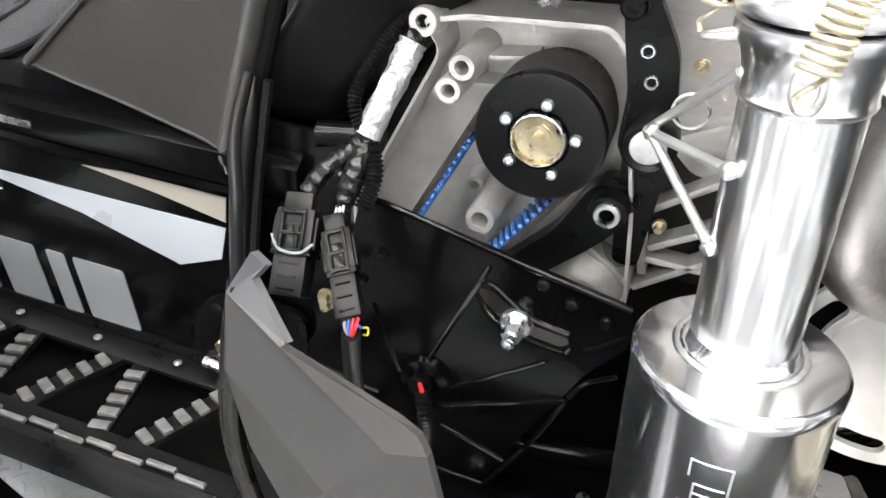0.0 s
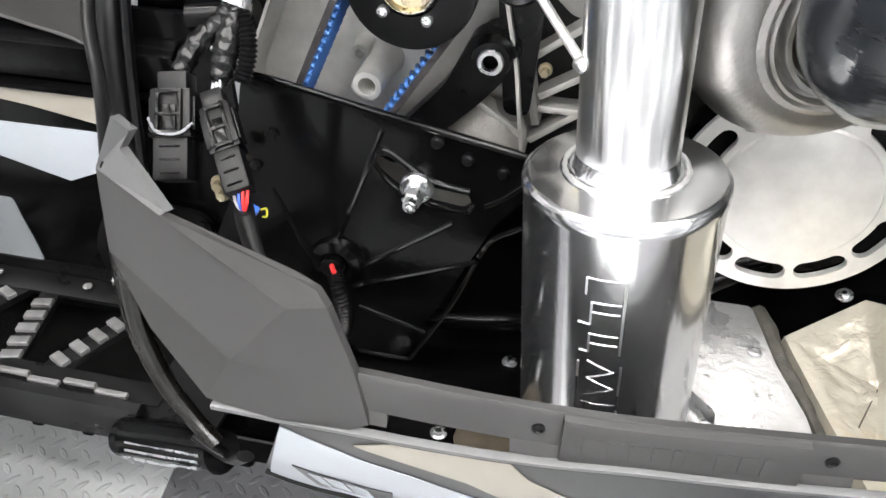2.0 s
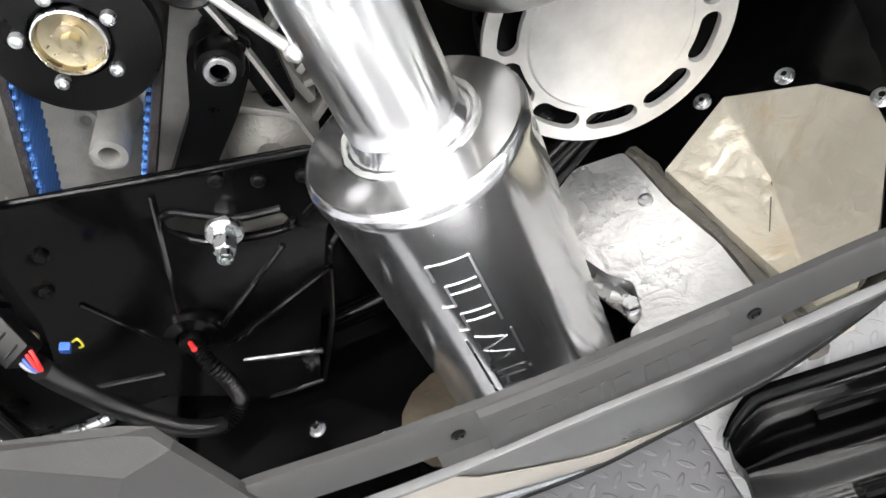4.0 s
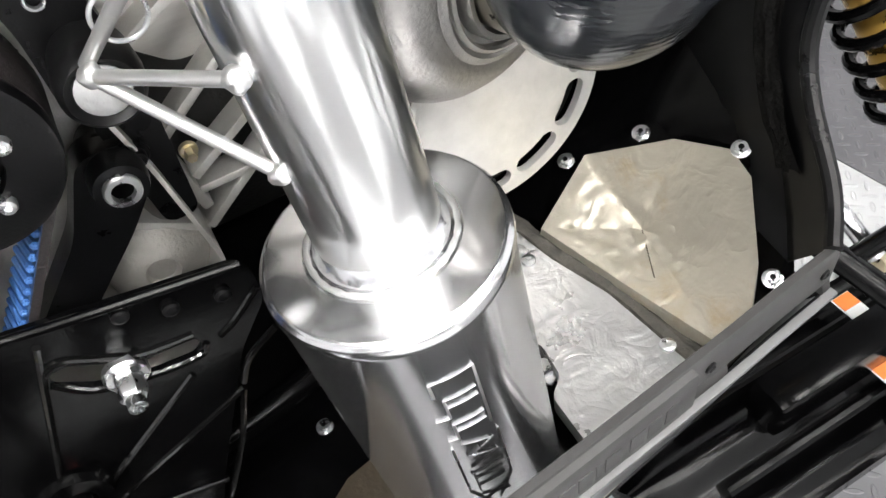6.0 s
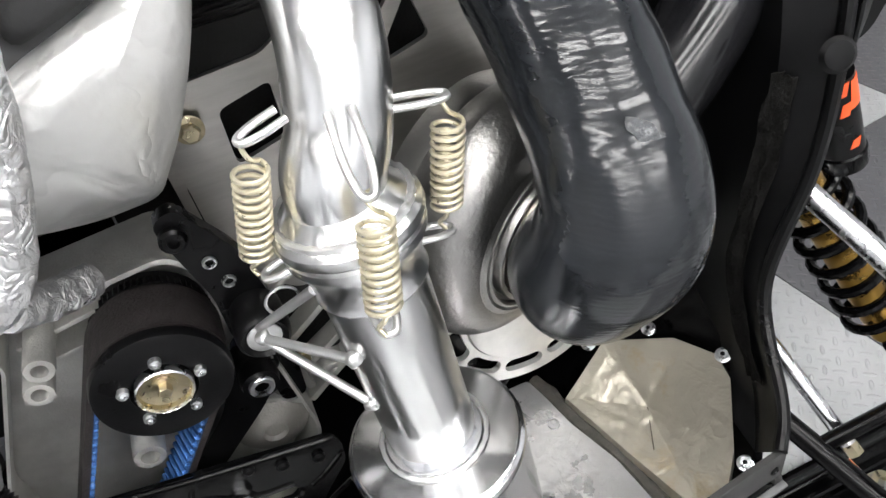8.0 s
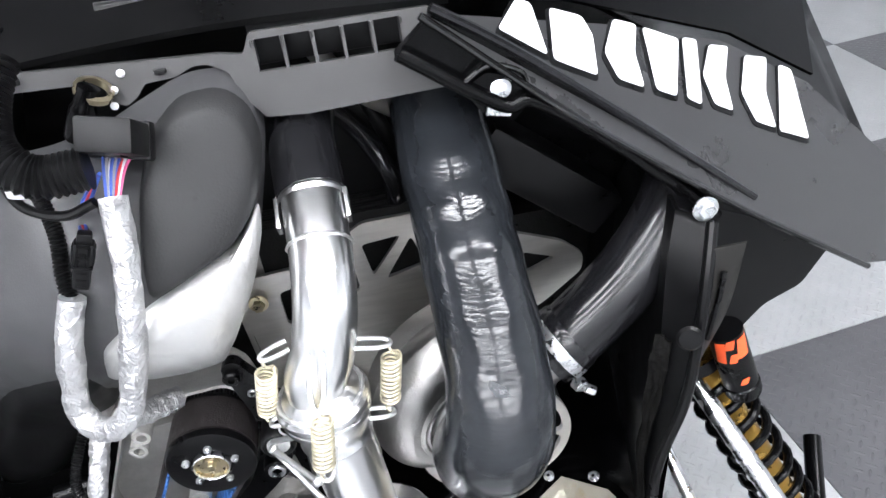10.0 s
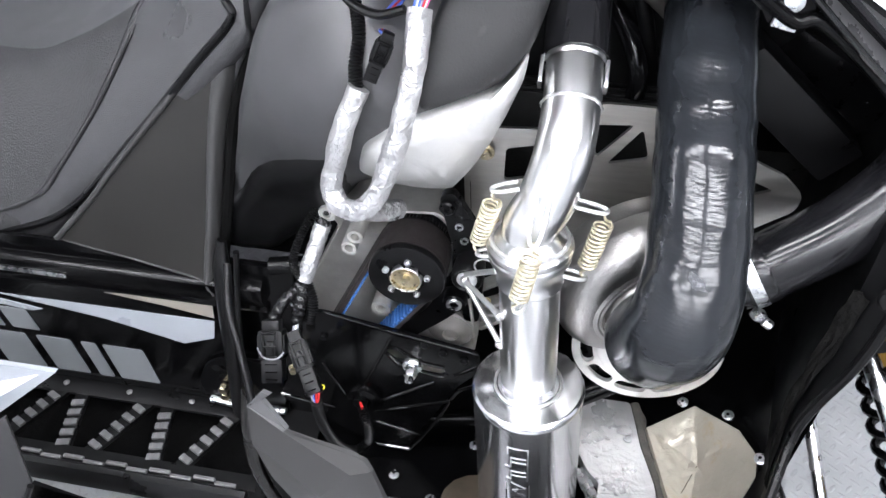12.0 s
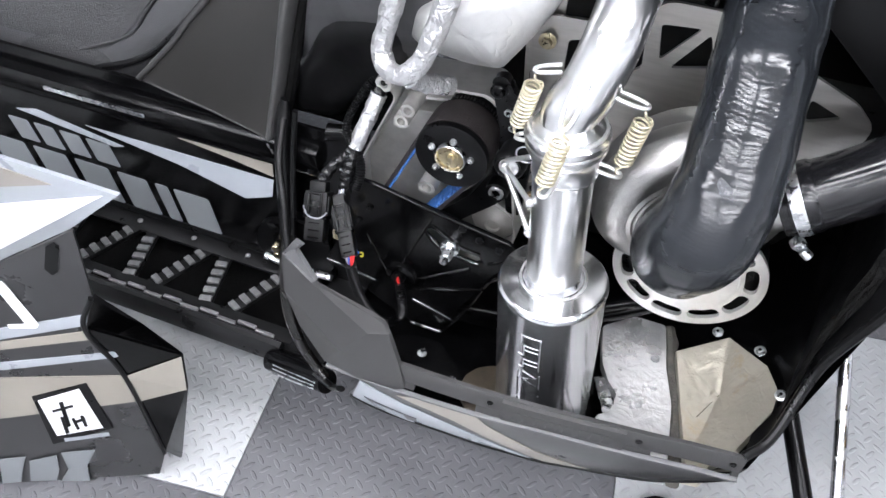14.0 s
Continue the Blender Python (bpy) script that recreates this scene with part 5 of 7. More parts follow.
pad2 = thing("heat_shield_block", (0.25, 0.36, 0.38), "bulging yellowed foil-wrapped insulation block", "heat shield")
BLK = [(0.200, 0.442, 0.386), (0.220, 0.350, 0.388), (0.240, 0.262, 0.392), (0.262, 0.254, 0.412), (0.289, 0.280, 0.436), (0.317, 0.326, 0.474), (0.320, 0.352, 0.482), (0.308, 0.402, 0.464), (0.262, 0.462, 0.427)]
BC = V(0.267, 0.384, 0.392)
def block_fn(u, v):
    # u round the outline, v from the lower edge over the rim to the middle
    k = u * len(BLK)
    a, b = Vector(BLK[int(k) % len(BLK)]), Vector(BLK[(int(k) + 1) % len(BLK)])
    q = a.lerp(b, k - int(k))
    if v < 0.13:
        return q + (q - BC) * 0.05 * (1 - v / 0.13) + V(0, 0, -0.040 * (1 - v / 0.13))
    t = (v - 0.13) / 0.87
    p = q.lerp(BC, t)
    rough = (1.0 if p.y > 0.37 else 0.3) * min(1.0, 6 * t)
    return p + V(0, 0, 1) * (abs(noise.noise(p * 48)) * 0.005 + noise.noise(p * 130) * 0.0012) * rough
part("block", sheet(block_fn, 90, 23, 0.003), M["foilwarm"], pad2, angle=50)
part("cut_edge", tube([V(x - 0.004, y, z - 0.022) for x, y, z in BLK[:3]], 0.0085, 8, 10, True, 0.3), M["felt"], pad2, "grey felt cut edge")
part("seam", tube([block_fn(0.16, 0.45) + V(0, 0, 0.0006), block_fn(0.16, 0.8) + V(0, 0, 0.0008), BC + V(0, 0, 0.001)], 0.0006, 6), M["stain"], pad2, "brown seam")

RAIL = [(-0.134, 0.175, 0.5420), (-0.118, 0.178, 0.5390), (-0.073, 0.183, 0.5310), (-0.014, 0.190, 0.5220), (0.056, 0.199, 0.5150), (0.144, 0.209, 0.5135), (0.187, 0.214, 0.5130), (0.231, 0.220, 0.5120), (0.286, 0.228, 0.5070)]
LEDGE = [(-0.228, 0.172, 0.4930), (-0.166, 0.169, 0.4960), (-0.122, 0.170, 0.4950), (-0.081, 0.175, 0.4880), (-0.018, 0.182, 0.4820), (0.055, 0.191, 0.4800), (0.121, 0.199, 0.4770), (0.185, 0.206, 0.4770), (0.237, 0.213, 0.4760), (0.284, 0.220, 0.4720)]
def along(line, x):
    """The point of a line at a given x."""
    for a, b in zip(line, line[1:]):
        if x <= b[0] or b is line[-1]:
            f = (x - a[0]) / (b[0] - a[0])
            return Vector(a).lerp(Vector(b), f)
def span(line, x0, x1, n=10):
    dense = [tuple(p) for p in spline(line, 8)]
    return [along(dense, x0 + (x1 - x0) * k / n) for k in range(n + 1)]
rail = thing("pan_rail", (0.08, 0.19, 0.48), "grey moulded plastic rail along the belly pan with slots", "rail")
upper_bar = part("upper_bar", strip(span(RAIL, -0.134, 0.286, 42), [(-0.004, -0.030), (0.004, -0.031), (0.004, -0.003), (0.002, 0.0), (-0.003, 0.0), (-0.004, -0.002)]), M["greyplastic"], rail)
for x0, x1 in ((-0.134, -0.108), (-0.030, 0.183), (0.278, 0.286)):
    part("slot_web", strip(span(RAIL, x0, x1, 16), [(-0.003, -0.040), (0.0075, -0.040), (0.0036, -0.029), (-0.003, -0.029)]), M["greyplastic"], rail)
part("name_block", strip(span(RAIL, 0.001, 0.149, 16), [(0.003, -0.042), (0.0075, -0.041), (0.009, -0.038), (0.009, -0.005), (0.0075, -0.002), (0.003, -0.001)]), M["greyplastic"], rail, "raised block with faint moulded lettering")
for x0, x1 in ((0.014, 0.026), (0.029, 0.040), (0.043, 0.054), (0.057, 0.067), (0.070, 0.074), (0.077, 0.088), (0.096, 0.107), (0.110, 0.121), (0.124, 0.134)):
    part("moulded_shape", strip(span(RAIL, x0, x1, 2), [(0.0085, -0.030), (0.0096, -0.030), (0.0096, -0.013), (0.0085, -0.013)]), M["greyplastic"], rail)
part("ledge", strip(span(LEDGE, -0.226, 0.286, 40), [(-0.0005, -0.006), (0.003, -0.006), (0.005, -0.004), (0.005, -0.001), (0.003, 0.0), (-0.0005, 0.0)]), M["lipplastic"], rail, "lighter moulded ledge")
part("groove", strip(span(LEDGE, -0.190, 0.284, 40), [(-0.004, -0.010), (0.001, -0.010), (0.001, -0.0055), (-0.004, -0.0055)]), M["blackplastic"], rail, "dark joint line")
for x in (-0.013, 0.166, 0.275):
    p = along(RAIL, x)
    part("stud", lathe([(0.0045, 0), (0.0045, 0.0015), (0.003, 0.002), (0.0025, 0.0008), (0, 0.0008)], (x, p.y - 0.004, p.z - 0.016), (0.15, -1, 0), 12), M["blackpaint"], upper_bar)

SKB = [(-0.230, 0.394), (-0.192, 0.385), (-0.108, 0.378), (-0.034, 0.364), (0.053, 0.354), (0.108, 0.361), (0.157, 0.368), (0.203, 0.377), (0.256, 0.402), (0.288, 0.424)]
skin = thing("lower_body_panel", (0.05, 0.17, 0.38), "lower side body panel with silver, tan and dark grey bands", "body panel")
def lerp_at(line, x):
    for a, b in zip(line, line[1:]):
        if x <= b[0] or b is line[-1]:
            return a[1] + (b[1] - a[1]) * (x - a[0]) / (b[0] - a[0])
def skin_at(x, z, lift=0.0):
    """The panel's face at a length x and a height z."""
    top, low = along(LEDGE, x), lerp_at(SKB, x)
    v = (top.z - 0.007 - z) / (top.z - 0.007 - low)
    y = top.y + 0.000 - 0.004 * math.sin(min(1, max(0, v)) * math.pi) + 0.024 * max(0.0, v)
    return V(x, y - lift, z)
def skin_v(x, v, lift=0.0):
    top, low = along(LEDGE, x).z - 0.007, lerp_at(SKB, x)
    return skin_at(x, top + (low - top) * v, lift)
part("panel", sheet(lambda u, v: skin_v(-0.178 + 0.466 * u - 0.036 * v * (1 - u) ** 3, v), 70, 12, 0.004, (0, 1, 0)), M["greydecal"], skin, "dark grey gloss band", angle=60)
part("lower_edge", tube([skin_v(-0.212 + 0.50 * k / 20, 1.0) for k in range(21)], 0.004, 8), M["blackplastic"], skin, "rolled dark lower edge")
def skin_band(x0, x1, top, low, material, label, nm):
    """A decal between two lines of heights, kept on the panel."""
    def fn(u, v):
        x = x0 + (x1 - x0) * u
        hi, lo = along(LEDGE, x).z - 0.008, lerp_at(SKB, x) + 0.001
        a, b = (min(hi, max(lo, lerp_at(q, x))) for q in (top, low))
        return skin_at(x - 0.030 * v * max(0.0, 1 - u * 6), a + (b - a) * v, 0.0012)
    part(nm, sheet(fn, 60, 8, 0.0008, (0, 1, 0)), material, skin, label, angle=60)
skin_band(-0.180, 0.062, [(-0.204, 0.506), (-0.180, 0.481), (-0.094, 0.441), (-0.028, 0.405), (0.008, 0.382), (0.066, 0.347)], [(-0.2, 0.3), (0.1, 0.3)], M["silver"], "silver band", "silver_band")
skin_band(-0.100, 0.170, [(-0.104, 0.586), (-0.015, 0.454), (0.054, 0.402), (0.133, 0.362), (0.166, 0.344)], [(-0.104, 0.477), (-0.027, 0.420), (0.016, 0.390), (0.055, 0.367), (0.086, 0.332)], M["tan"], "tan band", "tan_band")
bad = thing("brand_badge", (-0.13, 0.165, 0.43), "dark badge with pale blocks on the silver band", "badge")
def badge_at(a, b, lift):
    c = [(-0.181, 0.428), (-0.109, 0.408), (-0.111, 0.380), (-0.167, 0.396)]
    x = (c[0][0] * (1 - a) + c[1][0] * a) * (1 - b) + (c[3][0] * (1 - a) + c[2][0] * a) * b
    z = (c[0][1] * (1 - a) + c[1][1] * a) * (1 - b) + (c[3][1] * (1 - a) + c[2][1] * a) * b
    return skin_at(x, z, lift)
part("backing", sheet(lambda u, v: badge_at(u, v, 0.0022), 8, 6, 0.0008, (0, 1, 0)), M["greydecal"], bad)
for a0, a1, b0, b1 in ((0.15, 0.27, 0.10, 0.60), (0.31, 0.50, 0.08, 0.62), (0.54, 0.75, 0.08, 0.64), (0.20, 0.92, 0.70, 0.90)):
    part("pale_block", sheet(lambda u, v: badge_at(a0 + (a1 - a0) * u + 0.03 * v, b0 + (b1 - b0) * v, 0.0034), 4, 4, 0.0008, (0, 1, 0)), M["silver"], bad)

# flared grey fairing
fair = thing("side_fairing", (-0.2, 0.18, 0.45), "grey moulded plastic fairing with a folded light lip", "fairing")
A, B, Cc, Dd, Dk, Ek, Ee, G = V(-0.258, 0.192, 0.688), V(-0.283, 0.199, 0.648), V(-0.238, 0.183, 0.633), V(-0.168, 0.192, 0.595), V(-0.152, 0.190, 0.588), V(-0.143, 0.182, 0.583), V(-0.126, 0.171, 0.546), V(-0.279, 0.184, 0.600)
E2 = V(-0.118, 0.169, 0.500)
fb = bmesh.new()
def poly(*pts):
    fb.faces.new([fb.verts.new(p) for p in pts])
H1, S1f, Q1 = V(-0.164, 0.171, 0.588), V(-0.163, 0.168, 0.536), V(-0.200, 0.161, 0.548)
poly(B, Cc, H1, G)
poly(Cc, Dd, Dk, H1)
poly(Dk, Ek, H1)
poly(H1, Ek, Ee, S1f)
poly(G, H1, Q1)
poly(H1, S1f, Q1)
poly(G, Q1, V(-0.230, 0.171, 0.495), V(-0.262, 0.178, 0.545))
poly(Q1, S1f, V(-0.18, 0.163, 0.497), V(-0.230, 0.171, 0.495))
poly(S1f, Ee, E2, V(-0.13, 0.165, 0.497), V(-0.18, 0.163, 0.497))
bmesh.ops.remove_doubles(fb, verts=fb.verts[:], dist=0.0005)
got = bmesh.ops.extrude_face_region(fb, geom=fb.faces[:])
bmesh.ops.translate(fb, vec=(0.001, 0.006, -0.001), verts=[g for g in got["geom"] if isinstance(g, bmesh.types.BMVert)])
part("shell", fb, M["greyplastic"], fair, angle=14)
lip = bmesh.new()
lip.faces.new([lip.verts.new(p) for p in (A, A + V(0.006, 0.004, -0.01), V(-0.262, 0.197, 0.665), Cc + V(0.002, 0.004, 0), Cc, B)])
got = bmesh.ops.extrude_face_region(lip, geom=lip.faces[:])
bmesh.ops.translate(lip, vec=(0.002, 0.005, -0.001), verts=[g for g in got["geom"] if isinstance(g, bmesh.types.BMVert)])
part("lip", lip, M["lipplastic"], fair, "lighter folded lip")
grab = thing("footwell_strut", (-0.25, 0.18, 0.5), "glossy black curved strut under the fairing", "strut")
part("strut", tube([(-0.296, 0.235, 0.625), (-0.303, 0.226, 0.570), (-0.302, 0.214, 0.512), (-0.286, 0.204, 0.464), (-0.266, 0.197, 0.436), (-0.246, 0.190, 0.418)], lambda q: 0.016 - 0.006 * q, 14, flat=0.6), M["strut"], grab)
part("foot", tube([(-0.262, 0.190, 0.424), (-0.234, 0.184, 0.412), (-0.215, 0.176, 0.430)], 0.007, 12, flat=0.6), M["blackplastic"], grab, "dark grey foot")

# ================= front body: hood edge, lip, lettering, frame leg =================
hoodp = thing("hood", (0.3, 0.42, 0.95), "dark grey hood side panel with white lettering and black edge trim", "hood")
BAND = [(0.153, 1.127), (0.211, 1.085), (0.265, 1.043), (0.322, 0.996), (0.383, 0.949), (0.445, 0.890), (0.452, 0.865), (0.404, 0.888), (0.381, 0.912), (0.298, 0.990), (0.235, 1.030), (0.190, 1.040), (0.115, 1.095)]
part("edge_band", plate(rounded(BAND, 0.006), [], at_y(0.412), 0.01), M["blackgloss"], hoodp, "glossy black edge band")
part("edge_trim", tube([(0.12, 0.408, 1.10), (0.20, 0.405, 1.042), (0.23, 0.405, 1.040), (0.298, 0.405, 0.988), (0.381, 0.405, 0.910), (0.41, 0.405, 0.88)], 0.007, 12, 8), M["blackgloss"], hoodp, "black rounded edge")
part("seal", tube([(0.150, 0.412, 1.131), (0.211, 0.413, 1.088), (0.322, 0.412, 0.999), (0.45, 0.408, 0.892)], 0.0045, 10), M["rubber2"], hoodp)
N_H = V(0.453, -0.526, 0.598).normalized()
def hood_pt(a, b):
    """a along the hood edge, b up over the panel, in metres."""
    ex_ = V(0.797, 0.0, -0.604)
    ey_ = N_H.cross(ex_).normalized()
    return V(0.153, 0.419, 1.127) + ex_ * a + ey_ * b
hood_out = [(-0.01, -0.010), (0.15, -0.026), (0.30, -0.030), (0.38, -0.030), (0.56, -0.020), (0.75, 0.06), (0.72, 0.12), (0.47, 0.175), (0.33, 0.155), (0.20, 0.10), (0.05, 0.022)]
hood_face = part("panel", plate(rounded(hood_out, 0.006), [], lambda u, v, w: hood_pt(u, v) - N_H * w, 0.004), M["greydecal"], hoodp)
part("panel_seal", tube([hood_pt(a, b) + V(0, -0.002, 0) for a, b in ((-0.01, -0.012), (0.15, -0.029), (0.30, -0.033), (0.38, -0.033), (0.56, -0.023))], 0.0035, 10), M["ribgloss"], hoodp, "glossy black seal")
hx = (V(0.453, 0.479, 0.952) - V(0.253, 0.439, 1.068)).normalized()
hy = N_H.cross(hx).normalized()
HO = V(0.253, 0.439, 1.068) - hx * 0.05
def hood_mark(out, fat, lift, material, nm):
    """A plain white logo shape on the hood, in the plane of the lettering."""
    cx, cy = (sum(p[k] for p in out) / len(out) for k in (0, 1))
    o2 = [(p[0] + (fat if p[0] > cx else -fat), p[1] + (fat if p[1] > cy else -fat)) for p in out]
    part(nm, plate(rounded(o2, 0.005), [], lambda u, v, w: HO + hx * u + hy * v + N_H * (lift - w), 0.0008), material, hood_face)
MARKS = [[(-0.006, 0.002), (0.046, -0.008), (0.030, 0.040), (0.014, 0.038)],
         [(0.052, -0.010), (0.102, -0.012), (0.100, 0.030), (0.088, 0.046), (0.051, 0.042)],
         [(0.113, 0.016), (0.128, -0.008), (0.160, -0.008), (0.152, 0.026), (0.158, 0.060), (0.128, 0.056)],
         [(0.166, 0.060), (0.216, 0.062), (0.203, -0.006), (0.176, -0.006)],
         [(0.218, -0.004), (0.238, -0.006), (0.243, 0.070), (0.222, 0.066)],
         [(0.246, 0.030), (0.258, 0.0), (0.285, -0.001), (0.280, 0.036), (0.292, 0.077), (0.262, 0.070)],
         [(0.303, 0.026), (0.320, -0.004), (0.352, -0.004), (0.344, 0.036), (0.356, 0.083), (0.318, 0.074)],
         [(0.358, -0.006), (0.408, -0.004), (0.398, 0.080), (0.376, 0.080)]]
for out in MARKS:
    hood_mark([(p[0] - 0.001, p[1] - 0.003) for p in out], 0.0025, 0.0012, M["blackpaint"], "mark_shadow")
    hood_mark(out, 0.0, 0.0026, M["white"], "white_mark")
part("windshield_base", plate([(0.0, 0.03), (0.2, 0.11), (0.34, 0.165), (0.48, 0.185), (0.46, 0.32), (0.0, 0.22)], [], lambda u, v, w: hood_pt(u, v) - N_H * w + V(0, 0, 0.006), 0.004), M["blackgloss"], hoodp, "dark hood top")
# roof sheet added to keep the ceiling light out of the engine bay
part("bay_shade_roof", sheet(lambda u, v: hood_pt(0.62 * u - 0.02, 0.10 + 0.06 * u).lerp(V(-0.05 + 0.85 * u, 1.15, 1.30 - 0.25 * u), v) - N_H * 0.012, 16, 10, 0.006, (0, 0, -1)), M["blackgloss"], hoodp, "dark roof added to shade the engine bay", angle=60)
# black panel added behind the bay; blocks light off the north wall
part("far_light_block", plate([(-0.40, 0.36), (0.80, 0.36), (0.80, 1.05), (0.30, 1.20), (-0.40, 1.20)], [], at_y(1.06), 0.008), M["blackgloss"], hoodp, "black panel added to block light from the far side")
lipt = thing("dash_lip", (0.081, 0.460, 1.064), "grey moulded dash lip with a row of vent openings", "dash panel")
lipo = [(-0.258, 1.092), (-0.234, 1.100), (-0.203, 1.097), (-0.149, 1.095), (-0.128, 1.097), (-0.127, 1.078), (-0.113, 1.073), (-0.102, 1.079), (-0.094, 1.088), (-0.067, 1.089), (-0.053, 1.095), (-0.040, 1.095), (-0.023, 1.086), (-0.016, 1.066), (0.0, 1.046), (0.038, 1.043), (0.165, 1.046), (0.19, 1.028), (0.20, 1.045), (0.155, 1.112), (0.0, 1.114), (-0.008, 1.098), (-0.030, 1.102), (-0.237, 1.114)]
cells = [[(0.003 + 0.0258 * k, 1.082), (0.026 + 0.0258 * k, 1.082), (0.026 + 0.0258 * k, 1.108), (0.003 + 0.0258 * k, 1.108)] for k in range(5)]
part("lip", plate(rounded(lipo, 0.003), cells, lambda u, v, w: V(u, 0.45 + (v - 1.05) * 0.35 + w, v), 0.004), M["greyplastic"], lipt)
for k in range(6):
    part("vent_fin", box(0.0025, 0.02, 0.026, pose(0.0005 + 0.0258 * k, 0.478, 1.095), 0.0005, seg=1), M["greyplastic"], lipt)
part("vent_back", box(0.14, 0.003, 0.04, pose(0.067, 0.490, 1.098), 0.0005, seg=1), M["blackplastic"], lipt)
for x, z in ((-0.110, 1.100), (-0.119, 1.088), (-0.122, 1.076)):
    part("push_pin", lathe([(0.0032, 0), (0.0036, 0.002), (0.002, 0.0045), (0, 0.0048)], (x, 0.447 + (z - 1.05) * 0.35, z), (0, -1, 0.3), 14), M["white"], lipt, "white push pin")
part("clip_slot", box(0.026, 0.004, 0.006, pose(-0.203, 0.462, 1.108, -15), 0.001), M["blackplastic"], lipt)
part("clip_slot", box(0.010, 0.004, 0.004, pose(-0.078, 0.462, 1.097, -15), 0.001), M["blackplastic"], lipt)
part("dash_face", sheet(lambda u, v: V(-0.245 + 0.42 * u, 0.484 + 0.10 * v, 1.112 + 0.05 * v + 0.01 * math.sin(u * 3.1)), 16, 8, 0.006, (0, 0.3, -1)), M["blackplastic"], lipt, angle=60)
part("dash_top", sheet(lambda u, v: V(-0.30 + 0.60 * u, 0.58 + 0.5 * v, 1.16 + 0.10 * v), 10, 6, 0.006, (0, 0, -1)), M["blackplastic"], lipt, angle=60)
for k, z in enumerate((1.135, 1.148)):
    part("dash_step", box(0.26 - 0.05 * k, 0.02, 0.010, pose(0.0, 0.53 + 0.03 * k, z, -30), 0.002), M["blackgloss"], lipt)
part("pillar", sheet(lambda u, v: V(-0.316 - 0.066 * u + 0.052 * v * (1 - 0.45 * u), 0.500 - 0.022 * u - 0.010 * math.sin(v * 3.1), 1.066 - 0.20 * u + 0.020 * v), 12, 6, 0.006, (0, 1, 0)), M["tank"], lipt, "dark grey pillar running down to the seat", angle=60)
# dark backing stands in for the cavity's shade and hides the room wall
part("cavity_shade", plate([(-0.33, 0.86), (0.17, 0.86), (0.17, 1.13), (-0.24, 1.13), (-0.33, 1.0)], [], at_y(0.60), 0.006), M["blackplastic"], lipt, "dark backing added for the shade in the dash cavity")
part("cavity_side", box(0.006, 0.12, 0.16, pose(-0.262, 0.545, 1.028, 0, 20, 0), 0.002), M["blackplastic"], lipt)
lever = thing("brake_lever", (-0.299, 0.500, 1.133), "black rubber-capped lever beside the dash", "lever")
part("cap", tube([(-0.312, 0.480, 1.093), (-0.289, 0.480, 1.103), (-0.261, 0.480, 1.118)], 0.010, 14), M["blackplastic"], lever)
part("stem", tube([(-0.263, 0.480, 1.117), (-0.233, 0.500, 1.128), (-0.199, 0.540, 1.131)], 0.005, 10), M["blackgloss"], lever)
part("button", box(0.012, 0.012, 0.010, pose(-0.255, 0.470, 1.126), 0.003), M["dullred"], lever, "dull red button")
bracket = thing("latch_bracket", (0.201, 0.410, 1.052), "black folded latch bracket at the hood corner", "bracket")
part("plate", plate(rounded([(0.168, 1.060), (0.190, 1.072), (0.216, 1.062), (0.222, 1.044), (0.205, 1.030), (0.184, 1.036)], 0.004), [], at_y(0.406), 0.004), M["blackgloss"], bracket)
part("lip", tube([(0.170, 0.404, 1.067), (0.192, 0.403, 1.079), (0.218, 0.403, 1.069), (0.224, 0.404, 1.051)], 0.0025, 8), M["ribgloss"], bracket)
part("tongue", box(0.022, 0.004, 0.008, pose(0.198, 0.404, 1.036, 0, 12), 0.001), M["zinc"], bracket, "bright spring tongue")
bolt((0.201, 0.406, 1.056), (0, -1, 0.2), 0.0060, 0.005, M["zinc"], "hood_latch_bolt", "large latch bolt under the hood corner")
bolt((0.383, 0.378, 0.912), (0, -1, 0.1), 0.0085, 0.008, M["zinc"], "hood_bolt", "bright pan-head bolt at the hood edge")

leg = thing("front_frame_leg", (0.36, 0.3, 0.5), "black moulded front frame leg with foam lining", "body frame")
OUT = spline([V(0.282, 0.227, 0.508), V(0.306, 0.255, 0.524), V(0.331, 0.319, 0.594), V(0.354, 0.318, 0.712), V(0.362, 0.322, 0.785), V(0.372, 0.338, 0.855), V(0.388, 0.37, 0.90)], 7)
INN = spline([V(0.296, 0.262, 0.45), V(0.320, 0.300, 0.485), V(0.330, 0.358, 0.585), V(0.334, 0.352, 0.712), V(0.338, 0.352, 0.785), V(0.346, 0.370, 0.855), V(0.364, 0.40, 0.90)], 7)
part("leg", sheet(lambda u, v: OUT[int(round(u * (len(OUT) - 1)))].lerp(INN[int(round(u * (len(INN) - 1)))], v), len(OUT) - 1, 5, 0.005, (0.6, 0.5, 0)), M["blackplastic"], leg, angle=60)
part("edge", tube(OUT, 0.006, 10), M["blackplastic"], leg)
part("inner_wall", sheet(lambda u, v: INN[int(round(u * (len(INN) - 1)))] + V(0.03 * v, 0.22 * v, 0), len(INN) - 1, 6, 0.004, (1, 0, 0)), M["blackplastic"], leg, angle=60)
part("foam_strip", sheet(lambda u, v: OUT[int(8 + round(u * 20))].lerp(INN[int(8 + round(u * 20))], 0.62 + 0.50 * v) + V(-0.004, -0.003, 0.002) + noise.noise_vector(V(u * 9, v * 5, 0)) * 0.004, 20, 10, 0.004, (0.5, 0.5, -0.2)), M["foam"], leg, "charred black foam", angle=60)
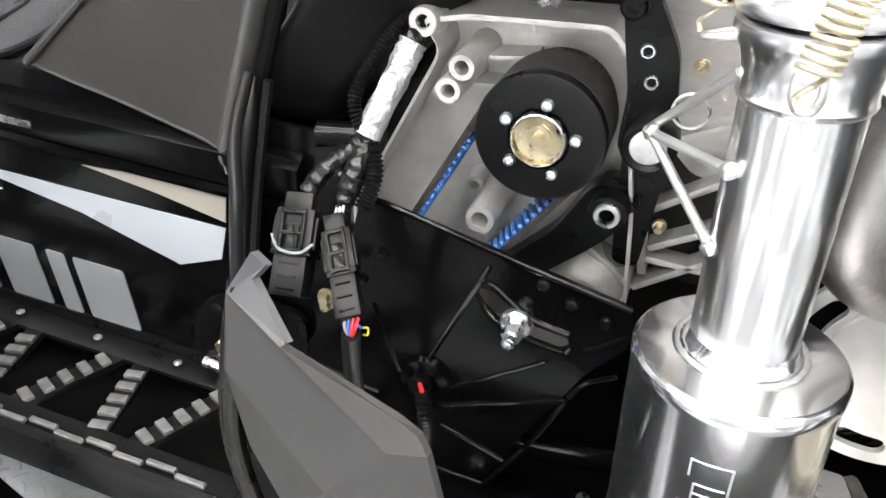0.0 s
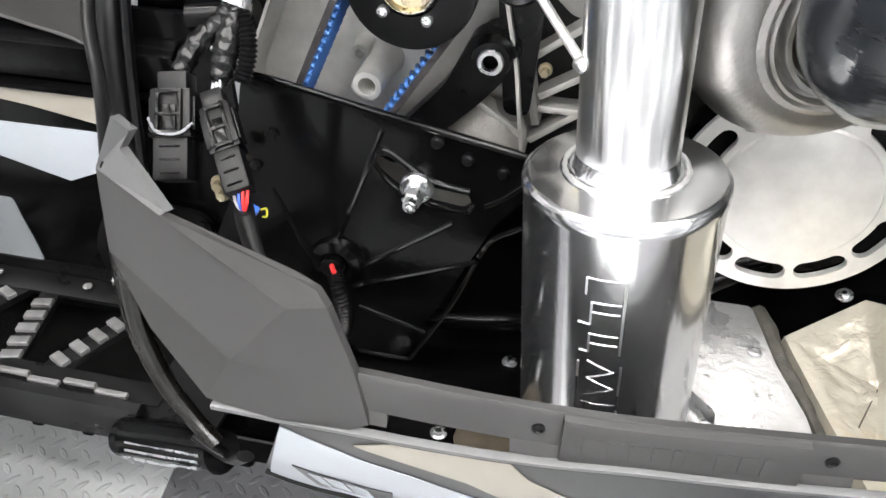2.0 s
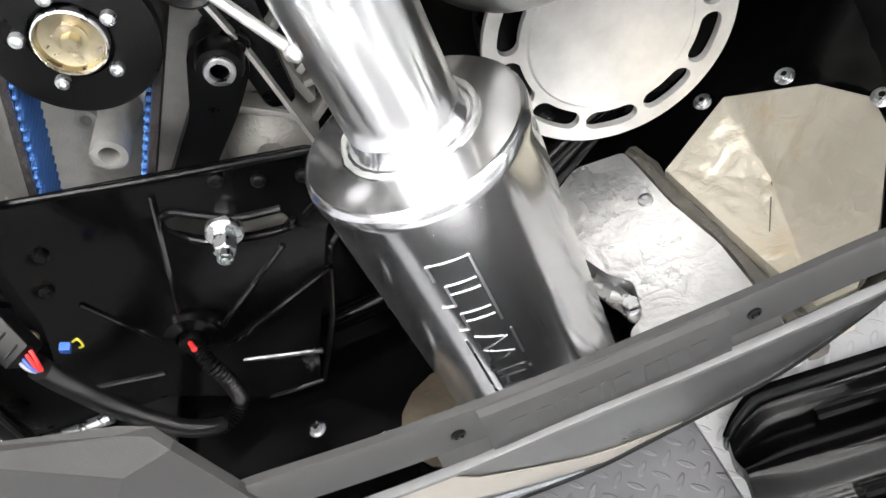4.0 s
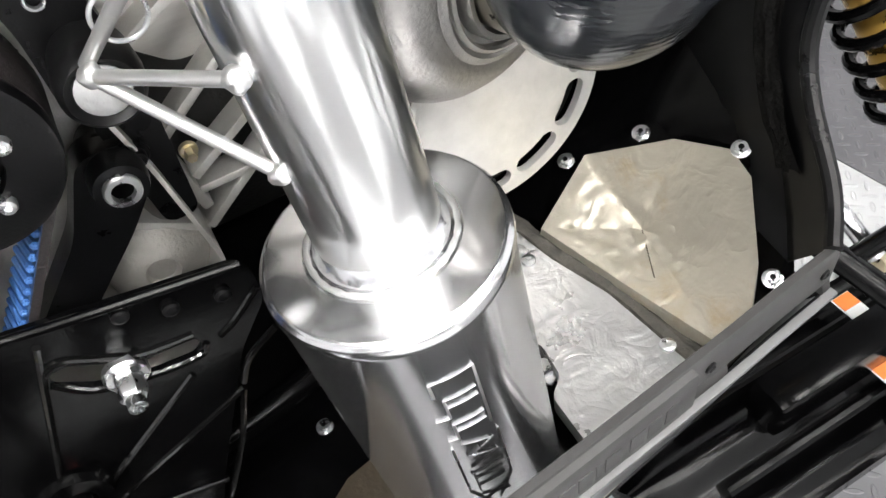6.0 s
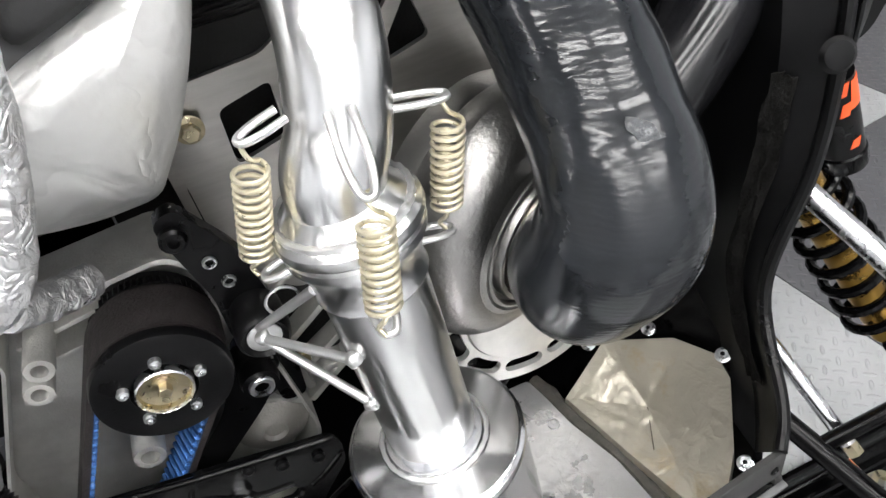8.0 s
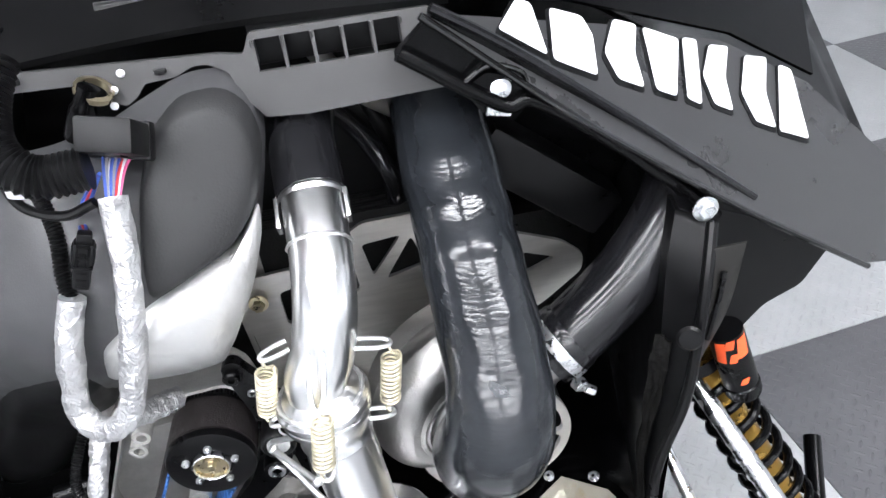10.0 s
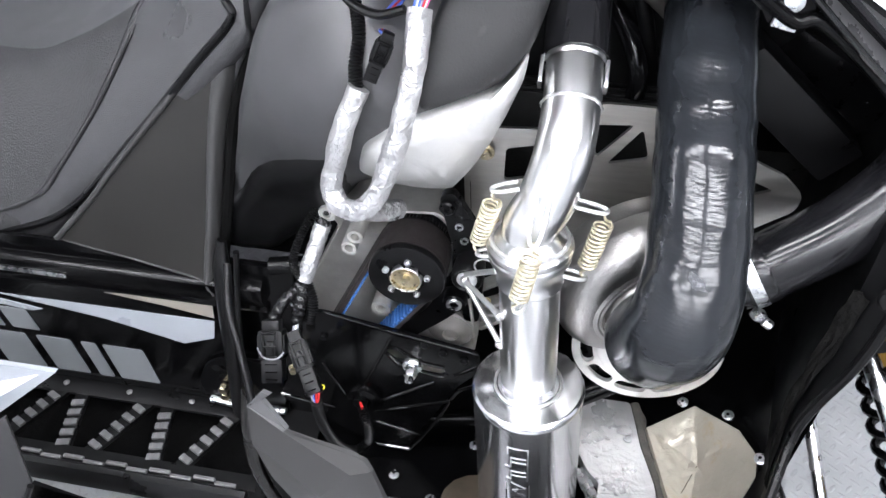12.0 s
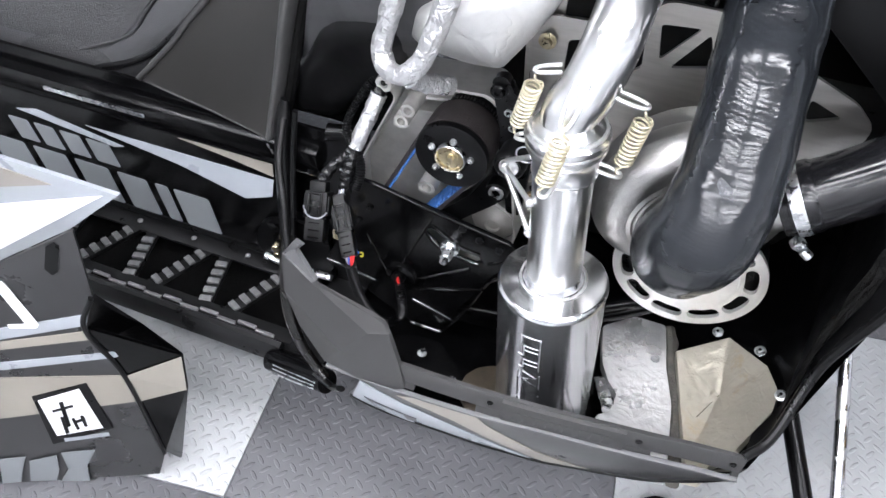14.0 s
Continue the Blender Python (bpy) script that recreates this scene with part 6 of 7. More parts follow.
part("tab", lathe([(0.0, 0.004), (0.010, 0.003), (0.013, 0), (0.0, -0.001)], (0.350, 0.315, 0.81), (-0.3, -0.8, 0.3), 24), M["blackplastic"], leg, "oval moulded tab")

FI = spline([V(0.336, 0.322, 0.60), V(0.358, 0.322, 0.735), V(0.368, 0.330, 0.815), V(0.382, 0.350, 0.885)], 6)
FO = spline([V(0.342, 0.330, 0.60), V(0.368, 0.333, 0.735), V(0.398, 0.338, 0.815), V(0.414, 0.350, 0.885)], 6)
part("outer_flange", sheet(lambda u, v: FI[int(round(u * (len(FI) - 1)))].lerp(FO[int(round(u * (len(FO) - 1)))], v), len(FI) - 1, 3, 0.004, (0.3, 0.6, 0)), M["brownplastic"], leg, "dark grey outer flange", angle=60)
part("flange_slot", tube([FI[k].lerp(FO[k], 0.45) + V(-0.001, -0.003, 0) for k in range(10, 17)], 0.003, 8, 2), M["blackpaint"], leg)
# black sheet added behind the shock for the deep shadow there
shade_outline = [(0.42, 0.88), (0.60, 0.76), (0.57, 0.70), (0.526, 0.678), (0.491, 0.632), (0.44, 0.615), (0.40, 0.70)]
part("shade_sheet", plate(rounded(shade_outline, 0.01), [], at_y(0.470), 0.006), M["blackplastic"], leg)

# ================= front suspension =================
shock = thing("front_shock", (0.46, 0.40, 0.35), "gold bodied shock absorber with a black coil spring", "shock absorber")
S0, S1 = V(0.405, 0.435, 0.69), V(0.55, 0.34, 0.40)
part("body", tube([S0, S1], 0.020, 24), M["shockgold"], shock, "gold anodised body")
sd, pts = S1 - S0, []
su = sd.normalized()
sp_, sq_ = su.orthogonal().normalized(), su.cross(su.orthogonal().normalized())
for k in range(9 * 20 + 1):
    a = 2 * math.pi * k / 20
    pts.append(S0 + sd * (0.12 + 0.85 * k / 180) + (sp_ * math.cos(a) + sq_ * math.sin(a)) * 0.033)
part("coil", sweep(bmesh.new(), pts, 0.0058, 10), M["blackgloss"], shock, "black coil spring")
RA, RB = V(0.427, 0.386, 0.738), V(0.456, 0.374, 0.645)
resv = part("reservoir", tube([RA, RB], 0.020, 24), M["blackpaint"], shock)
part("reservoir_cap", lathe([(0.0, 0.0), (0.0205, 0.0), (0.0215, 0.004), (0.0215, 0.016), (0.020, 0.018)], RB, RA - RB, 28), M["blackgloss"], resv)
ru = (RB - RA).normalized()
rf = (V(0, -1, 0) - ru * ru.dot(V(0, -1, 0))).normalized()
rs_ = ru.cross(rf)
for a0, a1, h0, h1 in ((-0.9, -0.2, 0.004, 0.030), (-0.1, 0.35, 0.002, 0.014), (0.45, 1.0, 0.004, 0.034), (-0.1, 0.3, 0.022, 0.034), (-0.3, 0.1, 0.062, 0.070)):
    part("label_shape", sheet(lambda u, v: RA + ru * (h0 + (h1 - h0) * v) + (rf * math.cos(a0 + (a1 - a0) * u + 0.2 * v) + rs_ * math.sin(a0 + (a1 - a0) * u + 0.2 * v)) * 0.0206, 6, 3, 0.0006, (0, 1, 0)), M["redmark"], resv, "orange-red label shape")
part("collar", lathe([(0.036, -0.008), (0.036, 0.008), (0.02, 0.008)], S0 + sd * 0.10, su, 30), M["blackpaint"], shock)
arms = thing("suspension_arm", (0.42, 0.3, 0.2), "black tubular front suspension arms with an upright spindle", "suspension arm")
part("upper_arm", tube([(0.395, 0.45, 0.665), (0.50, 0.14, 0.50)], 0.011, 16), M["chromerod"], arms, "bright aluminium upper arm")
part("lower_arm", tube([(0.335, 0.44, 0.43), (0.43, 0.20, 0.33), (0.47, 0.12, 0.28)], 0.012, 16), M["blackgloss"], arms)
part("lower_arm", tube([(0.62, 0.44, 0.43), (0.52, 0.20, 0.33), (0.48, 0.12, 0.28)], 0.012, 16), M["blackgloss"], arms)
part("cross_bar", tube([(0.40, 0.275, 0.365), (0.55, 0.275, 0.365)], 0.009, 14), M["blackgloss"], arms)
part("spindle", tube([(0.51, 0.14, 0.52), (0.50, 0.12, 0.30), (0.50, 0.20, 0.10)], 0.024, 18), M["blackgloss"], arms)
steer = part("steering_rod", tube([(0.399, 0.473, 0.484), (0.446, 0.275, 0.338)], 0.0085, 16), M["chromerod"], arms, "bright steel steering rod")
part("jam_nut", hexhead((0.446, 0.275, 0.338), (0.187, -0.79, -0.583), 0.0095, 0.014), M["gold"], steer, "yellow zinc jam nut")
part("rod_end", lathe([(0.011, -0.005), (0.019, -0.005), (0.019, 0.005), (0.011, 0.005)], (0.457, 0.230, 0.305), (0.3, -0.4, 0.85), 28, closed=True), M["gold"], steer, "yellow zinc rod end ring")
part("rod_ball", lathe([(0, -0.007), (0.006, -0.007), (0.0105, 0), (0.006, 0.007), (0, 0.007)], (0.457, 0.230, 0.305), (0.3, -0.4, 0.85), 24), M["zinc"], steer)
ski = thing("ski", (0.7, 0.3, 0.0), "black plastic snowmobile ski lying on the floor with warning stickers", "ski")
def ski_fn(u, v):
    x = 0.21 + 1.0 * u
    half = 0.105 * min(1.0, (u * 14 + 0.25)) ** 0.4
    y = 0.295 + half * (2 * v - 1)
    w = 2 * v - 1
    z = 0.030 + 0.028 * math.exp(-(w / 0.28) ** 2) + 0.016 * math.exp(-((abs(w) - 0.72) / 0.12) ** 2) + 0.25 * max(0, u - 0.72) ** 1.5
    return V(x, y, z)
part("body", sheet(ski_fn, 60, 40, 0.028), M["blackgloss"], ski, angle=60)
for s in (-1, 1):
    part("rib", tube([ski_fn(0.10 + 0.1 * k, 0.5 + s * 0.22) + V(0, 0, 0.006) for k in range(6)], 0.009, 10), M["blackgloss"], ski)
part("saddle", box(0.22, 0.05, 0.07, pose(0.50, 0.29, 0.085), 0.012), M["blackgloss"], ski)
part("ski_bolt", hexhead((0.62, 0.262, 0.09), (0, -1, 0.2), 0.012, 0.014), M["zinc"], ski)
for x, y, z in ((0.585, 0.333, 0.081), (0.555, 0.245, 0.068)):
    sticker = part("sticker", box(0.028, 0.05, 0.002, pose(x, y, z, 0, 0, 0), 0.0004, seg=1), M["white"], ski, "white warning sticker")
    part("sticker_head", box(0.026, 0.02, 0.002, pose(x, y + 0.014, z + 0.0012, 0, 0, 0), 0.0004, seg=1), M["orange"], sticker, "orange sticker band")

# ================= wiring =================
harness = thing("wiring_harness", (-0.2, 0.33, 0.75), "silver-taped wiring harness looped beside the tank", "wiring harness")
def wrapped(line, r, seed):
    """Tape wound round a loom: overlapping turns with small steps and dents."""
    return tube(line, lambda q: r * (1 + 0.05 * ((q * 26 + seed) % 1.0) + 0.04 * math.sin(q * 31 + seed)), 18, 22, True, 0.16)
part("taped_loom", wrapped([(-0.113, 0.345, 1.051), (-0.113, 0.319, 1.010), (-0.122, 0.299, 0.961), (-0.134, 0.289, 0.918), (-0.148, 0.285, 0.886), (-0.163, 0.285, 0.871), (-0.184, 0.295, 0.866), (-0.195, 0.305, 0.879), (-0.189, 0.309, 0.912), (-0.178, 0.314, 0.950), (-0.166, 0.325, 0.981)], 0.0103, 0.3), M["tape"], harness, "silver tape wrap")
part("taped_lower", wrapped([(-0.244, 0.395, 0.752), (-0.247, 0.390, 0.742), (-0.254, 0.380, 0.722), (-0.265, 0.362, 0.687)], 0.0098, 0.7), M["tape"], harness, "silver tape wrap")
part("upper_sheath", tube([(-0.245, 0.394, 0.749), (-0.244, 0.412, 0.768), (-0.238, 0.436, 0.792), (-0.205, 0.452, 0.806), (-0.160, 0.455, 0.806)], lambda q: 0.0085 + 0.0006 * math.sin(q * 37), 14, 12, True, 0.12), M["blackwrap"], harness, "crinkled black wrap")
part("foil_stub", wrapped([(-0.174, 0.325, 0.840), (-0.163, 0.350, 0.819), (-0.145, 0.375, 0.805)], 0.011, 0.1), M["tape"], harness, "silver tape wrap")
part("sheath", tube([(-0.265, 0.362, 0.688), (-0.274, 0.354, 0.676), (-0.288, 0.341, 0.664), (-0.298, 0.330, 0.647)], lambda q: 0.0075 + 0.0005 * math.sin(q * 40), 14, 14, True, 0.10), M["blackwrap"], harness, "crinkled black wrap")
part("sheath", tube([(-0.264, 0.362, 0.688), (-0.266, 0.350, 0.670), (-0.268, 0.340, 0.655), (-0.271, 0.330, 0.640)], lambda q: 0.0065 + 0.003 * math.sin(q * 3.1) + 0.0005 * math.sin(q * 37), 14, 14, True, 0.10), M["blackwrap"], harness, "crinkled black wrap")
part("sheath", corrugated([(-0.262, 0.362, 0.684), (-0.254, 0.352, 0.668), (-0.253, 0.345, 0.655), (-0.257, 0.338, 0.640)], 0.0062), M["blackplastic"], harness, "corrugated branch")
part("zip_tie", lathe([(0.0092, -0.001), (0.0100, -0.001), (0.0100, 0.001), (0.0092, 0.001)], (-0.270, 0.345, 0.658), (0.1, 0.7, 0.8), 20, closed=True), M["grey"], harness, "pale cable tie")
part("side_conduit", corrugated([(-0.232, 0.415, 0.785), (-0.256, 0.402, 0.762), (-0.270, 0.382, 0.738), (-0.277, 0.366, 0.712), (-0.268, 0.360, 0.690)], 0.0050), M["blackplastic"], harness)

def connector(nm, low, top, w, h, label):
    """A sealed two-part plug: a shell with a framed latch, and a stepped socket half."""
    low, top = Vector(low), Vector(top)
    z = (top - low).normalized()
    l = (top - low).length
    x = V(1, 0.15, 0.1)
    x = (x - z * x.dot(z)).normalized()
    f = Matrix.Translation((low + top) / 2) @ Matrix((x, z.cross(x), z)).transposed().to_4x4()
    c = thing(nm, low, label, "connector")
    s = -1 if (f.to_3x3() @ V(0, -1, 0)).y < 0 else 1
    part("socket_half", box(w * 0.86, h * 0.9, l * 0.42, f @ pose(0, 0, -l * 0.27), 0.002), M["blackplastic"], c)
    part("shoulder", box(w * 1.02, h * 1.02, l * 0.05, f @ pose(0, 0, -l * 0.08), 0.001), M["blackgloss"], c)
    shell = part("shell", box(w, h, l * 0.40, f @ pose(0, 0, l * 0.14), 0.0025), M["blackplastic"], c)
    part("rear_neck", box(w * 0.72, h * 0.75, l * 0.20, f @ pose(0, 0, l * 0.40), 0.002), M["blackplastic"], c)
    for k in (-1, 1):
        part("latch_rail", box(w * 0.10, h * 0.16, l * 0.42, f @ pose(k * w * 0.27, s * h * 0.55, l * 0.12), 0.0006), M["blackgloss"], shell)
        part("side_rib", box(w * 0.07, h * 0.7, l * 0.30, f @ pose(k * w * 0.53, 0, l * 0.12), 0.0006), M["blackplastic"], c)
    for q in (-0.06, 0.10, 0.30):
        part("latch_bar", box(w * 0.62, h * 0.15, l * 0.035, f @ pose(0, s * h * 0.56, l * q), 0.0006), M["blackgloss"], shell)
    part("latch", box(w * 0.34, h * 0.14, l * 0.26, f @ pose(0, s * h * 0.50, l * 0.06), 0.0008), M["blackgloss"], shell)
    for q in (-0.18, -0.30, -0.42):
        part("grip_rib", box(w * 0.5, h * 0.08, l * 0.02, f @ pose(0, s * h * 0.46, l * q), 0.0004, seg=1), M["blackgloss"], c)
    return c
ca = connector("wire_connector", (-0.231, 0.264, 0.594), (-0.272, 0.322, 0.637), 0.022, 0.017, "black sealed wire connector with a framed latch hanging from the loom")
cb = connector("wire_connector", (-0.289, 0.280, 0.585), (-0.300, 0.328, 0.646), 0.030, 0.024, "chunky black wire connector with white tape beside the fairing")
part("tape_ring", tube([V(-0.312, 0.299, 0.624), V(-0.300, 0.288, 0.621), V(-0.284, 0.288, 0.622), V(-0.277, 0.297, 0.626)], 0.0011, 8, 6, True, 0.3), M["grey"], cb, "white tape tie")
for k, c in enumerate(("grey", "blue", "red", "red")):
    part("tail_wire", tube([V(-0.237 + 0.0034 * k, 0.266, 0.598), V(-0.235 + 0.0026 * k, 0.262, 0.589), V(-0.231, 0.263, 0.580)], 0.0012, 8), M[c], ca)
for k, c in enumerate(("grey", "white", "grey")):
    part("entry_wire", tube([V(-0.272 + 0.003 * k, 0.322, 0.638), V(-0.272 + 0.002 * k, 0.330, 0.648), V(-0.270, 0.340, 0.658)], 0.0011, 8), M[c], ca)
part("terminal", box(0.007, 0.006, 0.008, pose(-0.250, 0.312, 0.546, 20, 30), 0.001), M["blueplug"], harness, "blue plug")
part("terminal_tip", tube([(-0.246, 0.316, 0.545), (-0.241, 0.315, 0.547), (-0.241, 0.314, 0.541), (-0.245, 0.315, 0.539)], 0.0009, 8), M["yellow"], harness, "yellow terminal")
for p in ((-0.285, 0.33, 0.555), (-0.292, 0.345, 0.535)):
    bolt(p, (0.2, -1, 0.1), 0.0045, 0.010, M["gold"], "brass_nut", "small brass nut behind the connectors", "nut")
ecu = thing("control_plug", (-0.097, 0.397, 1.071), "black multi-pin control plug with coloured wires", "plug")
PM = Matrix.Translation((-0.102, 0.365, 1.089)) @ Matrix((V(0.985, 0.0, -0.10).normalized(), V(0.0, 0.83, 0.56).normalized(), V(0.10, -0.55, 0.82).normalized())).transposed().to_4x4() @ pose(0, 0, 0, 25, 0, -8)
part("plug_body", box(0.040, 0.026, 0.050, PM @ pose(0.003, 0, 0.010), 0.003), M["blackplastic"], ecu)
plug_lid = part("plug_lid", box(0.047, 0.030, 0.016, PM @ pose(0, 0, -0.020), 0.002), M["blackplastic"], ecu)
part("lid_panel", box(0.032, 0.002, 0.008, PM @ pose(0, -0.0135, -0.020), 0.0006), M["blackgloss"], plug_lid)
part("latch", box(0.012, 0.004, 0.020, PM @ pose(0.004, -0.013, 0.008), 0.001), M["blackgloss"], ecu)
for k in range(9):
    col = ("blue", "grey", "white", "blue", "grey", "blue", "red", "white", "pink")[k]
    top = PM @ V(-0.016 + 0.004 * k, 0.003 * (k % 2), -0.028)
    part("wire", tube([top, top.lerp(V(-0.114, 0.345, 1.051), 0.5) + V(0.0, -0.006 + 0.002 * (k % 3), 0.004), V(-0.120 + 0.001 * k, 0.347, 1.042)], 0.0012, 8), M[col], ecu)
for k, col in enumerate(("blue", "red", "blue")):
    part("side_wire", tube([V(-0.119, 0.357, 1.066), V(-0.148, 0.375, 1.034 - 0.004 * k), V(-0.150 - 0.002 * k, 0.366, 1.018), V(-0.137, 0.329, 1.033)], 0.0016, 8), M[col], ecu)
duct = thing("corrugated_conduit", (-0.135, 0.362, 1.093), "fat black corrugated conduit behind the plug", "conduit")
part("conduit", corrugated([(-0.173, 0.402, 1.148), (-0.180, 0.379, 1.129), (-0.181, 0.359, 1.112), (-0.176, 0.347, 1.098), (-0.166, 0.341, 1.087), (-0.150, 0.340, 1.079), (-0.120, 0.344, 1.079)], 0.0155, 0.0048, 18, 0.08), M["blackplastic"], duct)
part("thin_conduit", corrugated([(-0.194, 0.397, 1.045), (-0.183, 0.388, 1.037), (-0.173, 0.362, 1.015), (-0.173, 0.342, 0.992), (-0.169, 0.327, 0.976)], 0.0058), M["blackplastic"], duct)
part("white_clip", box(0.014, 0.008, 0.012, pose(-0.173, 0.340, 1.072, 20, 15), 0.003), M["white"], duct, "white clip")
part("cable", tube([(-0.186, 0.352, 1.085), (-0.179, 0.348, 1.055), (-0.151, 0.342, 1.044), (-0.125, 0.342, 1.051)], 0.004, 10), M["blackplastic"], duct)

inner = thing("inner_plug", (-0.146, 0.437, 1.068), "black round plug with a brass ring in the dash cavity", "plug")
part("barrel", lathe([(0.0, 0.0), (0.009, 0.0), (0.011, 0.004), (0.011, 0.03), (0.009, 0.034), (0.009, 0.05), (0, 0.05)], (-0.159, 0.442, 1.058), (0.5, 0.05, 0.8), 20), M["blackgloss"], inner)
part("ring", lathe([(0.012, 0), (0.016, 0.001), (0.016, 0.006), (0.012, 0.007)], (-0.134, 0.452, 1.091), (0.5, -0.2, 0.8), 24, closed=True), M["gold"], inner)
connector("small_plug", (-0.155, 0.323, 0.990), (-0.136, 0.329, 1.035), 0.015, 0.012, "small black two-wire plug on the loom")

# ================= spare body panel standing on the floor =================
sp = thing("spare_body_panel", (-0.6, 0.05, 0.2), "removed black side panel with tan and silver bands, on the floor", "body panel")
def quad(nm, pts, material, label="", thick=0.004, lift=0.0, own=None):
    pts = [Vector(p) for p in pts]
    nrm = (pts[1] - pts[0]).cross(pts[2] - pts[0]).normalized()
    if nrm.y > 0:
        nrm = -nrm
    q = bmesh.new()
    q.faces.new([q.verts.new(p + nrm * lift) for p in pts])
    got = bmesh.ops.extrude_face_region(q, geom=q.faces[:])
    bmesh.ops.translate(q, vec=-nrm * thick, verts=[g for g in got["geom"] if isinstance(g, bmesh.types.BMVert)])
    return part(nm, q, material, own or sp, label)
FRONT =  [(-0.721, 0.075, 0.572), (-0.647, 0.108, 0.569), (-0.553, 0.154, 0.622), (-0.562, 0.143, 0.5), (-0.587, 0.129, 0.432), (-0.563, 0.134, 0.32), (-0.554, 0.127, 0.094), (-0.578, 0.112, 0.019), (-0.846, -0.009, 0.005), (-0.942, -0.051, 0.033)]
quad("front_face", FRONT, M["greydecal"])
SIDE =  [(-0.562, 0.143, 0.5), (-0.582, 0.205, 0.347), (-0.506, 0.194, 0.321), (-0.504, 0.178, 0.252), (-0.569, 0.157, 0.003), (-0.554, 0.127, 0.094), (-0.563, 0.134, 0.32), (-0.587, 0.129, 0.432)]
side_bm = bmesh.new()
sv = [side_bm.verts.new(p) for p in SIDE]
for i, j, k in ((0, 1, 7), (1, 2, 7), (2, 6, 7), (2, 3, 6), (3, 5, 6), (3, 4, 5)):
    side_bm.faces.new((sv[i], sv[j], sv[k]))
got = bmesh.ops.extrude_face_region(side_bm, geom=side_bm.faces[:])
bmesh.ops.translate(side_bm, vec=(0.0, 0.005, 0.0), verts=[g for g in got["geom"] if isinstance(g, bmesh.types.BMVert)])
part("turned_face", side_bm, M["blackgloss"], sp)
quad("silver_band", [(-0.785, 0.039, 0.417), (-0.693, 0.081, 0.44), (-0.577, 0.135, 0.465), (-0.584, 0.13, 0.442), (-0.702, 0.076, 0.415), (-0.795, 0.033, 0.392)], M["silver"], "silver band", 0.0012, 0.0016)
quad("tan_band", [(-0.796, 0.033, 0.389), (-0.704, 0.075, 0.41), (-0.585, 0.13, 0.428), (-0.585, 0.128, 0.41), (-0.71, 0.071, 0.392), (-0.804, 0.028, 0.371)], M["tan"], "tan band", 0.0012, 0.0016)
quad("silver_line", [(-0.818, 0.02, 0.335), (-0.72, 0.065, 0.362), (-0.577, 0.13, 0.378), (-0.577, 0.13, 0.364), (-0.727, 0.061, 0.343), (-0.828, 0.014, 0.312)], M["silver"], "silver line", 0.0012, 0.0016)
quad("tan_block", [(-0.833, 0.011, 0.299), (-0.734, 0.057, 0.325), (-0.565, 0.133, 0.321), (-0.562, 0.131, 0.251), (-0.773, 0.034, 0.214), (-0.878, -0.014, 0.189)], M["tan"], "tan band", 0.0012, 0.0016)
def turned(nm, a, b, material, label):
    """A band over the turned side, between two shares of its length."""
    p = [Vector(SIDE[7]).lerp(Vector(SIDE[6]), a), Vector(SIDE[7]).lerp(Vector(SIDE[6]), b), Vector(SIDE[1]).lerp(Vector(SIDE[2]), b), Vector(SIDE[1]).lerp(Vector(SIDE[2]), a)]
    quad(nm, p, material, label, 0.0012, 0.003)
turned("tan_band", -0.02, 0.16, M["tan"], "tan band")
turned("silver_line", 0.48, 0.60, M["silver"], "silver line")
quad("tan_band", [Vector(SIDE[6]), Vector(SIDE[6]).lerp(Vector(SIDE[5]), 0.30), Vector(SIDE[3]), Vector(SIDE[2])], M["tan"], "tan band", 0.0012, 0.003)
part("edge_bead", tube([Vector(SIDE[i]) + V(0, -0.003, 0) for i in (0, 7, 6, 5)], 0.004, 8), M["blackplastic"], sp)
quad("sticker_border", [(-0.703, 0.069, 0.275), (-0.62, 0.108, 0.306), (-0.614, 0.104, 0.178), (-0.713, 0.057, 0.136)], M["blackpaint"], "dark sticker border", 0.0012, 0.003)
sq = quad("sticker", [(-0.697, 0.071, 0.265), (-0.633, 0.101, 0.293), (-0.627, 0.098, 0.183), (-0.7, 0.065, 0.162)], M["white"], "white square sticker", 0.0012, 0.0044)
quad("mark_bar", [(-0.669, 0.083, 0.26), (-0.663, 0.086, 0.263), (-0.671, 0.079, 0.193), (-0.676, 0.076, 0.191)], M["blackpaint"], "", 0.0012, 0.0058, sq)
quad("mark_bar", [(-0.684, 0.075, 0.24), (-0.652, 0.09, 0.254), (-0.653, 0.09, 0.247), (-0.685, 0.075, 0.234)], M["blackpaint"], "", 0.0012, 0.0058, sq)
quad("mark_bar", [(-0.679, 0.077, 0.218), (-0.674, 0.079, 0.219), (-0.678, 0.075, 0.173), (-0.684, 0.072, 0.17)], M["blackpaint"], "", 0.0012, 0.0058, sq)
quad("mark_bar", [(-0.664, 0.083, 0.214), (-0.66, 0.085, 0.215), (-0.66, 0.083, 0.184), (-0.665, 0.081, 0.181)], M["blackpaint"], "", 0.0012, 0.0058, sq)
quad("mark_bar", [(-0.65, 0.09, 0.221), (-0.645, 0.092, 0.222), (-0.647, 0.09, 0.191), (-0.652, 0.088, 0.188)], M["blackpaint"], "", 0.0012, 0.0058, sq)
quad("mark_bar", [(-0.664, 0.083, 0.205), (-0.645, 0.092, 0.215), (-0.645, 0.091, 0.209), (-0.664, 0.082, 0.198)], M["blackpaint"], "", 0.0012, 0.0058, sq)
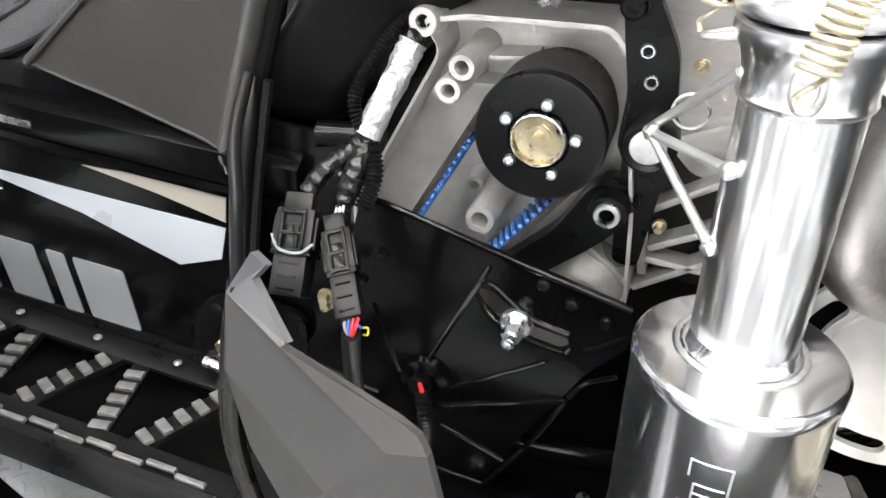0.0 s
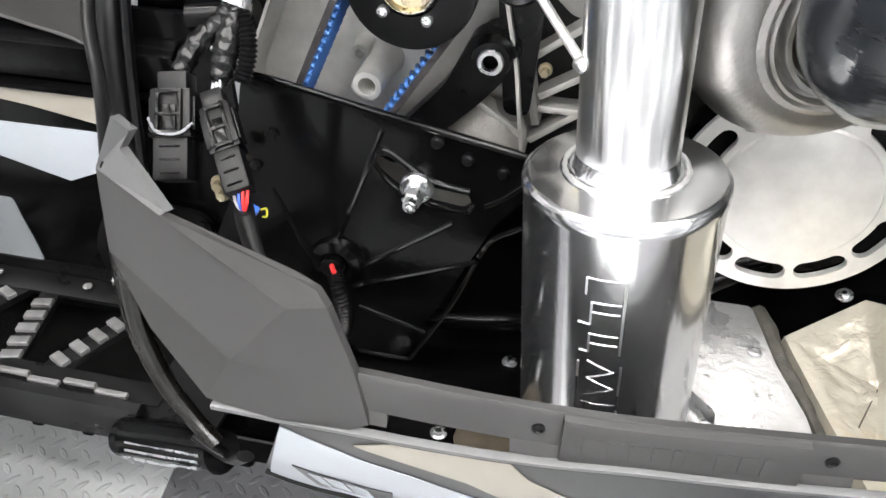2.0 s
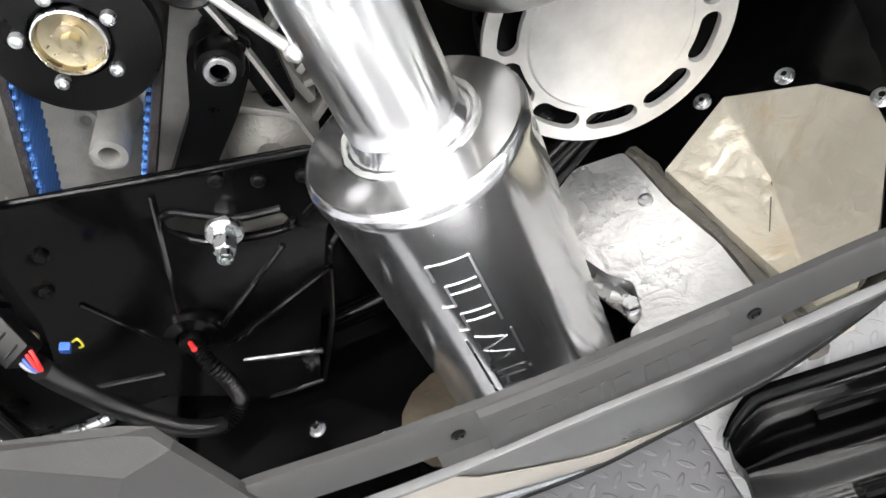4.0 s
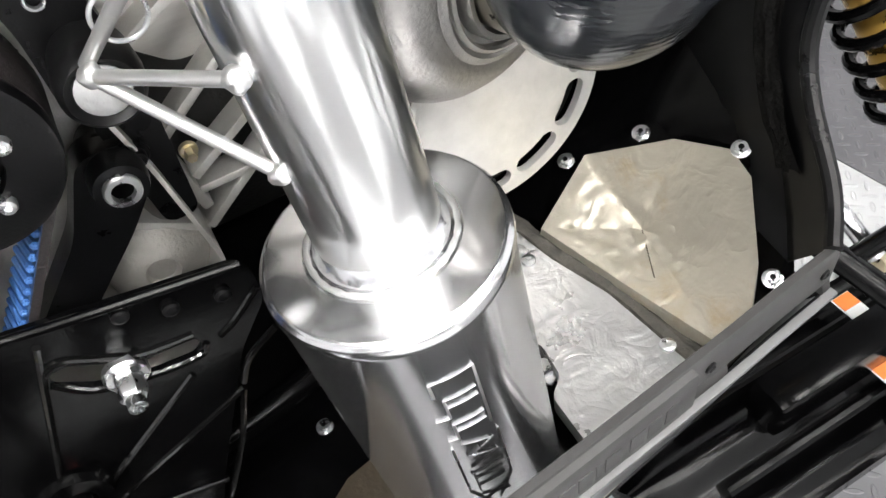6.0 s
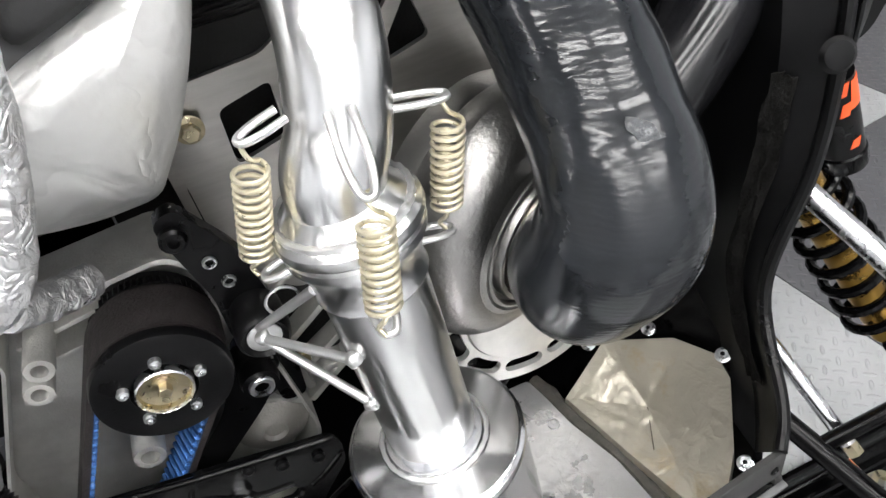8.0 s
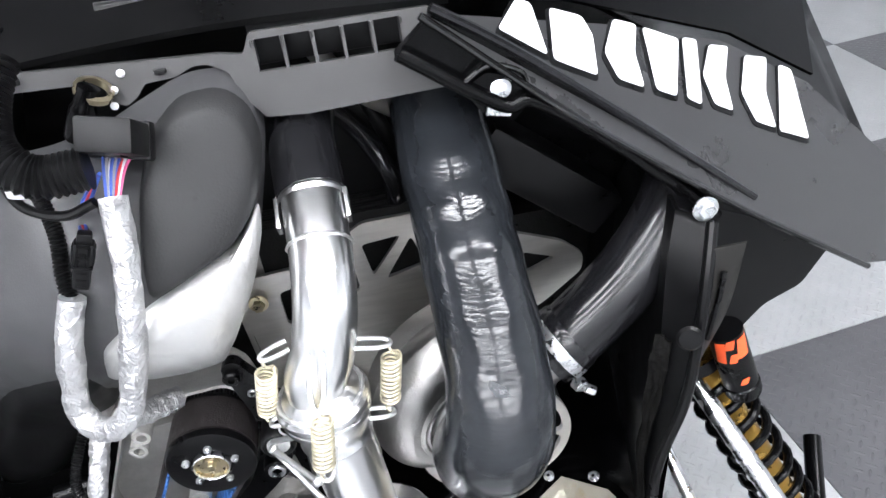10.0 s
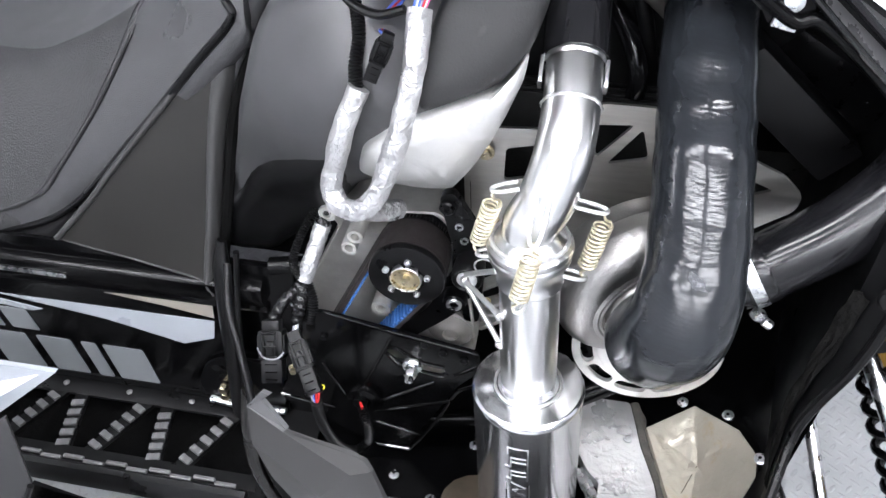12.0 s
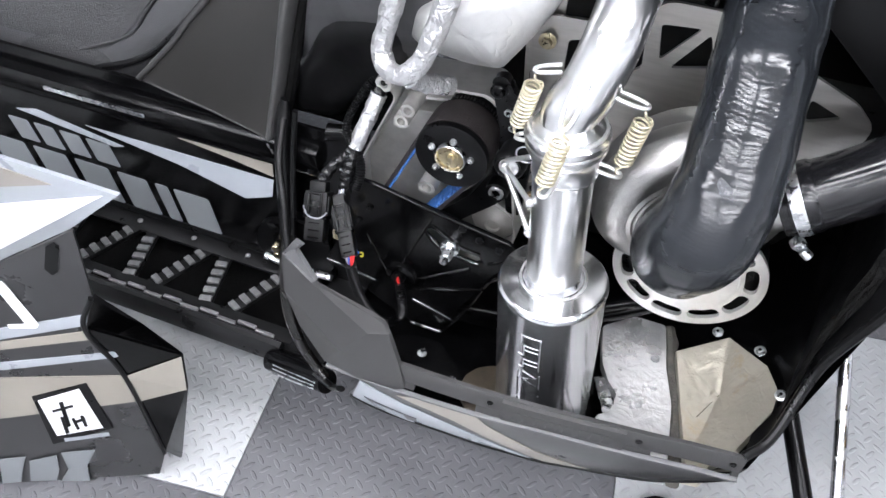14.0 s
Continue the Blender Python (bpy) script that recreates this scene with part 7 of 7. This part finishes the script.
quad("caption_bar", [(-0.692, 0.067, 0.153), (-0.624, 0.099, 0.165), (-0.624, 0.098, 0.156), (-0.694, 0.066, 0.142)], M["silver"], "pale caption bar", 0.0012, 0.003)
quad("logo_shape", [(-0.806, 0.013, 0.096), (-0.766, 0.032, 0.099), (-0.786, 0.020, 0.050), (-0.797, 0.013, 0.017), (-0.829, -0.001, 0.012)], M["logogrey"], "pale logo shape", 0.0012, 0.0044)
quad("logo_shape", [(-0.764, 0.032, 0.085), (-0.718, 0.053, 0.101), (-0.726, 0.046, 0.055), (-0.743, 0.038, 0.015), (-0.783, 0.020, 0.017)], M["logogrey"], "pale logo shape", 0.0012, 0.0044)
quad("logo_shape", [(-0.709, 0.058, 0.109), (-0.656, 0.082, 0.114), (-0.680, 0.068, 0.066), (-0.690, 0.061, 0.010), (-0.736, 0.041, 0.012), (-0.712, 0.053, 0.056)], M["logogrey"], "pale logo shape", 0.0012, 0.0044)
quad("white_outline", [(-0.658, 0.102, 0.538), (-0.655, 0.103, 0.532), (-0.641, 0.105, 0.447), (-0.646, 0.103, 0.439), (-0.679, 0.088, 0.441), (-0.679, 0.088, 0.449), (-0.656, 0.098, 0.45), (-0.667, 0.097, 0.514)], M["white"], "white outline stripe", 0.0012, 0.003)
quad("hand_hole", [(-0.589, 0.136, 0.597), (-0.579, 0.141, 0.603), (-0.574, 0.143, 0.596), (-0.588, 0.134, 0.551), (-0.597, 0.13, 0.544), (-0.602, 0.128, 0.557)], M["blackpaint"], "dark slot", 0.0012, 0.0016)
quad("upper_fin", [(-0.78, 0.19, 0.667), (-0.67, 0.19, 0.67), (-0.497, 0.19, 0.669), (-0.608, 0.19, 0.568), (-0.812, 0.19, 0.412), (-1.09, 0.19, 0.197)], M["silver"], "silver grey upper fin", 0.006)
quad("white_flash", [(-0.895, 0.19, 0.492), (-0.724, 0.19, 0.571), (-0.521, 0.19, 0.661), (-0.641, 0.19, 0.566), (-0.793, 0.19, 0.446), (-1.044, 0.19, 0.267)], M["white"], "white flash", 0.0012, 0.0016)
quad("grey_flash", [(-0.82, 0.19, 0.606), (-0.679, 0.19, 0.653), (-0.601, 0.19, 0.651), (-0.702, 0.19, 0.611), (-0.865, 0.19, 0.537)], M["tan"], "brownish flash", 0.0012, 0.0016)

# ================= background of the workshop =================
stool = thing("workshop_stool", (1.18, 1.85, 0.0), "round stool with white tube legs standing on the floor", "stool")
part("seat", lathe([(0, 0.0), (0.16, 0.0), (0.175, 0.012), (0.175, 0.035), (0.16, 0.045), (0, 0.05)], (1.18, 1.85, 0.60), (0, 0, 1), 40), M["seatdark"], stool, "dark padded seat")
for k in range(4):
    a = math.pi / 4 + k * math.pi / 2
    part("leg", tube([(1.18 + 0.12 * math.cos(a), 1.85 + 0.12 * math.sin(a), 0.60), (1.18 + 0.21 * math.cos(a), 1.85 + 0.21 * math.sin(a), 0.0)], 0.012, 12), M["white"], stool)
part("foot_ring", lathe([(0.172, -0.008), (0.188, -0.008), (0.188, 0.008), (0.172, 0.008)], (1.18, 1.85, 0.22), (0, 0, 1), 40, closed=True), M["white"], stool)
lift_post = thing("support_post", (-1.26, 1.90, 0.0), "blue-grey painted steel post standing on the floor", "post")
part("shaft", box(0.10, 0.10, 2.95, pose(-1.26, 1.90, 1.485), 0.006), M["postpaint"], lift_post)
part("base_plate", box(0.24, 0.24, 0.012, pose(-1.26, 1.90, 0.006), 0.002), M["postpaint"], lift_post)
